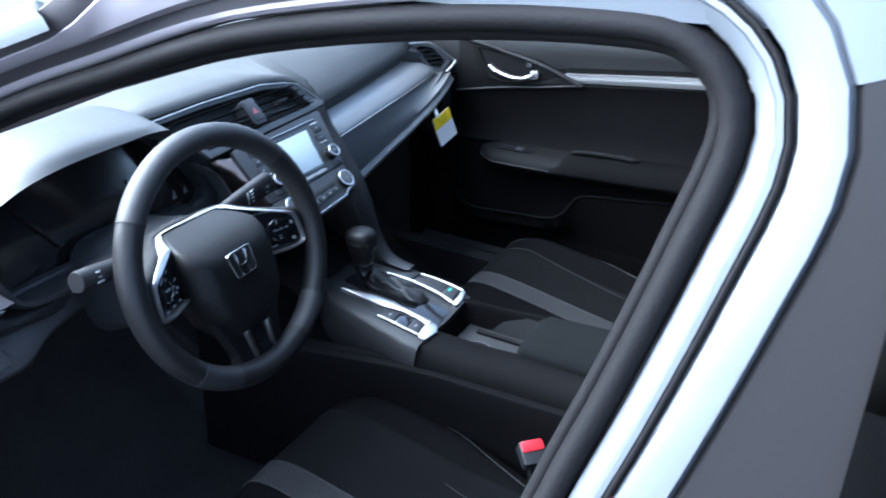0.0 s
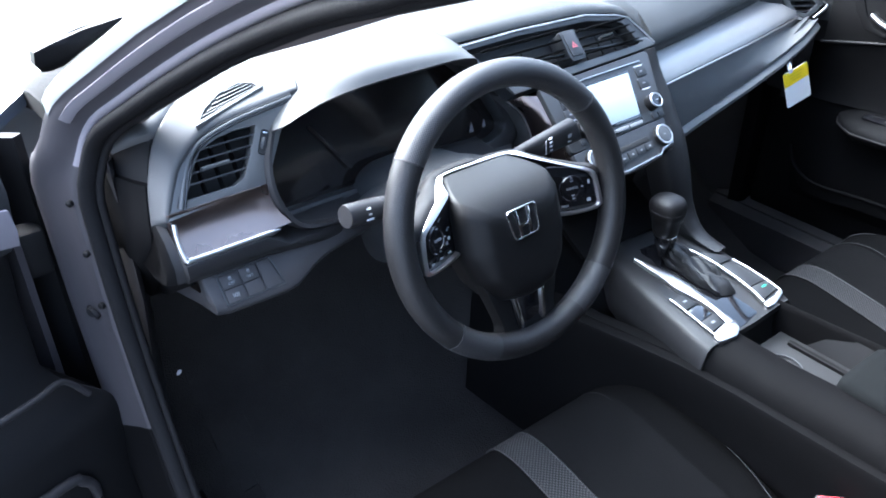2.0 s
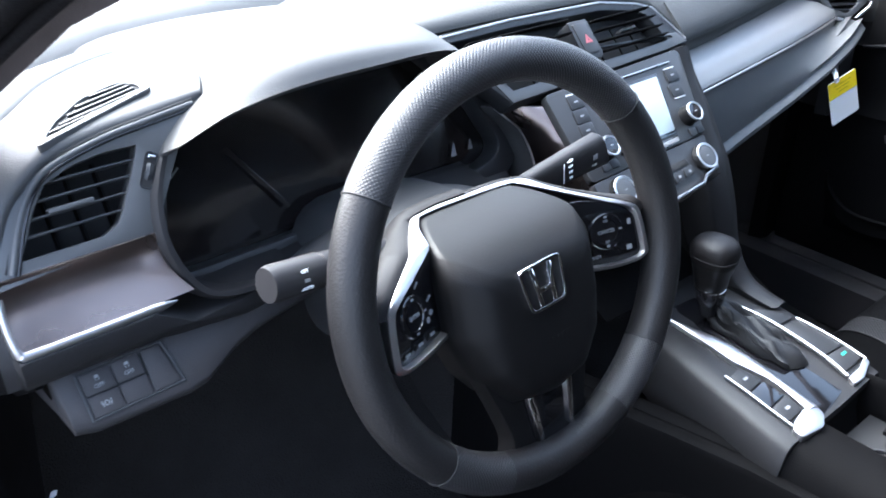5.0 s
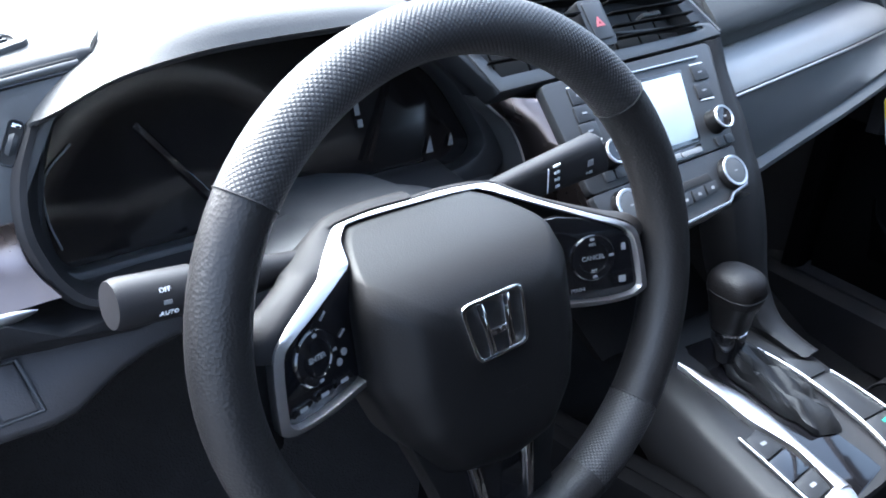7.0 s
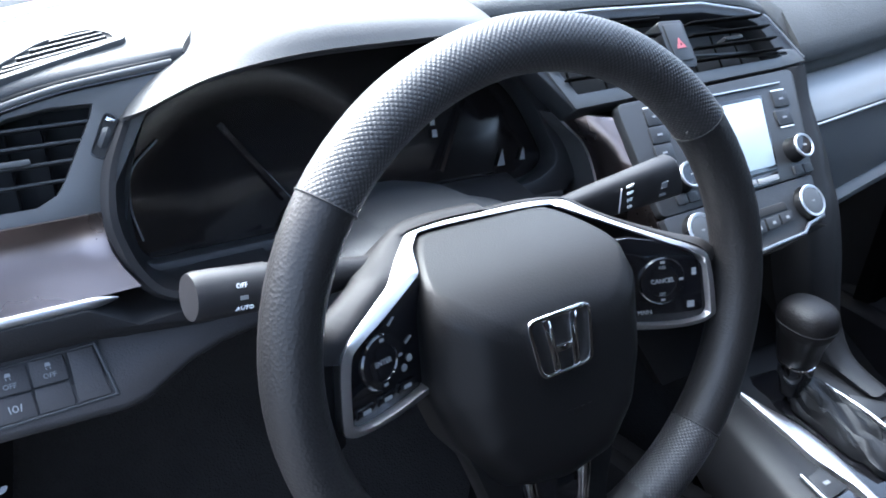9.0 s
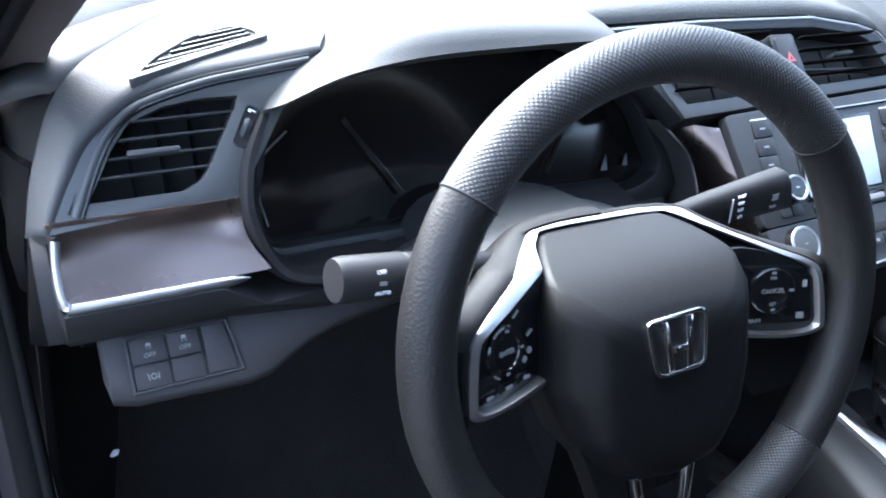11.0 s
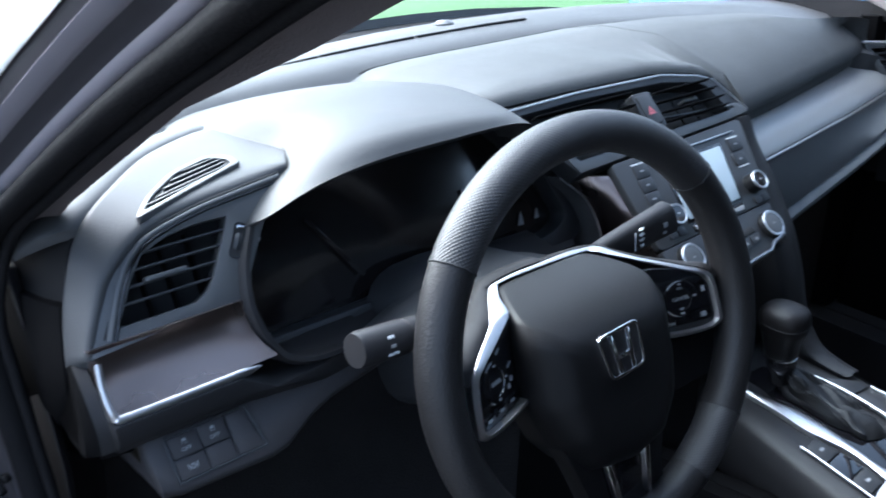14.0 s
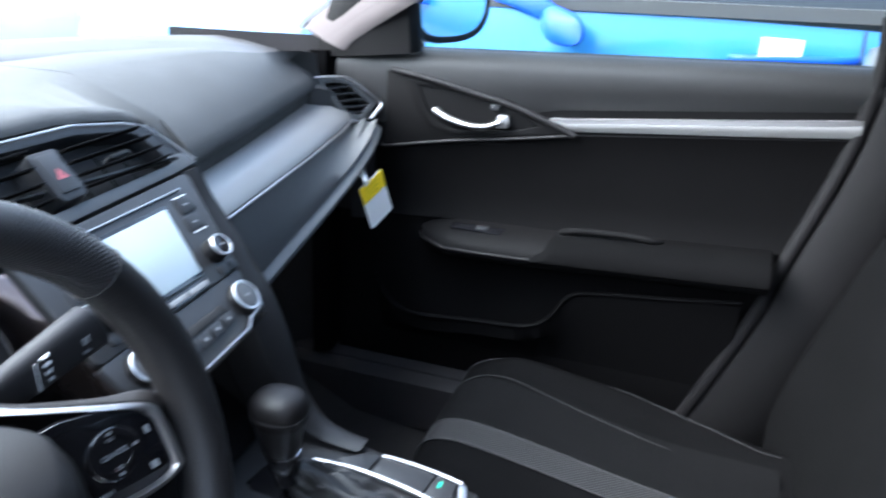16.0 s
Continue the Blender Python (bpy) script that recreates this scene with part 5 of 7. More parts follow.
part("stack_flank", sheet([list(c) for c in zip(*cols)], (0.006, 0, 0)), BROWNMETAL, dash, "brushed dark metal stack side", smooth=60)
part("flank_edge", sweep(cols[4], ring(0.0016, 8)), SATIN, dash, "satin silver edge", smooth=60)
cols = [curve([r[j] for r in gap_rows], 4) for j in range(4)]
part("flank_gap", sheet([list(c) for c in zip(*cols)], (0.002, 0.004, 0)), PLASTIC, dash, "grained panel beside the instruments", smooth=60)
rows = []
for xl, xr, y, z, by, bz in ((0.100, 0.127, 0.212, 0.842, 0.04, -0.01), (0.094, 0.126, 0.195, 0.810, 0.05, -0.01), (0.084, 0.1255, 0.165, 0.772, 0.05, -0.01), (0.078, 0.125, 0.146, 0.743, 0.05, -0.01), (0.071, 0.1245, 0.126, 0.712, 0.05, -0.012), (0.072, 0.124, 0.107, 0.665, 0.05, -0.02),
                             (0.078, 0.123, 0.094, 0.622, 0.045, -0.03), (0.084, 0.1225, 0.080, 0.592, 0.04, -0.05), (0.088, 0.122, 0.060, 0.569, 0.03, -0.07), (0.092, 0.121, 0.035, 0.5605, 0.01, -0.08), (0.094, 0.120, 0.010, 0.5570, 0.0, -0.08)):
    lean = 0.004 if z > 0.60 else 0.0
    rows.append([(xl - 0.003, y + 0.035, z - 0.004), (xl - 0.001, y + 0.004, z - 0.001), (xl + 0.003, y, z), ((xl + xr) / 2, y - lean, z + 0.002), (xr - 0.006, y - lean * 0.5, z + 0.001), (xr - 0.001, y + 0.002, z - 0.001), (xr + 0.001, y + 0.008, z - 0.006), (xr + 0.004, y + by, z + bz)])
cols = [curve([r[j] for r in rows], 4) for j in range(len(rows[0]))]
part("stack_flank", sheet([list(c) for c in zip(*cols)], (0.0, 0.012, -0.006)), DECK, dash, "satin black stack flank", smooth=60)
foot = [[(-0.125, 0.10, 0.715), (-0.04, 0.093, 0.712), (0.06, 0.098, 0.722)], [(-0.12, 0.16, 0.70), (-0.04, 0.16, 0.70), (0.07, 0.16, 0.70)], [(-0.11, 0.19, 0.62), (-0.02, 0.19, 0.62), (0.08, 0.19, 0.62)], [(-0.10, 0.12, 0.565), (-0.02, 0.12, 0.565), (0.09, 0.12, 0.565)]]
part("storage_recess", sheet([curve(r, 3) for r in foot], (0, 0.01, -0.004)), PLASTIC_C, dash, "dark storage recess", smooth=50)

# ---- centre console ----
con = thing("centre_console", "black centre console with silver-edged gear selector and cloth armrest", "centre console")


def cz(y):
    return 0.5515 + 0.1 * y


def cp(x, y, h=0.0):
    return Vector((x, y, cz(y) + h))


CM = axes((0, 0, 0.5515), (1, 0, 0), (0, 0.995, 0.0995))
# deck round the selector
deck = []
for y, xl, xr in ((0.135, -0.020, 0.110), (0.118, -0.034, 0.112), (0.105, -0.045, 0.114), (0.085, -0.059, 0.116), (0.05, -0.0715, 0.117), (0.0, -0.080, 0.116), (-0.05, -0.0875, 0.111), (-0.10, -0.0945, 0.105), (-0.118, -0.0965, 0.102), (-0.123, -0.0955, 0.100)):
    z = cz(y)
    deck.append([(xl - 0.012, y, z - 0.075), (xl - 0.011, y, z - 0.035), (xl - 0.004, y, z - 0.010), (xl + 0.004, y, z - 0.003), (xl + 0.03, y, z - 0.002), (0.01, y, z - 0.006), (xr - 0.03, y, z - 0.002), (xr - 0.004, y, z - 0.003), (xr + 0.003, y, z - 0.012), (xr + 0.006, y, z - 0.06), (xr + 0.004, y, z - 0.14)])
part("selector_deck", sheet(deck, (0, 0, -0.01)), DECK, con, "dark grey selector deck", smooth=50)
# silver arms of the surround: a broad wedge on the driver's side, a slim one opposite
armL_in = [(-0.0335, 0.0765), (-0.0141, 0.0266), (-0.0103, -0.0019), (-0.0121, -0.034), (-0.0186, -0.0758), (-0.0205, -0.1125)]
armL_out = [(-0.0352, 0.0752), (-0.0340, 0.0248), (-0.0350, -0.0113), (-0.0305, -0.0350), (-0.0269, -0.0640), (-0.0360, -0.1080)]
rows = []
for (a, b), (c, d) in zip(armL_in, armL_out):
    rows.append([cp(a, b, -0.004), cp(a, b, 0.002), cp((a * 0.7 + c * 0.3), (b * 0.7 + d * 0.3), 0.0048), cp((a + 2 * c) / 3, (b + 2 * d) / 3, 0.0046), cp(c, d, 0.003), cp(c, d, -0.004)])
cols = [curve([r[j] for r in rows], 5) for j in range(6)]
part("selector_trim", loft([list(c) for c in zip(*cols)], closed=True, caps=True), SATIN, con, "broad satin silver arm", smooth=50)
endL = plate(rounded([(-0.0215, -0.108), (-0.036, -0.104), (-0.063, -0.1083), (-0.0760, -0.114), (-0.0770, -0.127), (-0.0434, -0.1322), (-0.0250, -0.122)], 0.006, 3), 0.014, CM @ pose(0, 0, 0.003), 0.003)
part("selector_trim", endL, SATIN, con, "satin silver end")
part("selector_trim", sweep(curve([cp(-0.0622, -0.022, 0.001), cp(-0.0640, -0.05, 0.0012), cp(-0.0668, -0.08, 0.0012), cp(-0.069, -0.110, 0.001)], 4), ring(0.0016, 8)), SATIN, con, "thin silver edge", smooth=60)
part("selector_trim", sweep(curve([cp(0.061, 0.049, 0.001), cp(0.067, 0.01, 0.002), cp(0.067, -0.03, 0.002), cp(0.062, -0.075, 0.002), cp(0.054, -0.107, 0.001)], 5), ring(0.0024, 8, 0.0032)), SATIN, con, "slim satin silver arm", smooth=60)
part("selector_trim", sweep(curve([cp(0.1035, -0.013, 0.001), cp(0.106, -0.04, 0.001), cp(0.1055, -0.075, 0.001), cp(0.102, -0.104, 0.001)], 4), ring(0.0017, 8)), SATIN, con, "thin silver edge", smooth=60)
part("selector_trim", plate(rounded([(0.052, -0.109), (0.080, -0.108), (0.1015, -0.102), (0.1005, -0.110), (0.068, -0.120), (0.048, -0.119)], 0.004, 3), 0.014, CM @ pose(0, 0, 0.002), 0.003), SATIN, con, "satin silver end")
# keys set in the arms
for name, poly in (("brake_key", [(-0.0370, -0.0235), (-0.0590, -0.0265), (-0.0610, -0.0530), (-0.0325, -0.0510)]), ("brake_hold_key", [(-0.0310, -0.0800), (-0.0635, -0.0825), (-0.0655, -0.1050), (-0.0375, -0.1030)])):
    k = part(name, plate(rounded(poly, 0.003, 3), 0.006, CM @ pose(0, 0, 0.0015), 0.001), KEY, con, "charcoal console key")
    cx, cy = sum(p[0] for p in poly) / 4, sum(p[1] for p in poly) / 4
    bar(0.007, 0.0035, CM @ pose(cx, cy, 0.0016), GREYMARK, k)
part("brake_lever_recess", plate(rounded([(-0.0320, -0.0525), (-0.0612, -0.0545), (-0.0632, -0.0810), (-0.0305, -0.0785)], 0.003, 3), 0.006, CM @ pose(0, 0, 0.0005), 0.001), PIANO, con, "gloss black brake lever")
part("side_panel", plate(rounded([(0.074, 0.03), (0.106, 0.0), (0.1015, -0.010), (0.071, -0.008)], 0.003, 3), 0.006, CM @ pose(0, 0, 0.0008), 0.001), KEY, con)
part("side_panel", plate(rounded([(0.072, -0.012), (0.1015, -0.014), (0.103, -0.075), (0.068, -0.072)], 0.003, 3), 0.006, CM @ pose(0, 0, 0.0012), 0.001), KEY, con, "charcoal blank panel")
k = part("mode_key", plate(rounded([(0.068, -0.074), (0.1025, -0.077), (0.100, -0.100), (0.061, -0.102)], 0.003, 3), 0.006, CM @ pose(0, 0, 0.0015), 0.001), KEY, con, "charcoal drive mode key")
bar(0.010, 0.0035, CM @ pose(0.088, -0.084, 0.0016), GREENMARK, k)
# gate well with the vinyl boot, gloss frame
well = [(-0.018, 0.098), (0.060, 0.090), (0.066, 0.0), (0.060, -0.075), (0.050, -0.112), (-0.026, -0.122), (-0.016, -0.04), (-0.016, 0.03)]
part("gate_floor", plate(rounded(well, 0.008, 3), 0.004, CM @ pose(0, 0, -0.0045), 0.001), PIANO, con, "gloss black gate surround")
random.seed(3)
boot = []
for f, r0, h in ((0, 1.0, -0.003), (0.06, 1.02, 0.002), (0.14, 0.97, 0.007), (0.24, 0.88, 0.007), (0.34, 0.82, 0.012), (0.46, 0.72, 0.011), (0.58, 0.66, 0.017), (0.70, 0.56, 0.017), (0.84, 0.50, 0.024), (1.0, 0.42, 0.028)):
    r = []
    for k in range(48):
        a = 2 * math.pi * k / 48
        fold = 1 + 0.10 * math.sin(3 * a + f * 7) * (1 - f) + 0.05 * math.sin(8 * a + 5 * f)
        px, py = 0.026 * math.copysign(abs(math.cos(a)) ** 0.6, math.cos(a)), 0.056 * math.copysign(abs(math.sin(a)) ** 0.6, math.sin(a))
        cx, cy = 0.030 - 0.012 * f, -0.004 + 0.057 * f
        dent = 0.0035 * math.sin(5 * a + f * 13) + 0.002 * math.sin(11 * a - f * 9)
        r.append(cp(cx + px * r0 * fold, cy + py * (r0 if f < 0.5 else r0 * 0.6) * fold, h + dent * (1 if 0 < f < 1 else 0)))
    boot.append(r)
part("selector_boot", loft(boot, closed=True, caps=True), GATE, con, "folded black vinyl selector boot", smooth=60)
lever = thing("gear_lever", "black leather gear knob with a silver release button", "gear lever")
base, tip = Vector((0.010, 0.054, 0.586)), Vector((0.004, 0.064, 0.669))
up = (tip - base).normalized()
LV = axes(base, (1, 0, 0), Vector((0, 1, 0)) - up * up.y)
part("collar", lathe([(0.0120, -0.020), (0.0145, -0.006), (0.0165, -0.001), (0.0172, 0.006), (0.0168, 0.0130)], LV, 24), PIANO, lever, "gloss black collar")
part("chrome_band", lathe([(0.0165, 0.0120), (0.0178, 0.0132), (0.0178, 0.0148), (0.0160, 0.0160)], LV, 24), CHROME, lever, "thin chrome band")


def knob_rows(stations):
    return [[LV @ Vector((a, b + cy, h + 0.06 * b * (h > 0.04))) for a, b in ring(rx, 28, ry, 2.6)] for h, rx, ry, cy in stations]


part("knob_body", loft(knob_rows([(0.0155, 0.0158, 0.0164, 0), (0.0175, 0.0176, 0.0182, 0), (0.026, 0.0186, 0.0194, 0), (0.036, 0.0200, 0.0211, -0.0005), (0.044, 0.0214, 0.0231, -0.0015), (0.050, 0.0228, 0.0248, -0.0025)]), closed=True, caps=True), KNOBBODY, lever, "satin black lower knob", smooth=60)
part("knob", loft(knob_rows([(0.0490, 0.0224, 0.0244, -0.0025), (0.0510, 0.0232, 0.0253, -0.0025), (0.056, 0.0244, 0.0268, -0.003), (0.063, 0.0253, 0.0278, -0.003), (0.069, 0.0251, 0.0275, -0.003), (0.0745, 0.0235, 0.0256, -0.003), (0.079, 0.0202, 0.0220, -0.003), (0.0815, 0.0147, 0.0159, -0.002), (0.0830, 0.0080, 0.0086, -0.002), (0.0834, 0.001, 0.001, -0.002)]), closed=True, caps=True), KNOB, lever, "black leather knob cap", smooth=60)
part("seam", sweep([LV @ Vector((a, b - 0.003, 0.0600 + 0.10 * b)) for a, b in ring(0.0252, 24, 0.0276, 2.6)], ring(0.0006, 5), closed=True), DARK, lever)
part("release_button", plate(rounded([(-0.004, -0.004), (0.005, -0.005), (0.006, 0.003), (-0.002, 0.005)], 0.0015, 2), 0.004, axes(LV @ Vector((0.0125, -0.0205, 0.0405)), (0.9, 0.3, 0), (0, 0, 1)), 0.0008), SATIN, lever, "silver release button")
# rails beside the cup holder
for side, rws in (("driver", [(-0.085, -0.118, 0.535), (-0.080, -0.20, 0.530), (-0.072, -0.30, 0.532), (-0.064, -0.45, 0.535), (-0.060, -0.62, 0.535)]), ("passenger", [(0.080, -0.118, 0.540), (0.088, -0.20, 0.540), (0.092, -0.30, 0.545), (0.098, -0.45, 0.545), (0.10, -0.62, 0.545)])):
    rows = []
    for x, y, z in rws:
        s = -1 if side == "driver" else 1
        w = 0.066 if side == "driver" else 0.006
        rows.append([(x - s * w, y, z - 0.06), (x - s * w * 0.98, y, z - 0.010), (x - s * w * 0.85, y, z - 0.002), (x - s * w * 0.4, y, z + 0.002), (x, y, z - 0.004), (x + s * 0.012, y, z - 0.018), (x + s * 0.018, y, z - 0.036), (x + s * 0.020, y, z - 0.06)])
    part("rail", sheet(rows, (0, 0, -0.02)), PLASTIC_C, con, "black side rail", smooth=50)
low = []
for x, y in ((-0.178, 0.30), (-0.168, 0.16), (-0.150, 0.06), (-0.130, -0.02), (-0.112, -0.10), (-0.102, -0.18), (-0.098, -0.26), (-0.092, -0.36), (-0.085, -0.46), (-0.08, -0.62)):
    low.append([(x + 0.018, y, 0.497), (x + 0.004, y, 0.502), (x - 0.006, y, 0.500), (x - 0.009, y, 0.493), (x - 0.008, y, 0.45), (x - 0.014, y, 0.36), (x - 0.022, y, 0.22)])
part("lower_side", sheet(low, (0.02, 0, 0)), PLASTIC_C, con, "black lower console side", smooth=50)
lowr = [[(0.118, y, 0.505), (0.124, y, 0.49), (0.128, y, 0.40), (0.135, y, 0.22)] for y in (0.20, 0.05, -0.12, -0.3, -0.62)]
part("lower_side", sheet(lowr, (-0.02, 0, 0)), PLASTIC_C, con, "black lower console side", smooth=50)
# cup holder well
cup = [[(-0.020, y, 0.526), (-0.014, y, zf), (0.076, y, zf), (0.084, y, 0.535)] for y, zf in ((-0.112, 0.52), (-0.125, 0.47), (-0.15, 0.45), (-0.26, 0.45), (-0.285, 0.46))]
part("cup_well", sheet(cup, (0, 0, -0.008)), DARK, con, "dark cup holder well")
part("cup_ridge", sheet([[(0.050, y, 0.47), (0.052, y, 0.4985), (0.0545, y, 0.500), (0.0590, y, 0.500), (0.0610, y, 0.4985), (0.063, y, 0.47)] for y in (-0.160, -0.168, -0.21, -0.262)], (0, 0, -0.01)), DOORBLACK, con, "ridge in the cup holder", smooth=50)
part("cup_floor", box(0.030, -0.20, 0.4915, 0.088, 0.13, 0.004, 0.001), DARK, con, "cup holder floor")
part("cup_arc", sweep([(0.026 * math.cos(a), -0.187 + 0.026 * math.sin(a), 0.496) for a in [radians(80 - 130 * k / 14) for k in range(15)]], ring(0.0016, 8)), PLASTIC_B, con, "raised arc of the cup holder", smooth=60)
pad_rows = []
for y, z, c in ((-0.268, 0.530, 0.012), (-0.272, 0.540, 0.004), (-0.285, 0.5465, 0.0), (-0.36, 0.549, 0), (-0.45, 0.550, 0), (-0.56, 0.548, 0), (-0.60, 0.54, 0.0), (-0.605, 0.52, 0.004)):
    x0, x1 = -0.018 - 0.09 * (-0.27 - y) * 0.5 + c, 0.098 + 0.10 * (-0.27 - y) * 0.6 - c
    pad_rows.append([(x0, y, z - 0.04), (x0 - 0.004, y, z - 0.012), (x0 + 0.002, y, z - 0.002), (x0 + 0.012, y, z + 0.001), ((x0 + x1) / 2, y, z + 0.003), (x1 - 0.012, y, z + 0.001), (x1 - 0.002, y, z - 0.002), (x1 + 0.004, y, z - 0.012), (x1, y, z - 0.04)])
part("armrest_pad", sheet(pad_rows, (0, 0, -0.012)), PAD_CLOTH, con, "charcoal cloth armrest pad", smooth=60)

# ---- front seats ----
def seat(cx, name, label, stripe_x, drift, W=0.262, slide=0.0):
    s = thing(name, label, "car seat", "front seats")
    stations = [(0.020, 0.290, 0.80), (0.038, 0.325, 0.90), (0.040, 0.355, 0.955), (0.030, 0.381, 0.98), (0.008, 0.399, 0.995), (-0.024, 0.4085, 1.0), (-0.065, 0.410, 1.0), (-0.14, 0.402, 1.0), (-0.24, 0.388, 0.98), (-0.34, 0.376, 0.90), (-0.44, 0.368, 0.80), (-0.52, 0.366, 0.75)]

    def sec(y, z, f):
        w = W * f
        pr = [(-1.0, -0.11), (-1.03, -0.05), (-1.0, -0.008), (-0.93, 0.016), (-0.83, 0.024), (-0.72, 0.016), (-0.62, 0.0), (-0.3, -0.004), (0, -0.002), (0.3, -0.004), (0.62, 0.0), (0.72, 0.016), (0.83, 0.024), (0.93, 0.016), (1.0, -0.008), (1.03, -0.05), (1.0, -0.11)]
        lift = min(1, max(0, (0.02 - y) / 0.08))
        return [(cx + a * w, y + slide, z + (h if h < -0.02 else h * lift)) for a, h in pr]
    rows = [sec(*q) for q in stations]
    cols = [curve([r[j] for r in rows], 3) for j in range(len(rows[0]))]
    part("cushion", sheet([list(c) for c in zip(*cols)], (0, -0.02, -0.03)), CLOTH, s, "black cloth cushion", smooth=60)
    grid = [list(c) for c in zip(*cols)]

    def surf(x, i, h=0.0015):
        r = grid[i]
        xs = [p[0] for p in r]
        k = int(np.searchsorted(xs[2:15], x)) + 2
        a, b = Vector(r[k - 1]), Vector(r[k])
        t = (x - a.x) / (b.x - a.x + 1e-9)
        q = a.lerp(b, t)
        g0, g1 = Vector(grid[max(i - 1, 0)][8]), Vector(grid[min(i + 1, len(grid) - 1)][8])
        n = Vector((0, -(g1 - g0).z, (g1 - g0).y)).normalized()
        if n.z < 0:
            n = -n
        return q + n * h
    lo, hi = 4, len(grid) - 2
    sx = stripe_x

    def strip(x0, x1, name2, mat, label2, h):
        rows2 = []
        for i in range(lo, hi):
            d = drift * (i - lo) / (hi - lo)
            rows2.append([surf(x0 - d + (x1 - x0) * k / 4, i, h) for k in range(5)])
        part(name2, loft([r + [p - Vector((0, 0, 0.004)) for p in reversed(r)] for r in rows2], closed=True, caps=True, uv=True), mat, s, label2, smooth=60)
    strip(sx - 0.026, sx + 0.026, "woven_band", WOVEN, "woven grey band with stitched edges", 0.0022)
    strip(sx + 0.030, cx + 0.62 * W + 0.03, "insert", CLOTH_B, "charcoal cloth insert", 0.0016)
    for x in (sx - 0.027, sx + 0.027):
        part("piping", sweep([surf(x - drift * (i - lo) / (hi - lo), i, 0.0026) for i in range(lo, hi)], ring(0.0010, 6), up=(0, 0, 1)), THREAD, s, "stitched edge of the woven band", smooth=60)

    def half(i, near, knee):
        """Half width of a seam that bows out at the knees and runs in towards the back."""
        return W * table(-grid[i][8][1] + slide, [0.0, 0.12, 0.22, 0.32, 0.45], [near, knee, 0.95 * knee, 0.80 * knee, 0.64 * knee])
    for k in (-1, 1):
        part("bolster_seam", sweep([surf(cx + k * half(i, 0.955, 0.975), i, 0.0016) for i in range(lo, hi)], ring(0.0008, 6), up=(0, 0, 1)), THREAD, s, "thin stitched seam", smooth=60)
        part("seam", sweep([surf(cx + k * W * table(-grid[i][8][1] + slide, [0.0, 0.15, 0.26, 0.45], [0.70, 0.62, 0.54, 0.44]), i, 0.0016) for i in range(lo, hi)], ring(0.0009, 5), up=(0, 0, 1)), DARK, s, smooth=60)
    # backrest
    rows = []
    for z, y, w, d in ((0.33, -0.47, 0.235, 0.04), (0.42, -0.485, 0.250, 0.055), (0.55, -0.525, 0.258, 0.06), (0.70, -0.580, 0.258, 0.065), (0.85, -0.640, 0.240, 0.06), (0.97, -0.690, 0.20, 0.05), (1.02, -0.715, 0.16, 0.03), (1.035, -0.745, 0.12, 0.02)):
        rows.append([(cx + a * w, y + slide - 0.02 + b * d, z) for a, b in ((-0.9, -1.6), (-1.0, -0.6), (-1.0, 0.3), (-0.93, 0.95), (-0.82, 1.0), (-0.68, 0.4), (-0.4, 0.12), (0, 0.05), (0.4, 0.12), (0.68, 0.4), (0.82, 1.0), (0.93, 0.95), (1.0, 0.3), (1.0, -0.6), (0.9, -1.6), (0, -1.8))])
    cols = [curve([r[j] for r in rows], 3) for j in range(16)]
    part("backrest", loft([list(c) for c in zip(*cols)], closed=True, caps=True), CLOTH, s, "black cloth backrest with side bolsters", smooth=60)
    hr = [[(cx + a, -0.775 + slide + b, z) for a, b in ring(w, 20, d, 3)] for z, w, d in ((1.045, 0.09, 0.03), (1.06, 0.115, 0.045), (1.12, 0.125, 0.05), (1.175, 0.115, 0.045), (1.195, 0.08, 0.025))]
    part("headrest", loft(hr, closed=True, caps=True), CLOTH, s, "black cloth headrest", smooth=60)
    for a in (-0.05, 0.05):
        part("headrest_post", sweep([(cx + a, -0.755 + slide, 1.0), (cx + a, -0.775 + slide, 1.07)], ring(0.006, 10), up=(1, 0, 0)), CHROME, s)
    part("seat_base", box(cx, -0.24 + slide, 0.24, 0.44, 0.46, 0.14, 0.02), PLASTIC_C, s, "black plastic seat base")
    for a in (-0.19, 0.19):
        part("seat_rail", box(cx + a, -0.20 + slide, 0.155, 0.04, 0.50, 0.05, 0.006), DARK, s)
    return s


seat(-0.358, "driver_seat", "black cloth driver's seat with one woven grey band", -0.338, 0.020)
seat(0.376, "passenger_seat", "black cloth passenger seat with one woven grey band", 0.402, 0.050, 0.236)


def buckle(x, y, z):
    b = thing("seat_belt_buckle", "seat belt buckle with a red release button beside the console", "seat belt buckle")
    m = axes((x, y, z), (0.71, -0.70, 0.0), (0.64, 0.64, 0.43))
    part("housing", plate(rounded([(-0.021, -0.030), (0.021, -0.030), (0.021, 0.011), (-0.021, 0.011)], 0.006, 3), 0.022, m @ pose(0, 0, -0.002), 0.004), PLASTIC_B, b, "black buckle housing")
    part("release_button", plate(rounded([(-0.0180, -0.009), (0.0180, -0.009), (0.0180, 0.009), (-0.0180, 0.009)], 0.004, 3), 0.012, m @ pose(0, 0, 0.001), 0.002), RED, b, "bright red release button")
    part("strap", sweep([m @ Vector((0, -0.01, -0.015)), Vector((x - 0.005, y - 0.01, z - 0.08)), Vector((x - 0.008, y - 0.02, z - 0.2))], [(-0.014, -0.003), (0.014, -0.003), (0.014, 0.003), (-0.014, 0.003)], up=(0, 1, 0)), DARK, b)
    return b


buckle(-0.1185, -0.351, 0.441)
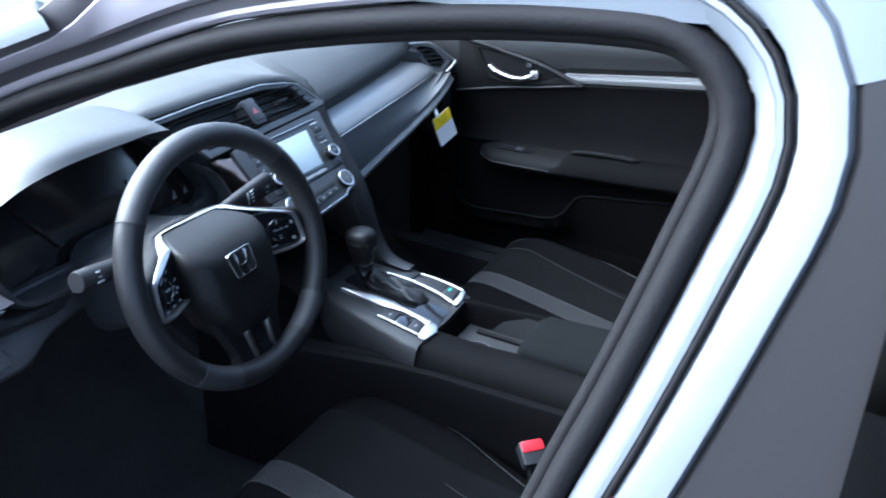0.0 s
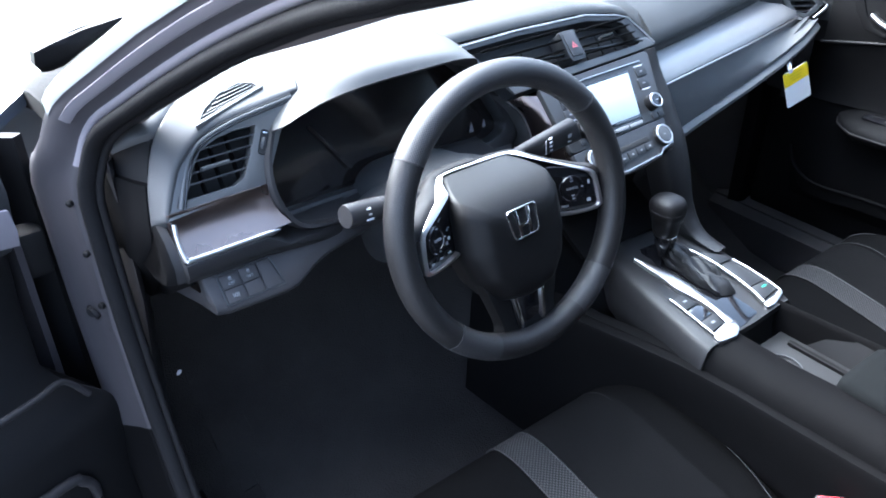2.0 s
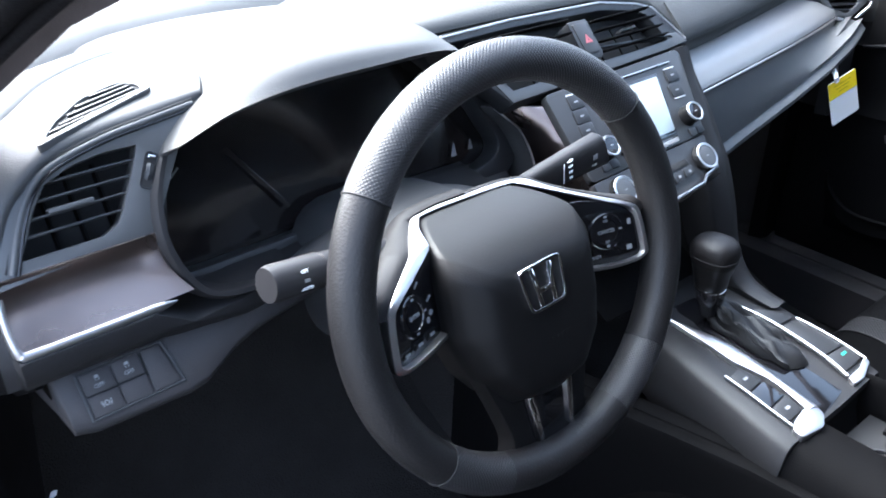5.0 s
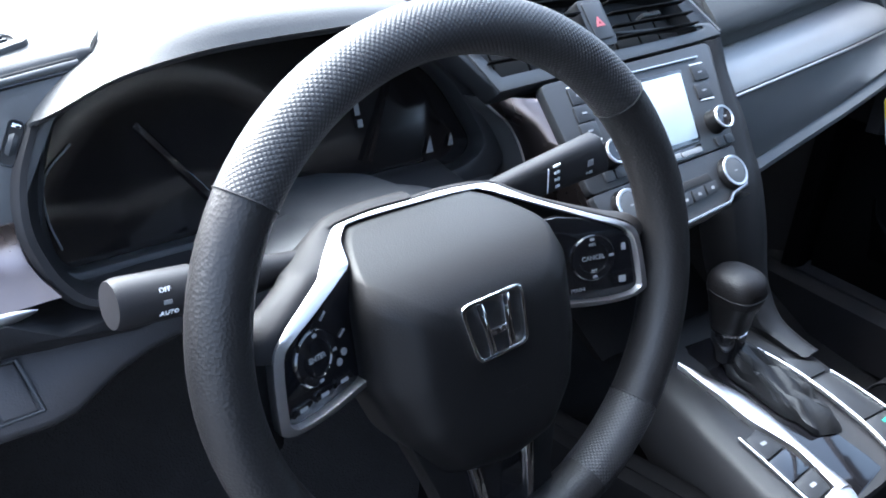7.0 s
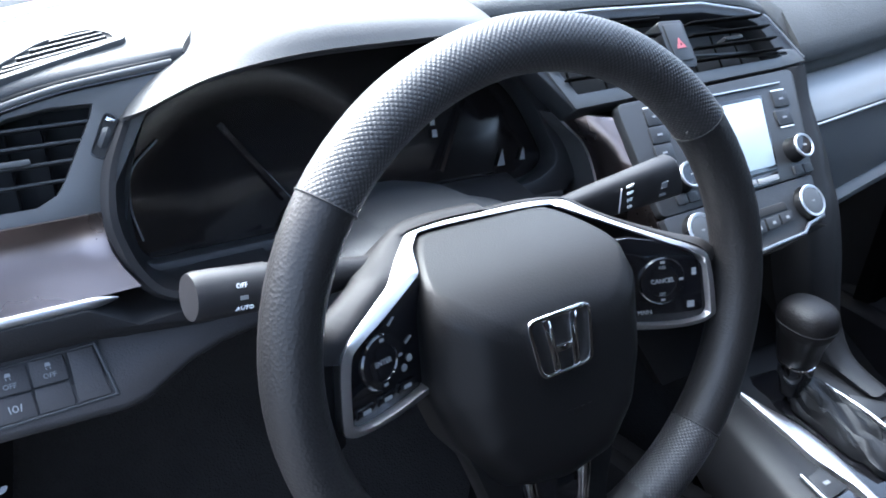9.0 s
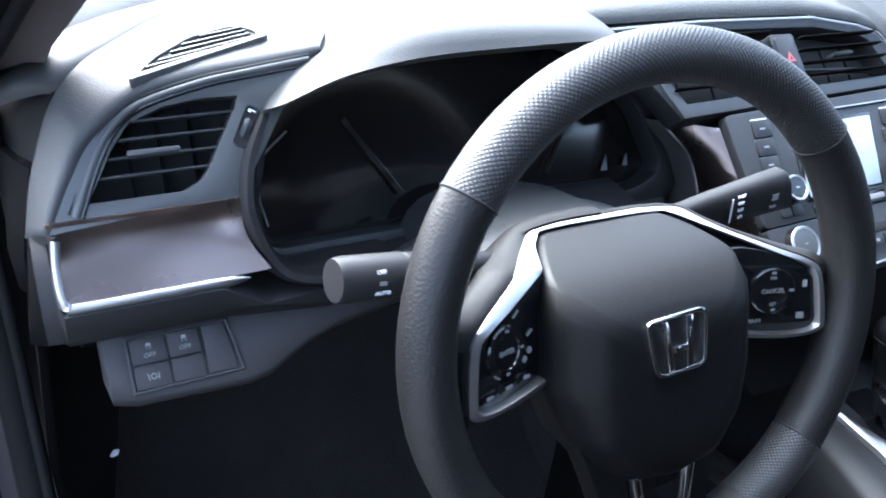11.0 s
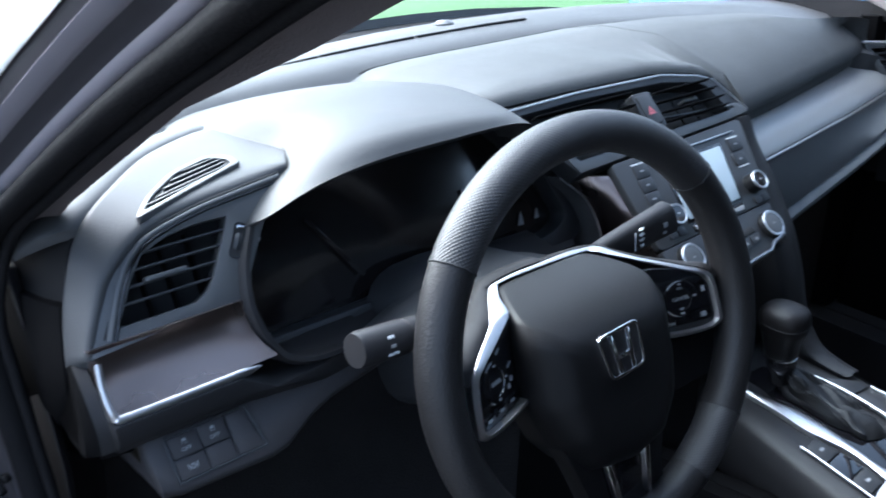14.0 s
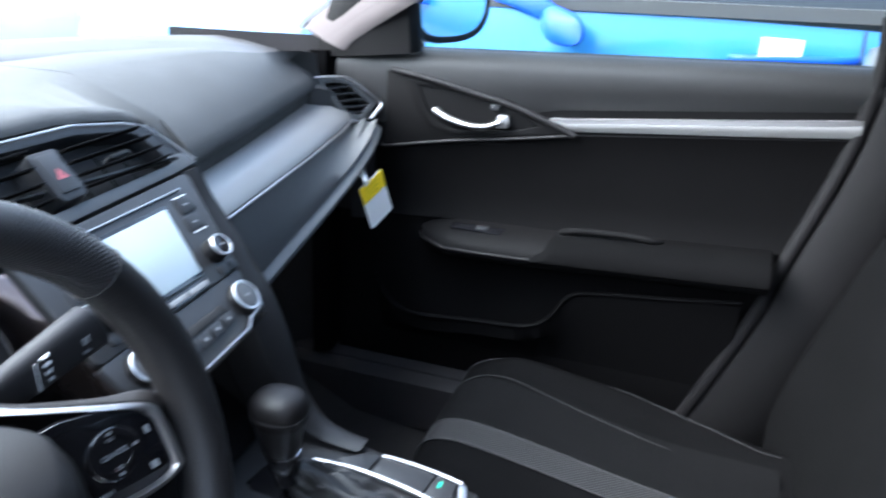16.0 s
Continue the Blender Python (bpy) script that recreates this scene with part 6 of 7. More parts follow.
buckle(0.160, -0.385, 0.42)

# ---- car body: floor, door opening, pillars, roof, screens ----
car = thing("car", "silver saloon car with its driver's door open, black interior", "car")
AP = [(0.10, 0.262), (0.20, 0.345), (0.262, 0.48), (0.300, 0.61), (0.318, 0.72), (0.322, 0.83), (0.298, 0.893), (0.205, 0.955), (0.10, 1.017), (0.005, 1.066), (-0.09, 1.106), (-0.205, 1.145), (-0.33, 1.179),
      (-0.47, 1.204), (-0.58, 1.2135), (-0.622, 1.208), (-0.642, 1.180), (-0.630, 1.12), (-0.607, 1.035), (-0.583, 0.956), (-0.55, 0.82), (-0.52, 0.62), (-0.50, 0.42), (-0.46, 0.30), (-0.38, 0.255), (-0.2, 0.245)]


def ap_x(z):
    return -0.74 + 0.28 * max(z - 0.9, -0.08)


def ease(v):
    v = min(1.0, max(0.0, v))
    return v * v * (3 - 2 * v)


def lean(p):
    """The front pillar leans further in than the rest of the opening."""
    return 0.17 * max(0.0, min(p.z, 1.07) - 0.915) * ease((p.y + 0.33) / 0.33)


ap = curve([(0, y, z) for y, z in AP], 4)
ap = [Vector((ap_x(p.z) + lean(p), p.y, p.z)) for p in ap]
outw = []
for i, p in enumerate(ap):
    a, b = ap[max(i - 1, 0)], ap[min(i + 1, len(ap) - 1)]
    t = Vector((0, b.y - a.y, b.z - a.z)).normalized()
    outw.append(Vector((0, t.z, -t.y)))


def slimness(p):
    return ease((p.z - 0.80) / 0.07) * ease((p.y + 0.36) / 0.2)


def band(i0, i1, offs, slim=None):
    """Rows along the opening: pairs of the distance outwards from the seal and the step out of the car; slim: the same along the front pillar."""
    rows = []
    for i in range(i0, i1):
        p, o = ap[i], outw[i]
        k = slimness(p) if slim else 0.0
        rows.append([])
        for (d0, s0), (d1, s1) in zip(offs, slim or offs):
            d, st_out = d0 + (d1 - d0) * k, s0 + (s1 - s0) * k
            rows[-1].append(p + o * d + Vector((-st_out + 0.28 * o.z * d * (p.z > 0.85), 0, 0)))
    return rows


N = len(ap)
iB = min(range(N), key=lambda i: (ap[i] - Vector((ap_x(1.2), -0.50, 1.205))).length)
seal = [p + o * (0.011 - 0.0085 * slimness(p)) + Vector((0.004, 0, 0)) for p, o in zip(ap, outw)]
part("door_seal", sweep(seal, ring(0.0085, 12, 0.012), up=(1, 0, 0)), RUBBER, car, "dark rubber door seal", smooth=60)
part("seal_lip", sweep([p - o * 0.005 * slimness(p) + Vector((0.016, 0, 0)) for p, o in zip(ap, outw)], ring(0.005, 8), up=(1, 0, 0)), RUBBER, car, smooth=60)
jamb = [(0.020, 0.000), (0.024, 0.008), (0.030, 0.011), (0.046, 0.016), (0.060, 0.022), (0.078, 0.030), (0.090, 0.036), (0.102, 0.039), (0.114, 0.036), (0.15, 0.030)]
jamb_slim = [(0.0105, -0.002), (0.0125, 0.001), (0.0160, 0.0050), (0.0190, 0.0065), (0.0240, 0.0145), (0.0280, 0.0220), (0.0360, 0.0310), (0.0470, 0.0385), (0.0560, 0.0410), (0.0600, 0.0300)]
iJ = next(i for i in range(N) if ap[i].z > 0.45)
part("jamb_cover", sheet(band(0, iJ + 1, jamb), (0.02, 0, 0)), PLASTIC_C, car, "black cover low on the door jamb", smooth=40)
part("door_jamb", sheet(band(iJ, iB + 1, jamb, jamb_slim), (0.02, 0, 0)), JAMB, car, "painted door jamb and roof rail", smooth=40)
iP = next(i for i in range(N) if ap[i].z > 0.885)
# strip and lip get their skylight from the paler colour
part("jamb_band", sheet(band(iP, iB + 1, [(0.036, 0.0140), (0.040, 0.0200), (0.084, 0.0370), (0.088, 0.0370)], [(0.0275, 0.0215), (0.0285, 0.0250), (0.0355, 0.0330), (0.0370, 0.0320)]), (0.006, 0, 0)), JAMB_SKYLIT, car, "jamb strip coloured pale for skylight", smooth=40)
part("jamb_lip", sheet(band(iP - 3, iB + 1, [(0.0205, 0.002), (0.0215, 0.0075), (0.0245, 0.0105), (0.0275, 0.0110)], [(0.0110, 0.0005), (0.0125, 0.0040), (0.0155, 0.0075), (0.0190, 0.0090)]), (0.004, 0, 0)), JAMB_SKYLIT, car, "folded jamb lip coloured pale for skylight", smooth=40)
part("fender_edge", sheet([[(-0.802, 0.455, z), (-0.826, 0.475, z), (-0.846, 0.52, z), (-0.850, 0.56, z)] for z in (0.20, 0.45, 0.70, 0.80, 0.858)], (0.012, 0.01, 0)), PILLARBLACK, car, "black wing edge seal", smooth=50)
# dark shape added at the windscreen's lower corner, taken for a door mirror
part("screen_corner_shape", sheet([[(-0.700, 0.60, 0.9195), (-0.655, 0.595, 0.932), (-0.60, 0.585, 0.942)], [(-0.726, 0.60, 0.912), (-0.665, 0.595, 0.918), (-0.602, 0.588, 0.937)], [(-0.728, 0.605, 0.894), (-0.675, 0.60, 0.900), (-0.608, 0.59, 0.931)], [(-0.720, 0.61, 0.880), (-0.685, 0.605, 0.888), (-0.615, 0.595, 0.926)], [(-0.708, 0.615, 0.877), (-0.690, 0.61, 0.882), (-0.625, 0.60, 0.921)]], (0.0, 0.03, -0.004)), PILLARBLACK, car, "dark rounded shape at the windscreen's lower corner", smooth=50)
bp = [(0.021, 0.000), (0.0225, 0.006), (0.025, 0.008), (0.031, 0.010), (0.033, 0.014), (0.036, 0.014)]
part("b_pillar", sheet(band(iB, N, bp), (0.03, 0, 0)), PAINT, car, "silver painted middle pillar", smooth=40)
part("gap_seal", sweep([p + o * 0.0385 + Vector((-0.013 + 0.28 * o.z * 0.0385 * (p.z > 0.85), 0, 0)) for p, o in zip(ap[iB:], outw[iB:])], ring(0.0018, 8), up=(1, 0, 0)), RUBBER, car, "dark gap seal", smooth=60)
part("rear_door_edge", sheet(band(iB, N - 6, [(0.041, 0.008), (0.043, 0.016), (0.050, 0.019), (0.064, 0.020), (0.067, 0.014)]), (0.02, 0, 0)), PAINT, car, "silver rear door frame edge", smooth=40)
part("frame_corner", sheet(band(iB, iB + 11, [(0.064, 0.013), (0.068, 0.018), (0.095, 0.016), (0.15, 0.004)]), (0.01, 0, 0)), PAINT, car, "silver rear door frame corner", smooth=40)
part("window_trim", sheet(band(iB + 10, N - 14, [(0.066, 0.012), (0.070, 0.0175), (0.20, 0.016), (0.36, 0.010)]), (0.015, 0, 0)), SPOKE, car, "black rear window pillar trim", smooth=40)

# rear quarter, closed
part("rear_side", box(-0.79, -1.35, 0.55, 0.06, 1.30, 0.80, 0.02), PAINT, car, "silver rear door skin")
part("rear_window_pane", sheet([[(-0.765 + 0.30 * (z - 0.92), y, z) for y in (-0.74, -1.2, -1.72 + 1.1 * (z - 0.92))] for z in (0.92, 1.05, 1.19)], (0.006, 0, 0)), REAR_DIM, car, "rear side window darkened to block light", smooth=60)

# floor, firewall, tunnel, rear bench wall
fl = []
for y, z in ((-1.75, 0.20), (-0.75, 0.18), (-0.2, 0.165), (0.10, 0.165), (0.28, 0.19), (0.42, 0.26), (0.58, 0.42), (0.66, 0.58), (0.70, 0.78), (0.72, 0.82)):
    h = 0.14 if y < 0.5 else 0.03
    e = 0.74 if y < 0.5 else 0.66
    fl.append([(-e, y, z + 0.03), (-e + 0.04, y, z), (-0.4, y, z), (-0.15, y, z + 0.01), (-0.12, y, z + h), (0.12, y, z + h), (0.15, y, z + 0.01), (0.4, y, z), (e - 0.04, y, z), (e, y, z + 0.03)])
part("floor_carpet", sheet(fl, (0, 0, -0.04)), CARPET, car, "black floor carpet and bulkhead", smooth=50)
part("sill", sheet([[(-0.70, y, 0.20), (-0.725, y, 0.255), (-0.755, y, 0.262), (-0.772, y, 0.256)] for y in (0.42, 0.10, -0.2, -0.5)], (0.02, 0, -0.02)), PLASTIC_C, car, "black sill scuff plate", smooth=50)
part("rocker", sheet([[(-0.772, y, 0.252), (-0.795, y, 0.243), (-0.83, y, 0.20), (-0.84, y, 0.10)] for y in (0.42, 0.10, -0.2, -0.5)], (0.02, 0, -0.02)), PAINT, car, "silver rocker panel", smooth=50)
kick = [[(-0.742 + 0.01 * (z > 0.6), 0.305 - 0.12 * max(0, 0.6 - z), z), (-0.735, 0.40, z), (-0.705, 0.46, z), (-0.66, 0.60, z)] for z in (0.24, 0.40, 0.55, 0.66, 0.78, 0.86)]
part("kick_panel", sheet(kick, (0.008, 0.01, 0)), KICK, car, "black footwell side panel", smooth=50)
kr = [[(0.742, 0.24, z), (0.735, 0.34, z), (0.70, 0.46, z), (0.66, 0.62, z)] for z in (0.20, 0.40, 0.60, 0.80, 0.90)]
part("kick_panel", sheet(kr, (-0.008, 0.01, 0)), KICK, car, "black footwell side panel", smooth=50)
part("rear_wall", box(0, -1.75, 0.65, 1.5, 0.06, 1.0, 0.02), CLOTH, car, "dark rear seat back")
part("rear_bench", box(0, -1.42, 0.34, 1.36, 0.55, 0.24, 0.05), CLOTH, car, "black rear bench")
part("dead_pedal", sheet([[(-0.660, y, z - 0.03), (-0.652, y, z - 0.004), (-0.640, y, z), (-0.598, y, z), (-0.588, y, z - 0.004), (-0.580, y, z - 0.03)] for y, z in ((0.33, 0.2185), (0.39, 0.2485), (0.45, 0.2935), (0.50, 0.3435))], (0, 0.01, -0.02)), CARPET, car, "black foot rest", smooth=50)
part("floor_mat", sheet([[(-0.62, y, z), (-0.40, y, z), (-0.20, y, z)] for y, z in ((-0.02, 0.1665), (0.10, 0.1665), (0.26, 0.1880), (0.38, 0.2385))], (0, 0, 0.004)), CARPET, car, "black carpet floor mat")

# interior pillar trims, outer pillar skins and windscreen
PILLAR_ROWS = ((0.312, 0.882), (0.297, 0.898), (0.262, 0.921), (0.205, 0.955), (0.10, 1.017), (0.005, 1.066), (-0.09, 1.106), (-0.205, 1.145))
for s in (-1, 1):
    rows, skin = [], []
    for y, z in PILLAR_ROWS:
        x = ap_x(z) + lean(Vector((0, y, z))) + 0.008
        back = 0.035 * ease((0.10 - y) / 0.12)
        r = [(0, 0, 0), (0.018, 0.005, 0.003), (0.034, 0.004 - back * 0.6, 0.003), (0.0445, -0.002 - back, 0.001), (0.0475, 0.008 - back, 0.004), (0.046, 0.03 - back, 0.012), (0.030, 0.075, 0.024)]
        rows.append([((x + a) * -s, y + b, z + c) for a, b, c in r])
        skin.append([((x + a) * -s, y + b, z + c) for a, b, c in ((-0.038, 0.032, 0.044), (-0.036, 0.045, 0.050), (-0.010, 0.078, 0.048), (0.028, 0.092, 0.034))])
    part("pillar_trim", sheet(rows, (0, 0.006, 0.006)), PILLAR, car, "grey front pillar trim", smooth=50)
    part("pillar_skin", sheet(skin, (0, -0.004, -0.008)), PAINT, car, "silver front pillar", smooth=50)
ws = []
for k in range(13):
    x = -0.62 + 1.24 * k / 12
    b = 1 - (abs(x) / 0.72) ** 2.2
    y0, y1 = 0.50 + 0.38 * b, -0.26 + 0.07 * b
    ws.append([(x * 1.06, y0, 0.885), (x * 1.04, y0 + (y1 - y0) * 0.33, 0.885 + 0.125), (x * 1.0, y0 + (y1 - y0) * 0.66, 0.885 + 0.235), (x * 0.93, y1, 1.205)])
g = part("windscreen", sheet(ws, (0, 0.002, 0.004)), GLASS, car, "clear windscreen", smooth=60)
g.visible_shadow = False
cowl = []
for k in range(13):
    x = -0.74 + 1.48 * k / 12
    b = 1 - (abs(x) / 0.80) ** 2.2
    y0 = 0.48 + 0.40 * b
    dz = -0.05 * max(0.0, abs(x) - 0.68) / 0.13
    cowl.append([(x, y0 - 0.02, 0.870 + dz), (x, y0 + 0.02, 0.875 + dz), (x, y0 + 0.10, 0.868 + dz), (x, y0 + 0.16, 0.855 + dz)])
part("cowl", sheet(cowl, (0, 0, -0.03)), PLASTIC_C, car, "black cowl panel", smooth=50)
bon = []
for k in range(13):
    x = -0.84 + 1.68 * k / 12
    b = 1 - (abs(x) / 0.9) ** 2.4
    bon.append([(x, 0.52 + 0.46 * b, 0.80 + 0.085 * b), (x, 1.1 + 0.1 * b, 0.74 + 0.10 * b), (x, 1.5 + 0.1 * b, 0.66 + 0.12 * b), (x, 1.75 + 0.15 * b, 0.54 + 0.12 * b), (x, 1.80 + 0.15 * b, 0.2)])
part("bonnet", sheet(bon, (0, 0, -0.02)), PAINT, car, "silver bonnet", smooth=50)
for s in (-1, 1):
    part("fender", sheet([[(s * 0.84, y, z0), (s * 0.885, y, z0 - 0.08), (s * 0.89, y, 0.45), (s * 0.87, y, 0.15)] for y, z0 in ((0.52, 0.80), (0.9, 0.76), (1.3, 0.70), (1.7, 0.58))], (-s * 0.02, 0, 0)), PAINT, car, "silver front wing", smooth=50)
    w = pose(s * 0.80, 1.15, 0.20, 0, 90 * s, 0)
    ty = part("wheel", lathe([(0.20, -0.09), (0.30, -0.095), (0.318, -0.07), (0.318, 0.07), (0.30, 0.095), (0.20, 0.09)], w, 36), TYRE, car, "black tyre")
    part("rim", lathe([(0.205, 0.06), (0.20, 0.085), (0.16, 0.07), (0.05, 0.075), (0.002, 0.078)], w, 20), ALLOY, ty, "alloy rim")
    w2 = pose(s * 0.80, -1.55, 0.20, 0, 90 * s, 0)
    part("wheel", lathe([(0.20, -0.09), (0.30, -0.095), (0.318, -0.07), (0.318, 0.07), (0.30, 0.095), (0.20, 0.09)], w2, 36), TYRE, car, "black tyre")
roof = []
for y, z, h in ((-0.24, 1.200, 1.222), (-0.40, 1.222, 1.252), (-0.70, 1.232, 1.268), (-1.1, 1.215, 1.255), (-1.5, 1.15, 1.185)):
    roof.append([(-0.655, y, z), (-0.61, y, z + 0.015), (-0.4, y, h), (0, y, h + 0.012), (0.4, y, h), (0.61, y, z + 0.015), (0.655, y, z)])
part("roof", sheet(roof, (0, 0, 0.012)), PAINT, car, "silver roof", smooth=50)
part("headliner", sheet([[(p[0] * 0.93, p[1], p[2] - 0.012) for p in r] for r in roof], (0, 0, -0.008)), HEADLINER, car, "pale grey headliner", smooth=50)
rw = [[(x, -1.5, 1.17), (x, -2.05, 0.92)] for x in (-0.6, 0, 0.6)]
part("rear_screen", sheet(rw, (0, 0.002, 0.004)), REAR_DIM, car, "rear screen darkened to block light")
part("parcel_shelf", box(0, -1.95, 0.86, 1.4, 0.5, 0.04, 0.01), CLOTH, car, "black parcel shelf")
part("boot_lid", box(0, -2.25, 0.60, 1.6, 0.5, 0.58, 0.06), PAINT, car, "silver boot")

# rear pillars and roof edge close the cabin behind
for s in (-1, 1):
    part("rear_pillar", sheet([[(s * 0.63, -1.36, 1.185), (s * 0.60, -1.52, 1.165)], [(s * 0.70, -1.56, 1.06), (s * 0.64, -1.80, 1.04)], [(s * 0.77, -1.72, 0.92), (s * 0.68, -2.05, 0.90)]], (-s * 0.03, 0, 0.0)), PAINT, car, "silver rear pillar", smooth=50)
    part("roof_rail", sheet([[(s * 0.655, y, z), (s * 0.685, y, z - 0.012), (s * 0.690, y, z - 0.04)] for y, z in ((-0.66 if s > 0 else -0.82, 1.232 if s > 0 else 1.226), (-1.0, 1.220), (-1.36, 1.185))], (-s * 0.03, 0, 0.006)), PAINT, car, "silver roof rail", smooth=50)
    part("rear_wing", sheet([[(s * 0.80, y, 0.90), (s * 0.86, y, 0.70), (s * 0.865, y, 0.45), (s * 0.84, y, 0.15)] for y in (-2.0, -2.2, -2.48)], (-s * 0.03, 0, 0)), PAINT, car, "silver rear wing", smooth=50)

# right hand pillar, seal and rear door, as seen past the passenger seat
rs_path = curve([(0.715, -0.505, 1.0), (0.712, -0.508, 0.92), (0.705, -0.487, 0.79), (0.700, -0.432, 0.612), (0.698, -0.405, 0.52), (0.700, -0.33, 0.33), (0.70, -0.30, 0.27)], 4)
part("door_seal", sweep(rs_path, ring(0.012, 10), up=(1, 0, 0)), RUBBER, car, "dark rubber door seal", smooth=60)
part("pillar_trim", sheet([[Vector(p) + Vector((-0.012, -0.012, 0)), Vector(p) + Vector((-0.028, -0.05, 0)), Vector(p) + Vector((-0.02, -0.14, 0)), Vector(p) + Vector((0.02, -0.2, 0))] for p in rs_path], (0.012, 0.0, 0)), PILLARBLACK, car, "black middle pillar trim", smooth=50)
part("pillar_trim", sheet([[(0.690, -0.52, z), (0.66 - 0.25 * max(0, z - 0.98), -0.58, z), (0.67 - 0.25 * max(0, z - 0.98), -0.70, z)] for z in (0.9, 1.0, 1.1, 1.2)], (0.03, 0, 0)), PILLARBLACK, car, "black middle pillar trim", smooth=50)
part("rear_side", box(0.76, -1.35, 0.55, 0.10, 1.30, 0.76, 0.02), PLASTIC_C, car, "rear door card")
part("rear_side", box(0.80, -0.62, 0.55, 0.10, 0.24, 0.80, 0.02), PAINT, car, "silver pillar skin")
part("sill", sheet([[(0.70, y, 0.20), (0.70, y, 0.295), (0.72, y, 0.31), (0.78, y, 0.30), (0.84, y, 0.2)] for y in (0.42, 0.10, -0.2, -0.6)], (-0.02, 0, -0.02)), KICK, car, "black sill scuff plate", smooth=50)
part("roof_rail", sheet([[(0.655, y, z), (0.69, y, z - 0.01), (0.71, y, z - 0.03)] for y, z in ((-0.09, 1.116), (-0.33, 1.19), (-0.6, 1.225), (-1.2, 1.21))], (-0.03, 0, 0.01)), PAINT, car, "silver roof rail", smooth=50)


# ---- passenger door, shut ----
def passenger_door():
    d = thing("passenger_door", "closed front passenger door with black trim panel and silver strip", "car door")
    X = 0.70

    def z_sill(y):
        return 0.8905 - 0.050 * (y - 0.1256)

    def z_line(y):
        return table(y, [-0.55, -0.484, -0.06, 0.066, 0.228, 0.32], [0.832, 0.825, 0.780, 0.752, 0.727, 0.715])

    def z_arm(y):
        return table(y, [-0.52, -0.41, -0.05, 0.136, 0.2], [0.612, 0.604, 0.584, 0.578, 0.572])

    ys = [0.33, 0.26, 0.2, 0.13, 0.06, 0.0, -0.06, -0.12, -0.2, -0.3, -0.4, -0.47, -0.515]
    up = [[(X + 0.04, y, z_sill(y) + 0.004), (X + 0.022, y, z_sill(y) + 0.004), (X + 0.008, y, z_sill(y) - 0.004), (X + 0.0, y, z_sill(y) - 0.022), (X + 0.002, y, (z_sill(y) + z_line(y)) / 2 + 0.01), (X + 0.012, y, z_line(y) + 0.040)] for y in ys]
    part("upper_panel", sheet(up, (0.03, 0, 0)), DOORTOP, d, "dark grey upper door panel", smooth=50)
    md = [[(X + 0.012, y, z_line(y) + 0.040), (X + 0.010, y, z_line(y) + 0.012), (X - 0.002, y, z_line(y) + 0.001), (X + 0.001, y, z_line(y) - 0.006), (X + 0.012, y, z_line(y) - 0.05), (X + 0.016, y, z_arm(y) + 0.08), (X + 0.014, y, z_arm(y) + 0.045), (X + 0.008, y, z_arm(y) + 0.030)] for y in ys]
    part("middle_panel", sheet(md, (0.03, 0, 0)), PLASTIC_C, d, "black padded middle panel", smooth=50)
    ya = [0.165, 0.15, 0.13, 0.10, 0.05, 0.0, -0.06, -0.15, -0.25, -0.35, -0.415]
    arm = []
    for y in ya:
        f = min(1, max(0.0, (0.166 - y) / 0.07)) ** 0.5
        z = z_arm(y)
        z0 = z + 0.012
        arm.append([(X + 0.016, y, z0 + 0.020 * f), (X + 0.012 - 0.040 * f, y, z0 + 0.018 * f), (X + 0.012 - 0.072 * f, y, z0 + 0.008 * f), (X + 0.012 - 0.083 * f, y, z0 - 0.006 * f), (X + 0.012 - 0.081 * f, y, z0 - 0.016 * f), (X + 0.012 - 0.064 * f, y, z0 - 0.028 * f), (X + 0.012, y, z0 - 0.034 * f)])
    part("armrest", sheet(arm, (0.012, 0, 0)), DOORBLACK, d, "black door armrest", smooth=50)
    part("armrest_edge", sweep([(X + 0.012 - 0.083 * min(1, max(0.0, (0.166 - y) / 0.07)) ** 0.5, y, z_arm(y) + 0.004) for y in ya], ring(0.0022, 8)), SPOKE, d, "satin black armrest edge", smooth=60)
    def pad_h(y):
        return table(y, [-0.52, -0.25, -0.11, -0.085, -0.065, -0.05], [0.0, 0.0, 0.0, -0.004, -0.014, -0.020])
    pad = [[(X + 0.004, y, z_arm(y) + 0.036 + pad_h(y)), (X - 0.030, y, z_arm(y) + 0.036 + pad_h(y)), (X - 0.060, y, z_arm(y) + 0.027 + pad_h(y)), (X - 0.074, y, z_arm(y) + 0.009 + pad_h(y) * 0.4), (X - 0.074, y, z_arm(y) + 0.001)] for y in (-0.05, -0.065, -0.085, -0.11, -0.2, -0.3, -0.38, -0.405, -0.414)]
    part("armrest_pad", sheet(pad, (-0.004, 0, 0.003)), CLOTH, d, "black cloth armrest pad", smooth=50)
    cupz = [(y, z_arm(y) + 0.0395 + h) for y, h in ((-0.088, 0.0), (-0.105, 0.007), (-0.14, 0.009), (-0.20, 0.008), (-0.235, 0.004), (-0.25, 0.0))]
    part("pull_lip", sweep(curve([(X - 0.030 + 0.010 * (k in (0, 5)), y, z) for k, (y, z) in enumerate(cupz)], 4), ring(0.0045, 8, 0.0055)), DOORBLACK, d, "raised lip of the pull cup", smooth=60)
    part("pull_cup", sheet([[(X - 0.026, y, z - 0.003), (X - 0.004, y, z - 0.004)] for y, z in cupz], (0, 0, -0.006)), DARK, d, "dark pull cup")
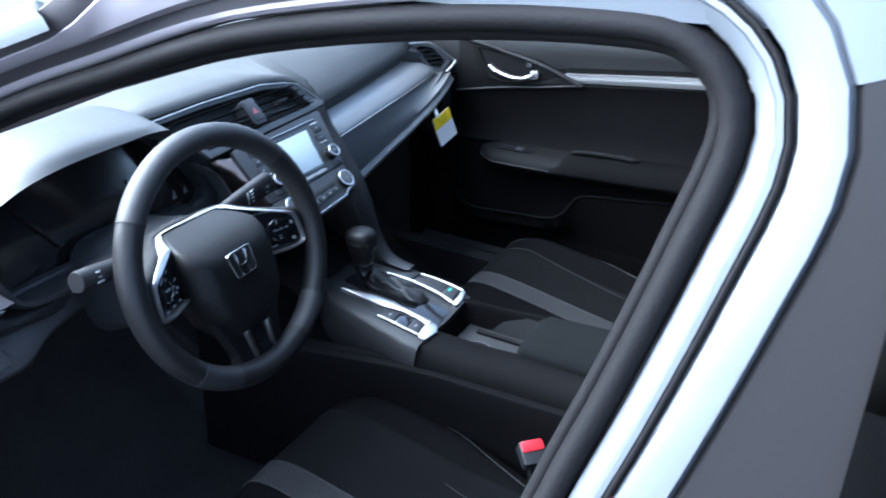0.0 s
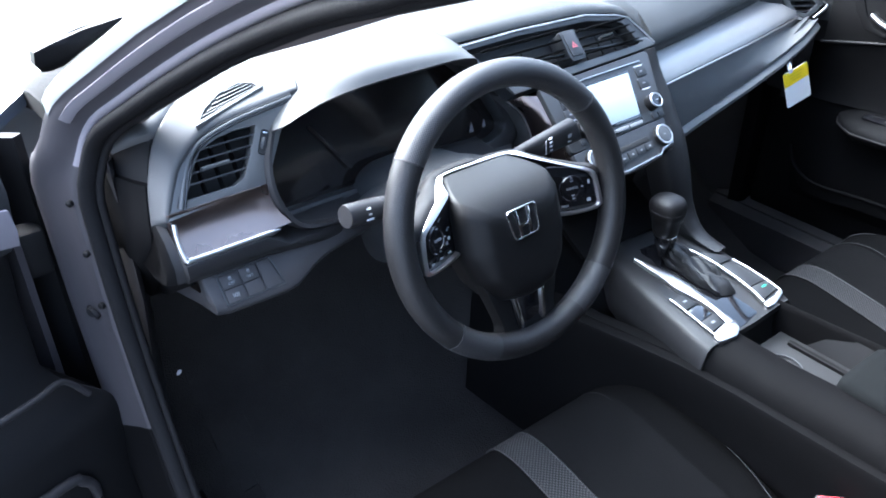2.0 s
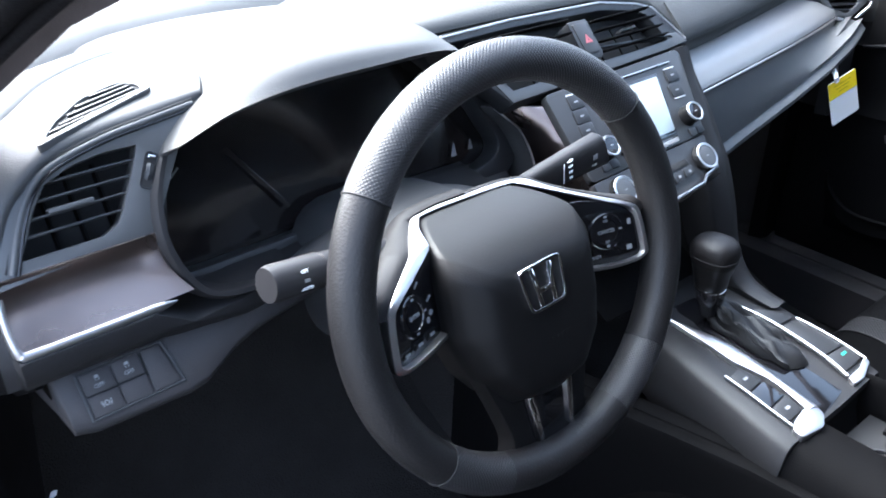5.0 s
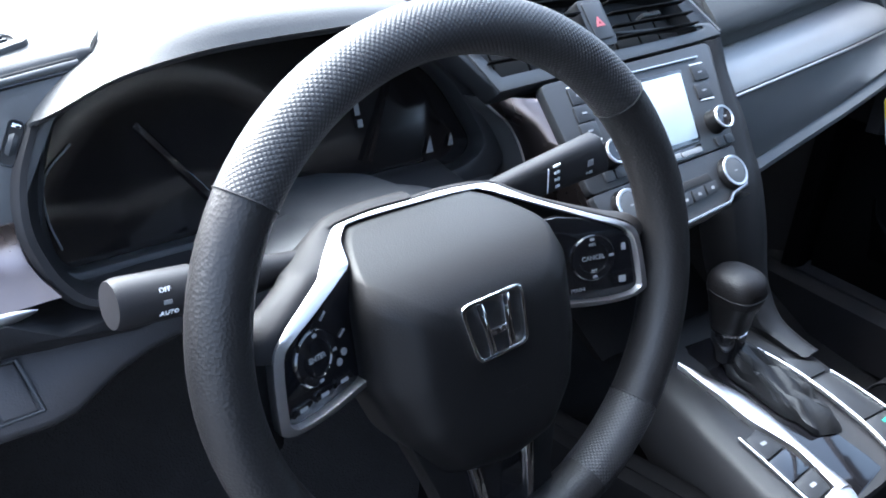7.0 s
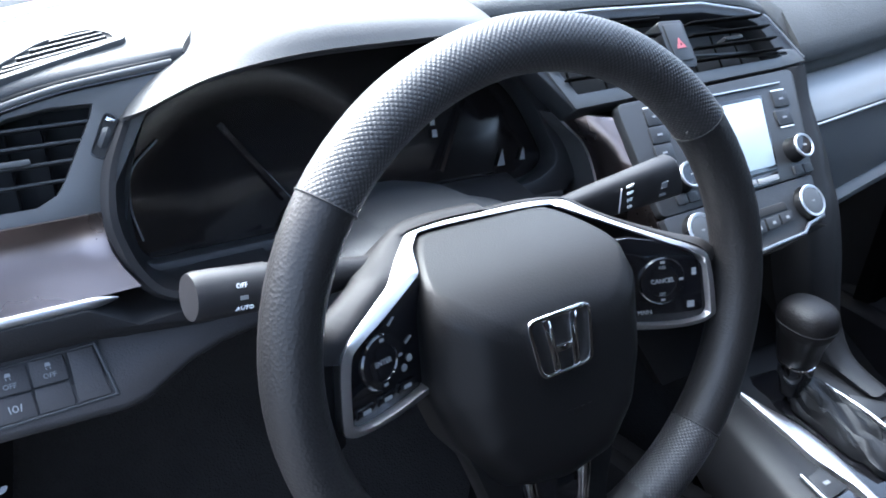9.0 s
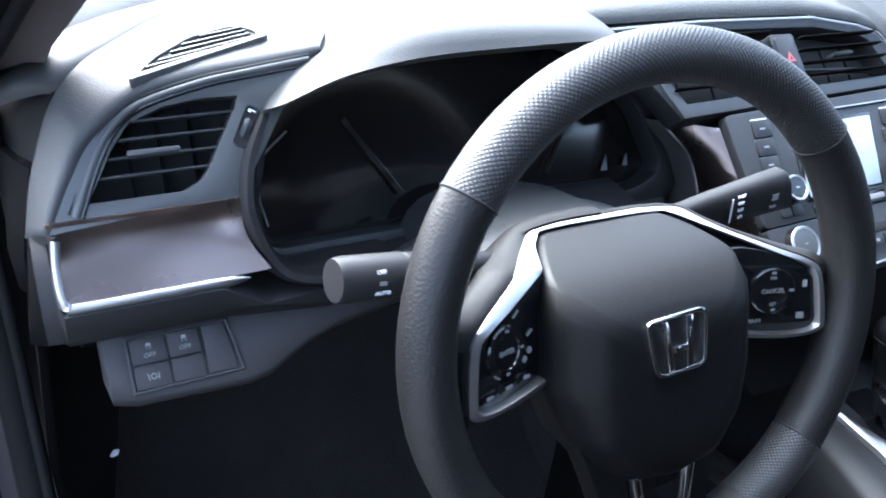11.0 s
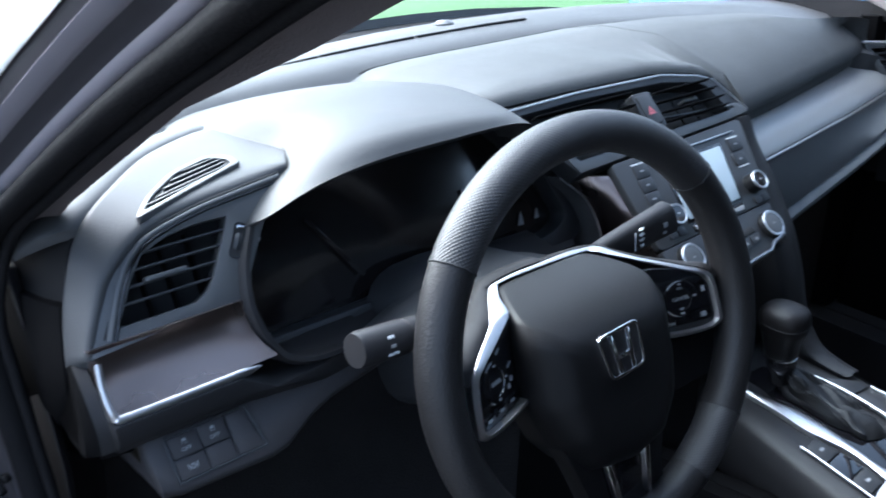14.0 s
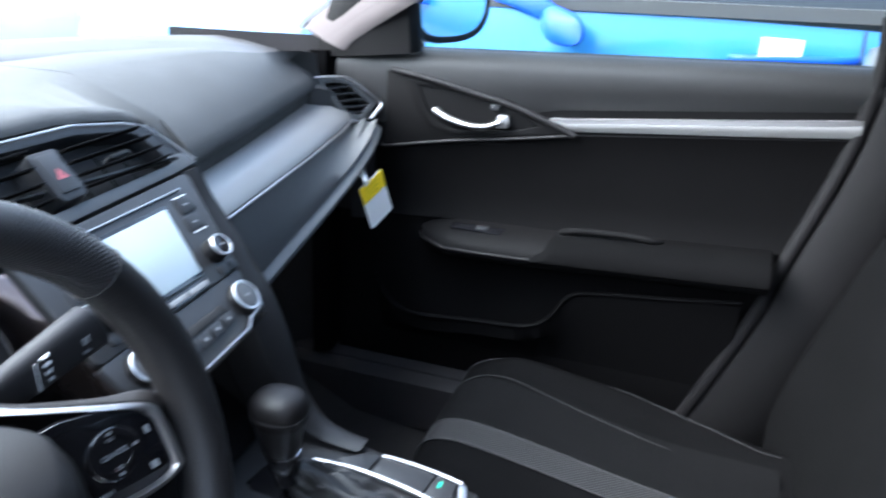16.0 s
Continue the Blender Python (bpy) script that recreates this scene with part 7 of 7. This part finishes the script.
    sp = part("switch_plate", plate(rounded([(-0.045, -0.012), (0.045, -0.012), (0.05, 0.012), (-0.045, 0.012)], 0.006, 3), 0.004, axes((X - 0.026, 0.055, z_arm(0.05) + 0.0315), (0, -1, 0), (1, 0, 0.08)), 0.001), PIANO, d, "gloss black window switch plate")
    part("window_switch", plate(rounded([(-0.010, -0.006), (0.010, -0.006), (0.010, 0.006), (-0.010, 0.006)], 0.002, 2), 0.008, axes((X - 0.026, 0.045, z_arm(0.05) + 0.035), (0, -1, 0), (1, 0, 0.08)), 0.0015), PLASTIC_B, sp, "window switch")
    # lower panel with the pocket
    lowp = [[(X + 0.013, y, z_arm(y) + 0.033), (X + 0.0125, y, z_arm(y) - 0.016), (X + 0.016, y, 0.50), (X + 0.010, y, 0.43), (X + 0.004, y, 0.36), (X + 0.016, y, 0.30)] for y in ys]
    part("lower_panel", sheet(lowp, (0.03, 0, 0)), PLASTIC_C, d, "black lower door panel", smooth=50)
    edge_pts = curve([(X - 0.034, 0.235, 0.50), (X - 0.038, 0.215, 0.462), (X - 0.040, 0.165, 0.436), (X - 0.040, 0.05, 0.444), (X - 0.040, -0.045, 0.452), (X - 0.038, -0.085, 0.475), (X - 0.036, -0.115, 0.520), (X - 0.034, -0.16, 0.533), (X - 0.032, -0.28, 0.546), (X - 0.022, -0.385, 0.556)], 4)
    part("pocket_edge", sweep(edge_pts, ring(0.004, 8)), PLASTIC_C, d, "pocket lip", smooth=60)
    part("pocket", sheet([[p, p + Vector((0.004, 0, -0.03)), Vector((X + 0.0, p.y, 0.40 if p.y > -0.06 else 0.42)), Vector((X + 0.012, p.y, 0.33))] for p in edge_pts], (0.008, 0, 0)), PLASTIC_C, d, "door pocket front", smooth=50)
    # silver strip and handle bowl
    strip = [[(X - 0.004, y, z0), (X - 0.008, y, (z0 * 2 + z1) / 3), (X - 0.006, y, (z0 + z1 * 2) / 3), (X - 0.002, y, z1)] for y, z0, z1 in ((-0.048, 0.808, 0.803), (-0.075, 0.810, 0.789), (-0.20, 0.824, 0.802), (-0.35, 0.840, 0.816), (-0.498, 0.857, 0.831))]
    part("silver_strip", sheet(strip, (0.01, 0, 0)), TRIMGREY, d, "brushed satin strip", smooth=50)
    part("strip_edge", sweep([(X - 0.0062, y, z - 0.003) for y, z in ((-0.050, 0.808), (-0.075, 0.810), (-0.20, 0.824), (-0.35, 0.840), (-0.496, 0.857))], [(-0.0014, -0.0034), (0.0014, -0.0034), (0.0014, 0.0034), (-0.0014, 0.0034)], up=(0, 0, 1)), SATIN, d, "bright silver upper edge")
    bowl_out = [(0.205, 0.850), (0.155, 0.846), (0.08, 0.840), (0.018, 0.828), (-0.035, 0.806), (-0.076, 0.787), (-0.03, 0.776), (0.05, 0.766), (0.12, 0.762), (0.155, 0.770), (0.18, 0.80)]
    bowl_in = [(0.175, 0.838), (0.145, 0.836), (0.08, 0.831), (0.025, 0.821), (-0.01, 0.806), (-0.030, 0.795), (0.0, 0.785), (0.05, 0.777), (0.11, 0.772), (0.135, 0.778), (0.158, 0.80)]
    DM = Matrix(((0, 0, -1, X - 0.006), (-1, 0, 0, 0), (0, 1, 0, 0), (0, 0, 0, 1)))
    fl = lambda q: [(-a, b) for a, b in q]
    part("handle_panel", plate(fl([(0.235, 0.859), (0.156, 0.850), (0.088, 0.837), (0.02, 0.824), (-0.037, 0.806), (-0.092, 0.785), (0.015, 0.767), (0.112, 0.752), (0.235, 0.728)]), 0.012, DM @ pose(0, 0, -0.003), 0.003), DOORBLACK, d, "black panel round the handle")
    part("handle_surround", ringplate(fl(bowl_out), fl(bowl_in), 0.02, DM, 0.003), DOORBLACK, d, "black handle surround")
    part("handle_bowl", plate(fl(bowl_in), 0.004, DM @ pose(0, 0, -0.016)), DARK, d, "dark handle recess")
    h = curve([(X - 0.006, 0.146, 0.802), (X - 0.012, 0.122, 0.792), (X - 0.016, 0.085, 0.7845), (X - 0.016, 0.055, 0.7855), (X - 0.012, 0.032, 0.794)], 5)
    part("inner_handle", sweep(h, ring(0.0050, 12, 0.0072), up=(1, 0, 0)), SATIN, d, "satin silver inner handle", smooth=60)
    part("handle_end", plate(rounded([(-0.038, 0.784), (-0.016, 0.786), (-0.018, 0.806), (-0.036, 0.806)], 0.004, 3), 0.012, DM @ pose(0, 0, 0.008), 0.002), SATIN, d, "handle pivot")
    part("handle_ridge", sweep(curve([(X - 0.004, 0.225, 0.860), (X - 0.009, 0.156, 0.8515), (X - 0.010, 0.088, 0.8385), (X - 0.010, 0.02, 0.825), (X - 0.010, -0.037, 0.807), (X - 0.007, -0.092, 0.785)], 5), ring(0.0048, 10)), SPOKE, d, "rounded ridge over the handle", smooth=60)
    part("handle_ridge", sweep(curve([(X - 0.002, 0.24, 0.726), (X - 0.005, 0.112, 0.752), (X - 0.005, 0.015, 0.767), (X - 0.005, -0.089, 0.785)], 5), ring(0.003, 8)), SPOKE, d, smooth=60)
    part("lock_knob", plate(rounded([(-0.050, 0.812), (-0.034, 0.812), (-0.034, 0.822), (-0.050, 0.822)], 0.002, 2), 0.012, DM @ pose(0, 0, 0.004), 0.002), PLASTIC_B, d, "lock knob")
    part("door_skin", sheet([[(X + 0.07, y, z_sill(y) - 0.01), (X + 0.12, y, 0.75), (X + 0.14, y, 0.55), (X + 0.12, y, 0.25)] for y in (0.40, 0.1, -0.2, -0.52)], (0.01, 0, 0)), PAINT, d, "silver outer skin", smooth=50)
    part("window_pane", sheet([[(X + 0.045 - 0.28 * (z - 0.9), y, z) for y in (0.42 - 1.4 * (z - 0.9), 0.0 - 0.3 * (z - 0.9), -0.52)] for z in (0.88, 0.95, 1.05, 1.14)], (0.004, 0, 0)), SIDEGLASS, d, "lightly tinted window pane", smooth=60)
    part("window_corner", sheet([[(X + 0.012, 0.372, 0.866), (X + 0.004, 0.352, 0.868), (X - 0.012, 0.27, 0.879), (X - 0.010, 0.192, 0.889), (X + 0.004, 0.182, 0.891)], [(X + 0.0, 0.358, 0.905), (X - 0.008, 0.338, 0.910), (X - 0.018, 0.265, 0.920), (X - 0.016, 0.193, 0.930), (X - 0.002, 0.183, 0.931)],
                                 [(X - 0.012, 0.335, 0.960), (X - 0.020, 0.318, 0.964), (X - 0.028, 0.26, 0.970), (X - 0.026, 0.195, 0.976), (X - 0.012, 0.185, 0.977)], [(X - 0.034, 0.262, 1.028), (X - 0.042, 0.250, 1.030), (X - 0.045, 0.22, 1.032), (X - 0.045, 0.198, 1.034), (X - 0.03, 0.188, 1.034)]], (0.02, 0, 0)), PILLARBLACK, d, "black window corner piece", smooth=50)
    part("window_frame", sweep(curve([(X - 0.036, 0.205, 1.02), (X - 0.055, 0.10, 1.075), (X - 0.075, -0.05, 1.135), (X - 0.085, -0.25, 1.175), (X - 0.09, -0.50, 1.195)], 4), ring(0.016, 10, 0.020), up=(1, 0, 0)), PILLARBLACK, d, "black window frame", smooth=60)
    part("belt_seal", sweep([(X + 0.036, y, z_sill(y) - 0.004) for y in (0.18, 0.0, -0.2, -0.5)], ring(0.005, 8)), RUBBER, d, "black belt seal", smooth=60)
    part("front_edge", sheet([[(X + 0.03, 0.335, z), (X - 0.01, 0.345, z), (X - 0.02, 0.37, z)] for z in (0.3, 0.6, 0.88)], (0.02, 0.01, 0)), PLASTIC_C, d, "door front edge")
    mir = part("mirror_housing", loft([[Vector((0.945 + a * 0.9, 0.225 - dd - 0.35 * a, 0.955 + b)) for a, b in ring(w, 24, hh, 2.8)] for dd, w, hh in ((-0.10, 0.05, 0.03), (-0.06, 0.095, 0.06), (0.0, 0.115, 0.078), (0.015, 0.116, 0.079), (0.02, 0.108, 0.071))], closed=True, caps=True), PAINT, d, "silver door mirror", smooth=60)
    part("mirror_rim", ringplate(ring(0.116, 24, 0.079, 2.8), ring(0.101, 24, 0.066, 2.8), 0.012, axes((0.945, 0.2015, 0.955), (0.9, -0.35, 0), (0, 0, 1)), 0.003), PILLARBLACK, mir, "black mirror rim")
    part("mirror_glass", plate(ring(0.104, 24, 0.068, 2.8), 0.003, axes((0.945, 0.2035, 0.955), (0.9, -0.35, 0), (0, 0, 1))), MIRROR, mir, "mirror glass")
    part("mirror_foot", sweep([(0.76, 0.30, 0.90), (0.83, 0.29, 0.90), (0.90, 0.28, 0.915)], ring(0.02, 10), up=(0, 1, 0)), PLASTIC_B, mir)
    return d


passenger_door()


# ---- driver's door, swung open ----
def driver_door():
    d = thing("driver_door", "wide open driver's door with black trim panel", "car door")
    a = radians(68)
    hx, hy = -0.835, 0.46
    along = Vector((-math.sin(a), -math.cos(a), 0))
    inward = Vector((math.cos(a), -math.sin(a), 0))      # towards the inside of the door

    def dp(s, z, n=0.0):
        return Vector((hx, hy, 0)) + along * s + inward * n + Vector((0, 0, z))
    ss = [0.0, 0.04, 0.12, 0.3, 0.6, 0.95]
    part("outer_skin", sheet([[dp(s, z, n) for z, n in ((0.20, -0.03), (0.45, -0.085), (0.70, -0.08), (0.86, -0.05), (0.885, -0.02))] for s in ss], inward * 0.012), PAINT, d, "silver outer skin", smooth=50)
    prof = [(0.20, -0.012, 0.118), (0.30, -0.016, 0.126), (0.42, -0.012, 0.130), (0.485, -0.006, 0.130), (0.512, 0.010, 0.126), (0.545, 0.045, 0.100), (0.575, 0.060, 0.080), (0.66, 0.050, 0.064), (0.735, 0.042, 0.060), (0.745, 0.040, 0.060)]
    fs = (0.0, 0.02, 0.07, 0.2, 0.45, 0.7, 1.0)
    part("trim_panel", sheet([[dp(s0 + (0.95 - s0) * k, z, n - 0.012 * (k == 0)) for z, s0, n in prof] for k in fs], -inward * 0.012), PILLARBLACK, d, "black trim panel with a bulging lower part", smooth=50)
    part("trim_end", sheet([[dp(s0 - 0.001, z, n - 0.014), dp(s0 + 0.006, z, n - 0.06), dp(s0 + 0.014, z, -0.02)] for z, s0, n in prof], along * 0.008), KICK, d, "charcoal end of the trim panel", smooth=50)
    part("ledge", sweep(curve([dp(0.035, 0.528, 0.118), dp(0.060, 0.566, 0.112), dp(0.10, 0.570, 0.116), dp(0.16, 0.574, 0.118), dp(0.4, 0.588, 0.118), dp(0.9, 0.60, 0.118)], 4), ring(0.0045, 8)), KICK, d, "charcoal ledge line", smooth=60)
    top = [(0.742, 0.040, 0.060), (0.775, 0.030, 0.064), (0.815, 0.022, 0.058), (0.850, 0.020, 0.046), (0.866, 0.020, 0.020), (0.868, 0.020, -0.02)]
    part("top_trim", sheet([[dp(s0 + (0.95 - s0) * k, z, n) for z, s0, n in top] for k in fs], -inward * 0.010), DOORTOP, d, "grey door top", smooth=50)
    part("top_facet", sheet([[dp(s, 0.748 + 0.25 * (s - 0.035), 0.066), dp(s, 0.772 + 0.25 * (s - 0.035), 0.072), dp(s, 0.798 + 0.25 * (s - 0.035), 0.066)] for s in (0.032, 0.05, 0.10, 0.25)], -inward * 0.006), JAMB_SKYLIT, d, "pale facet of the door top", smooth=50)
    part("edge_plate", sheet([[dp(0.012, z, n) for n in (-0.06, -0.02, 0.03)] for z in (0.22, 0.5, 0.86)], along * 0.01), JAMB, d, "painted door edge")
    part("armrest", sheet([[dp(s, z, n) for z, n in ((0.645, 0.06), (0.643, 0.115), (0.625, 0.130), (0.605, 0.115), (0.595, 0.06))] for s in (0.22, 0.26, 0.4, 0.7, 0.9)], (0, 0, 0.004)), PLASTIC_B, d, "black door armrest", smooth=50)
    part("pocket_edge", sweep(curve([dp(0.086, 0.26, 0.132), dp(0.080, 0.33, 0.135), dp(0.078, 0.395, 0.136), dp(0.092, 0.422, 0.136), dp(0.120, 0.436, 0.136), dp(0.30, 0.448, 0.136), dp(0.6, 0.46, 0.136)], 4), ring(0.0075, 10)), KICK, d, "charcoal pocket lip", smooth=60)
    fr = curve([dp(0.03, 0.89, -0.01), dp(0.20, 1.0, -0.03), dp(0.42, 1.12, -0.06), dp(0.70, 1.19, -0.08), dp(0.92, 1.20, -0.085)], 5)
    part("window_frame", sweep(fr, ring(0.018, 10, 0.022), up=inward), JAMB, d, "grey window frame", smooth=60)
    for z in (0.42, 0.70):
        part("hinge", box(-0.822, 0.455, z, 0.04, 0.04, 0.07, 0.008), PILLARBLACK, d, "dark hinge")
    mc = dp(0.19, 0.985, -0.10)
    rows = [[mc - inward * 0 + Vector((0, 0, b)) + along * q + Vector((0, dd, 0)) for q, b in ring(w, 24, hh, 2.6)] for dd, w, hh in ((0.10, 0.04, 0.028), (0.06, 0.09, 0.055), (0.0, 0.11, 0.075), (-0.02, 0.105, 0.07))]
    mir = part("mirror_housing", loft(rows, closed=True, caps=True), JAMB, d, "silver door mirror", smooth=60)
    part("mirror_foot", sweep([dp(0.08, 0.90, -0.03), dp(0.12, 0.93, -0.07), mc - Vector((0, 0, 0.04))], ring(0.018, 10), up=(0, 1, 0)), PLASTIC_B, mir)
    return d


driver_door()
# rubber harness boot and fixings on the front jamb
HB = axes((-0.787, 0.372, 0.628), (0, 0.85, -0.5), (-0.35, 0.45, 0.80))
harness = part("harness_boot", lathe([(0.0085, -0.010), (0.0100, -0.006), (0.0080, -0.003), (0.0098, 0.0), (0.0078, 0.003), (0.0090, 0.006), (0.0060, 0.009), (0.0005, 0.010)], HB @ pose(0, 0, 0.006, 0, 80, 0), 16), RUBBER, car, "black rubber harness boot")
part("boot_flange", plate(rounded([(-0.020, -0.008), (-0.004, -0.011), (-0.002, 0.010), (-0.018, 0.008)], 0.004, 3), 0.006, HB @ pose(-0.004, -0.002, 0.005), 0.0015), RUBBER, harness)
part("harness_tail", sweep(curve([HB @ Vector(q) for q in ((0.002, -0.004, 0.010), (-0.006, -0.014, 0.012), (-0.016, -0.024, 0.008), (-0.022, -0.034, 0.002))], 4), ring(0.0028, 8), up=(1, 0, 0)), RUBBER, harness, "black cable tail", smooth=60)
for y, z in ((0.336, 0.735), (0.3365, 0.655), (0.352, 0.80)):
    part("jamb_bolt", lathe([(0.0045, -0.004), (0.0045, 0.001), (0.0030, 0.0024), (0.0005, 0.0026)], axes((-0.778, y, z), (0, 0, 1), (-0.5, 0.85, 0)), 10), PILLARBLACK, car, "small dark jamb bolt")

# ---- loose things ----
tag = thing("price_tag", "yellow and white card tag hanging from the glovebox lip", "tag")
TG = axes((0.545, 0.186, 0.682), (0.0591, -0.0129, 0.0214), (-0.0242, 0.0136, 0.0753))
part("card", plate(rounded([(-0.030, -0.038), (0.030, -0.038), (0.030, 0.038), (-0.030, 0.038)], 0.004, 2), 0.0008, TG), PAPER, tag, "white card")
part("print_block", plate([(-0.030, 0.008), (0.030, 0.008), (0.030, 0.037), (-0.030, 0.037)], 0.0004, TG @ pose(0, 0, 0.0005)), YELLOW, tag, "yellow printed half")
for k in range(3):
    bar(0.036 - 0.008 * k, 0.0014, TG @ pose(0, 0.028 - 0.006 * k, 0.0004), YELLOW_B, tag)
part("string_loop", sheet([[TG @ Vector((x - 0.010, 0.033, 0.0012)), TG @ Vector((x - 0.014, 0.044, 0.004)), Vector((0.527 + x, 0.212, 0.741)), Vector((0.527 + x, 0.2025, 0.7405))] for x in (-0.0045, 0.0045)], (0, 0.001, 0)), PAPER, tag, "white paper loop")
for name, label, cat, x, y, z, s, mat in (("leaf", "small dry reddish leaf on the floor mat", "leaf", -0.525, 0.12, 0.190, 0.010, LEAF), ("paper_scrap", "tiny pale scrap lying on the carpet", "scrap", -0.20, 0.09, 0.190, 0.006, PAPER), ("film_scrap", "small clear film scrap at the footwell side", "scrap", -0.690, 0.385, 0.462, 0.0065, FILM)):
    random.seed(len(name))
    pts = [(s * (0.6 + 0.5 * random.random()) * math.cos(t), s * 0.55 * (0.6 + 0.5 * random.random()) * math.sin(t)) for t in [2 * math.pi * k / 9 for k in range(9)]]
    tagged(part(name, plate(pts, 0.0012, axes((x, y, z), (1, 0.3, 0.1 if mat is not FILM else 0.5), (-0.3, 0.6 if mat is FILM else 1, 0.1 if mat is not FILM else 0.6)), 0.0002), mat), label, cat)

# ---- outside ----
gb = bmesh.new()
v = [gb.verts.new(p) for p in ((-400, -400, -0.12), (400, -400, -0.12), (400, 400, -0.12), (-400, 400, -0.12))]
gb.faces.new(v)
part("ground", gb, ASPHALT, None, "weathered grey asphalt parking lot", kind="structure")
gr = []
for k in range(41):
    x = -24 + 48 * k / 40
    gr.append([(x, 4.2 + 0.05 * math.sin(x * 3), -0.118), (x, 4.4, 0.02), (x, 6.0, 0.06 + 0.02 * math.sin(x * 2.1)), (x, 9.0, 0.05), (x, 9.6, -0.115)])
part("grass_verge", sheet(gr, (0, 0, -0.05)), GRASS, None, "mown green grass verge beyond the bonnet", kind="stuff")

rd = bmesh.new()
rd.faces.new([rd.verts.new(q) for q in ((-80, 9.62, -0.110), (80, 9.62, -0.110), (80, 60, -0.110), (-80, 60, -0.110))])
part("pavement", rd, CONCRETE, None, "pale concrete paving beyond the grass", kind="structure")


def blue_car():
    c = thing("blue_car", "bright blue parked saloon car with a white sticker on its door", "car")
    X0 = 1.75
    prof = [(-0.02, 0.12), (-0.05, 0.30), (-0.075, 0.50), (-0.072, 0.66), (-0.055, 0.80), (-0.03, 0.890)]
    ys = [-2.3, -2.1, -1.6, -1.0, -0.4, 0.2, 0.8, 1.3, 1.7, 1.95]
    rows = []
    for y in ys:
        t = max(0, (abs(y + 0.2) - 1.5) / 0.7)
        rows.append([(X0 + dx + 0.25 * t ** 2, y, z * (1 - 0.12 * t)) for dx, z in prof] + [(X0 + 0.10 + 0.25 * t ** 2, y, 0.885 * (1 - 0.12 * t)), (X0 + 1.6 - 0.25 * t ** 2, y, 0.885 * (1 - 0.12 * t)), (X0 + 1.72 - 0.25 * t ** 2, y, 0.5), (X0 + 1.66, y, 0.12)])
    part("body", sheet(rows, (0, 0, -0.01)), BLUE, c, "glossy blue body", smooth=40)
    gh = []
    for y, z in ((-1.9, 0.90), (-1.5, 1.12), (-0.9, 1.30), (-0.2, 1.33), (0.3, 1.24), (0.95, 0.90)):
        f = (z - 0.88) / 0.45
        gh.append([(X0 + 0.02, y, 0.875), (X0 + 0.02 + 0.05 * f, y, 0.88 + 0.1 * f), (X0 + 0.22 * f + 0.03, y, z), (X0 + 1.6 - 0.2 * f, y, z), (X0 + 1.62, y, 0.875)])
    part("side_windows", sheet(gh, (0, 0, 0.01)), TINT, c, "dark tinted glasshouse", smooth=40)
    part("roof", sheet([[(X0 + 0.26, y, z), (X0 + 0.8, y, z + 0.03), (X0 + 1.4, y, z)] for y, z in ((-1.3, 1.26), (-0.9, 1.32), (-0.2, 1.35), (0.2, 1.30))], (0, 0, 0.012)), BLUE, c, "blue roof", smooth=50)
    part("belt_trim", sweep([(X0 - 0.030, y, 0.902 - 0.03 * y) for y in (-1.8, -1.0, 0.0, 0.95)], [(-0.012, -0.014), (0.012, -0.014), (0.012, 0.02), (-0.012, 0.02)], up=(0, 0, 1)), BEZEL, c, "black belt trim")
    for y in (-0.62, 0.52):
        part("panel_gap", sweep([(X0 - 0.0225 + dx, y, z) for dx, z in prof[2:]], ring(0.004, 6), up=(0, 1, 0)), DARK, c)
    for y in (-0.465, -1.45):
        h = part("door_handle", sweep(curve([(X0 - 0.060, y + 0.15, 0.800), (X0 - 0.092, y + 0.10, 0.806), (X0 - 0.096, y - 0.10, 0.818), (X0 - 0.060, y - 0.15, 0.818)], 5), ring(0.012, 10), up=(0, 0, 1)), BLUE_B, c, "blue door handle", smooth=60)
    part("sticker", plate([(-0.05, -0.045), (0.05, -0.045), (0.05, 0.045), (-0.05, 0.045)], 0.001, axes((X0 - 0.104, -0.43, 0.82), (0, -1, 0), (-0.2, 0, 1))), PAPER, c, "white paper sticker")
    m = part("mirror_housing", loft([[Vector((X0 - 0.10 + 0.5 * a - 0.05 * q, yc + a, zc + b)) for a, b in ring(w, 20, hh, 2.4)] for q, yc, zc, w, hh in ((-0.4, 0.155, 0.885, 0.030, 0.012), (0.2, 0.135, 0.865, 0.052, 0.030), (0.6, 0.118, 0.850, 0.062, 0.040), (1.0, 0.108, 0.842, 0.060, 0.040), (1.3, 0.100, 0.838, 0.046, 0.030))], closed=True, caps=True), BLUE_B, c, "deep blue door mirror", smooth=60)
    part("mirror_foot", loft([[Vector((X0 - 0.055 - 0.03 * k, yc + a, zc + b)) for a, b in ring(w, 16, hh, 2.4)] for k, yc, zc, w, hh in ((0, 0.265, 0.905, 0.070, 0.016), (0.5, 0.215, 0.895, 0.060, 0.018), (1.0, 0.165, 0.878, 0.045, 0.018))], closed=True, caps=True), BLUE_B, m, smooth=60)
    for y in (-1.65, 1.25):
        w = pose(X0 + 0.05, y, 0.20, 0, -90, 0)
        ty = part("wheel", lathe([(0.20, -0.09), (0.30, -0.095), (0.318, -0.07), (0.318, 0.07), (0.30, 0.095), (0.20, 0.09)], w, 36), TYRE, c, "black tyre")
        part("rim", lathe([(0.205, 0.06), (0.20, 0.085), (0.16, 0.07), (0.05, 0.075), (0.002, 0.078)], w, 20), ALLOY, ty, "alloy rim")
    return c


blue_car()
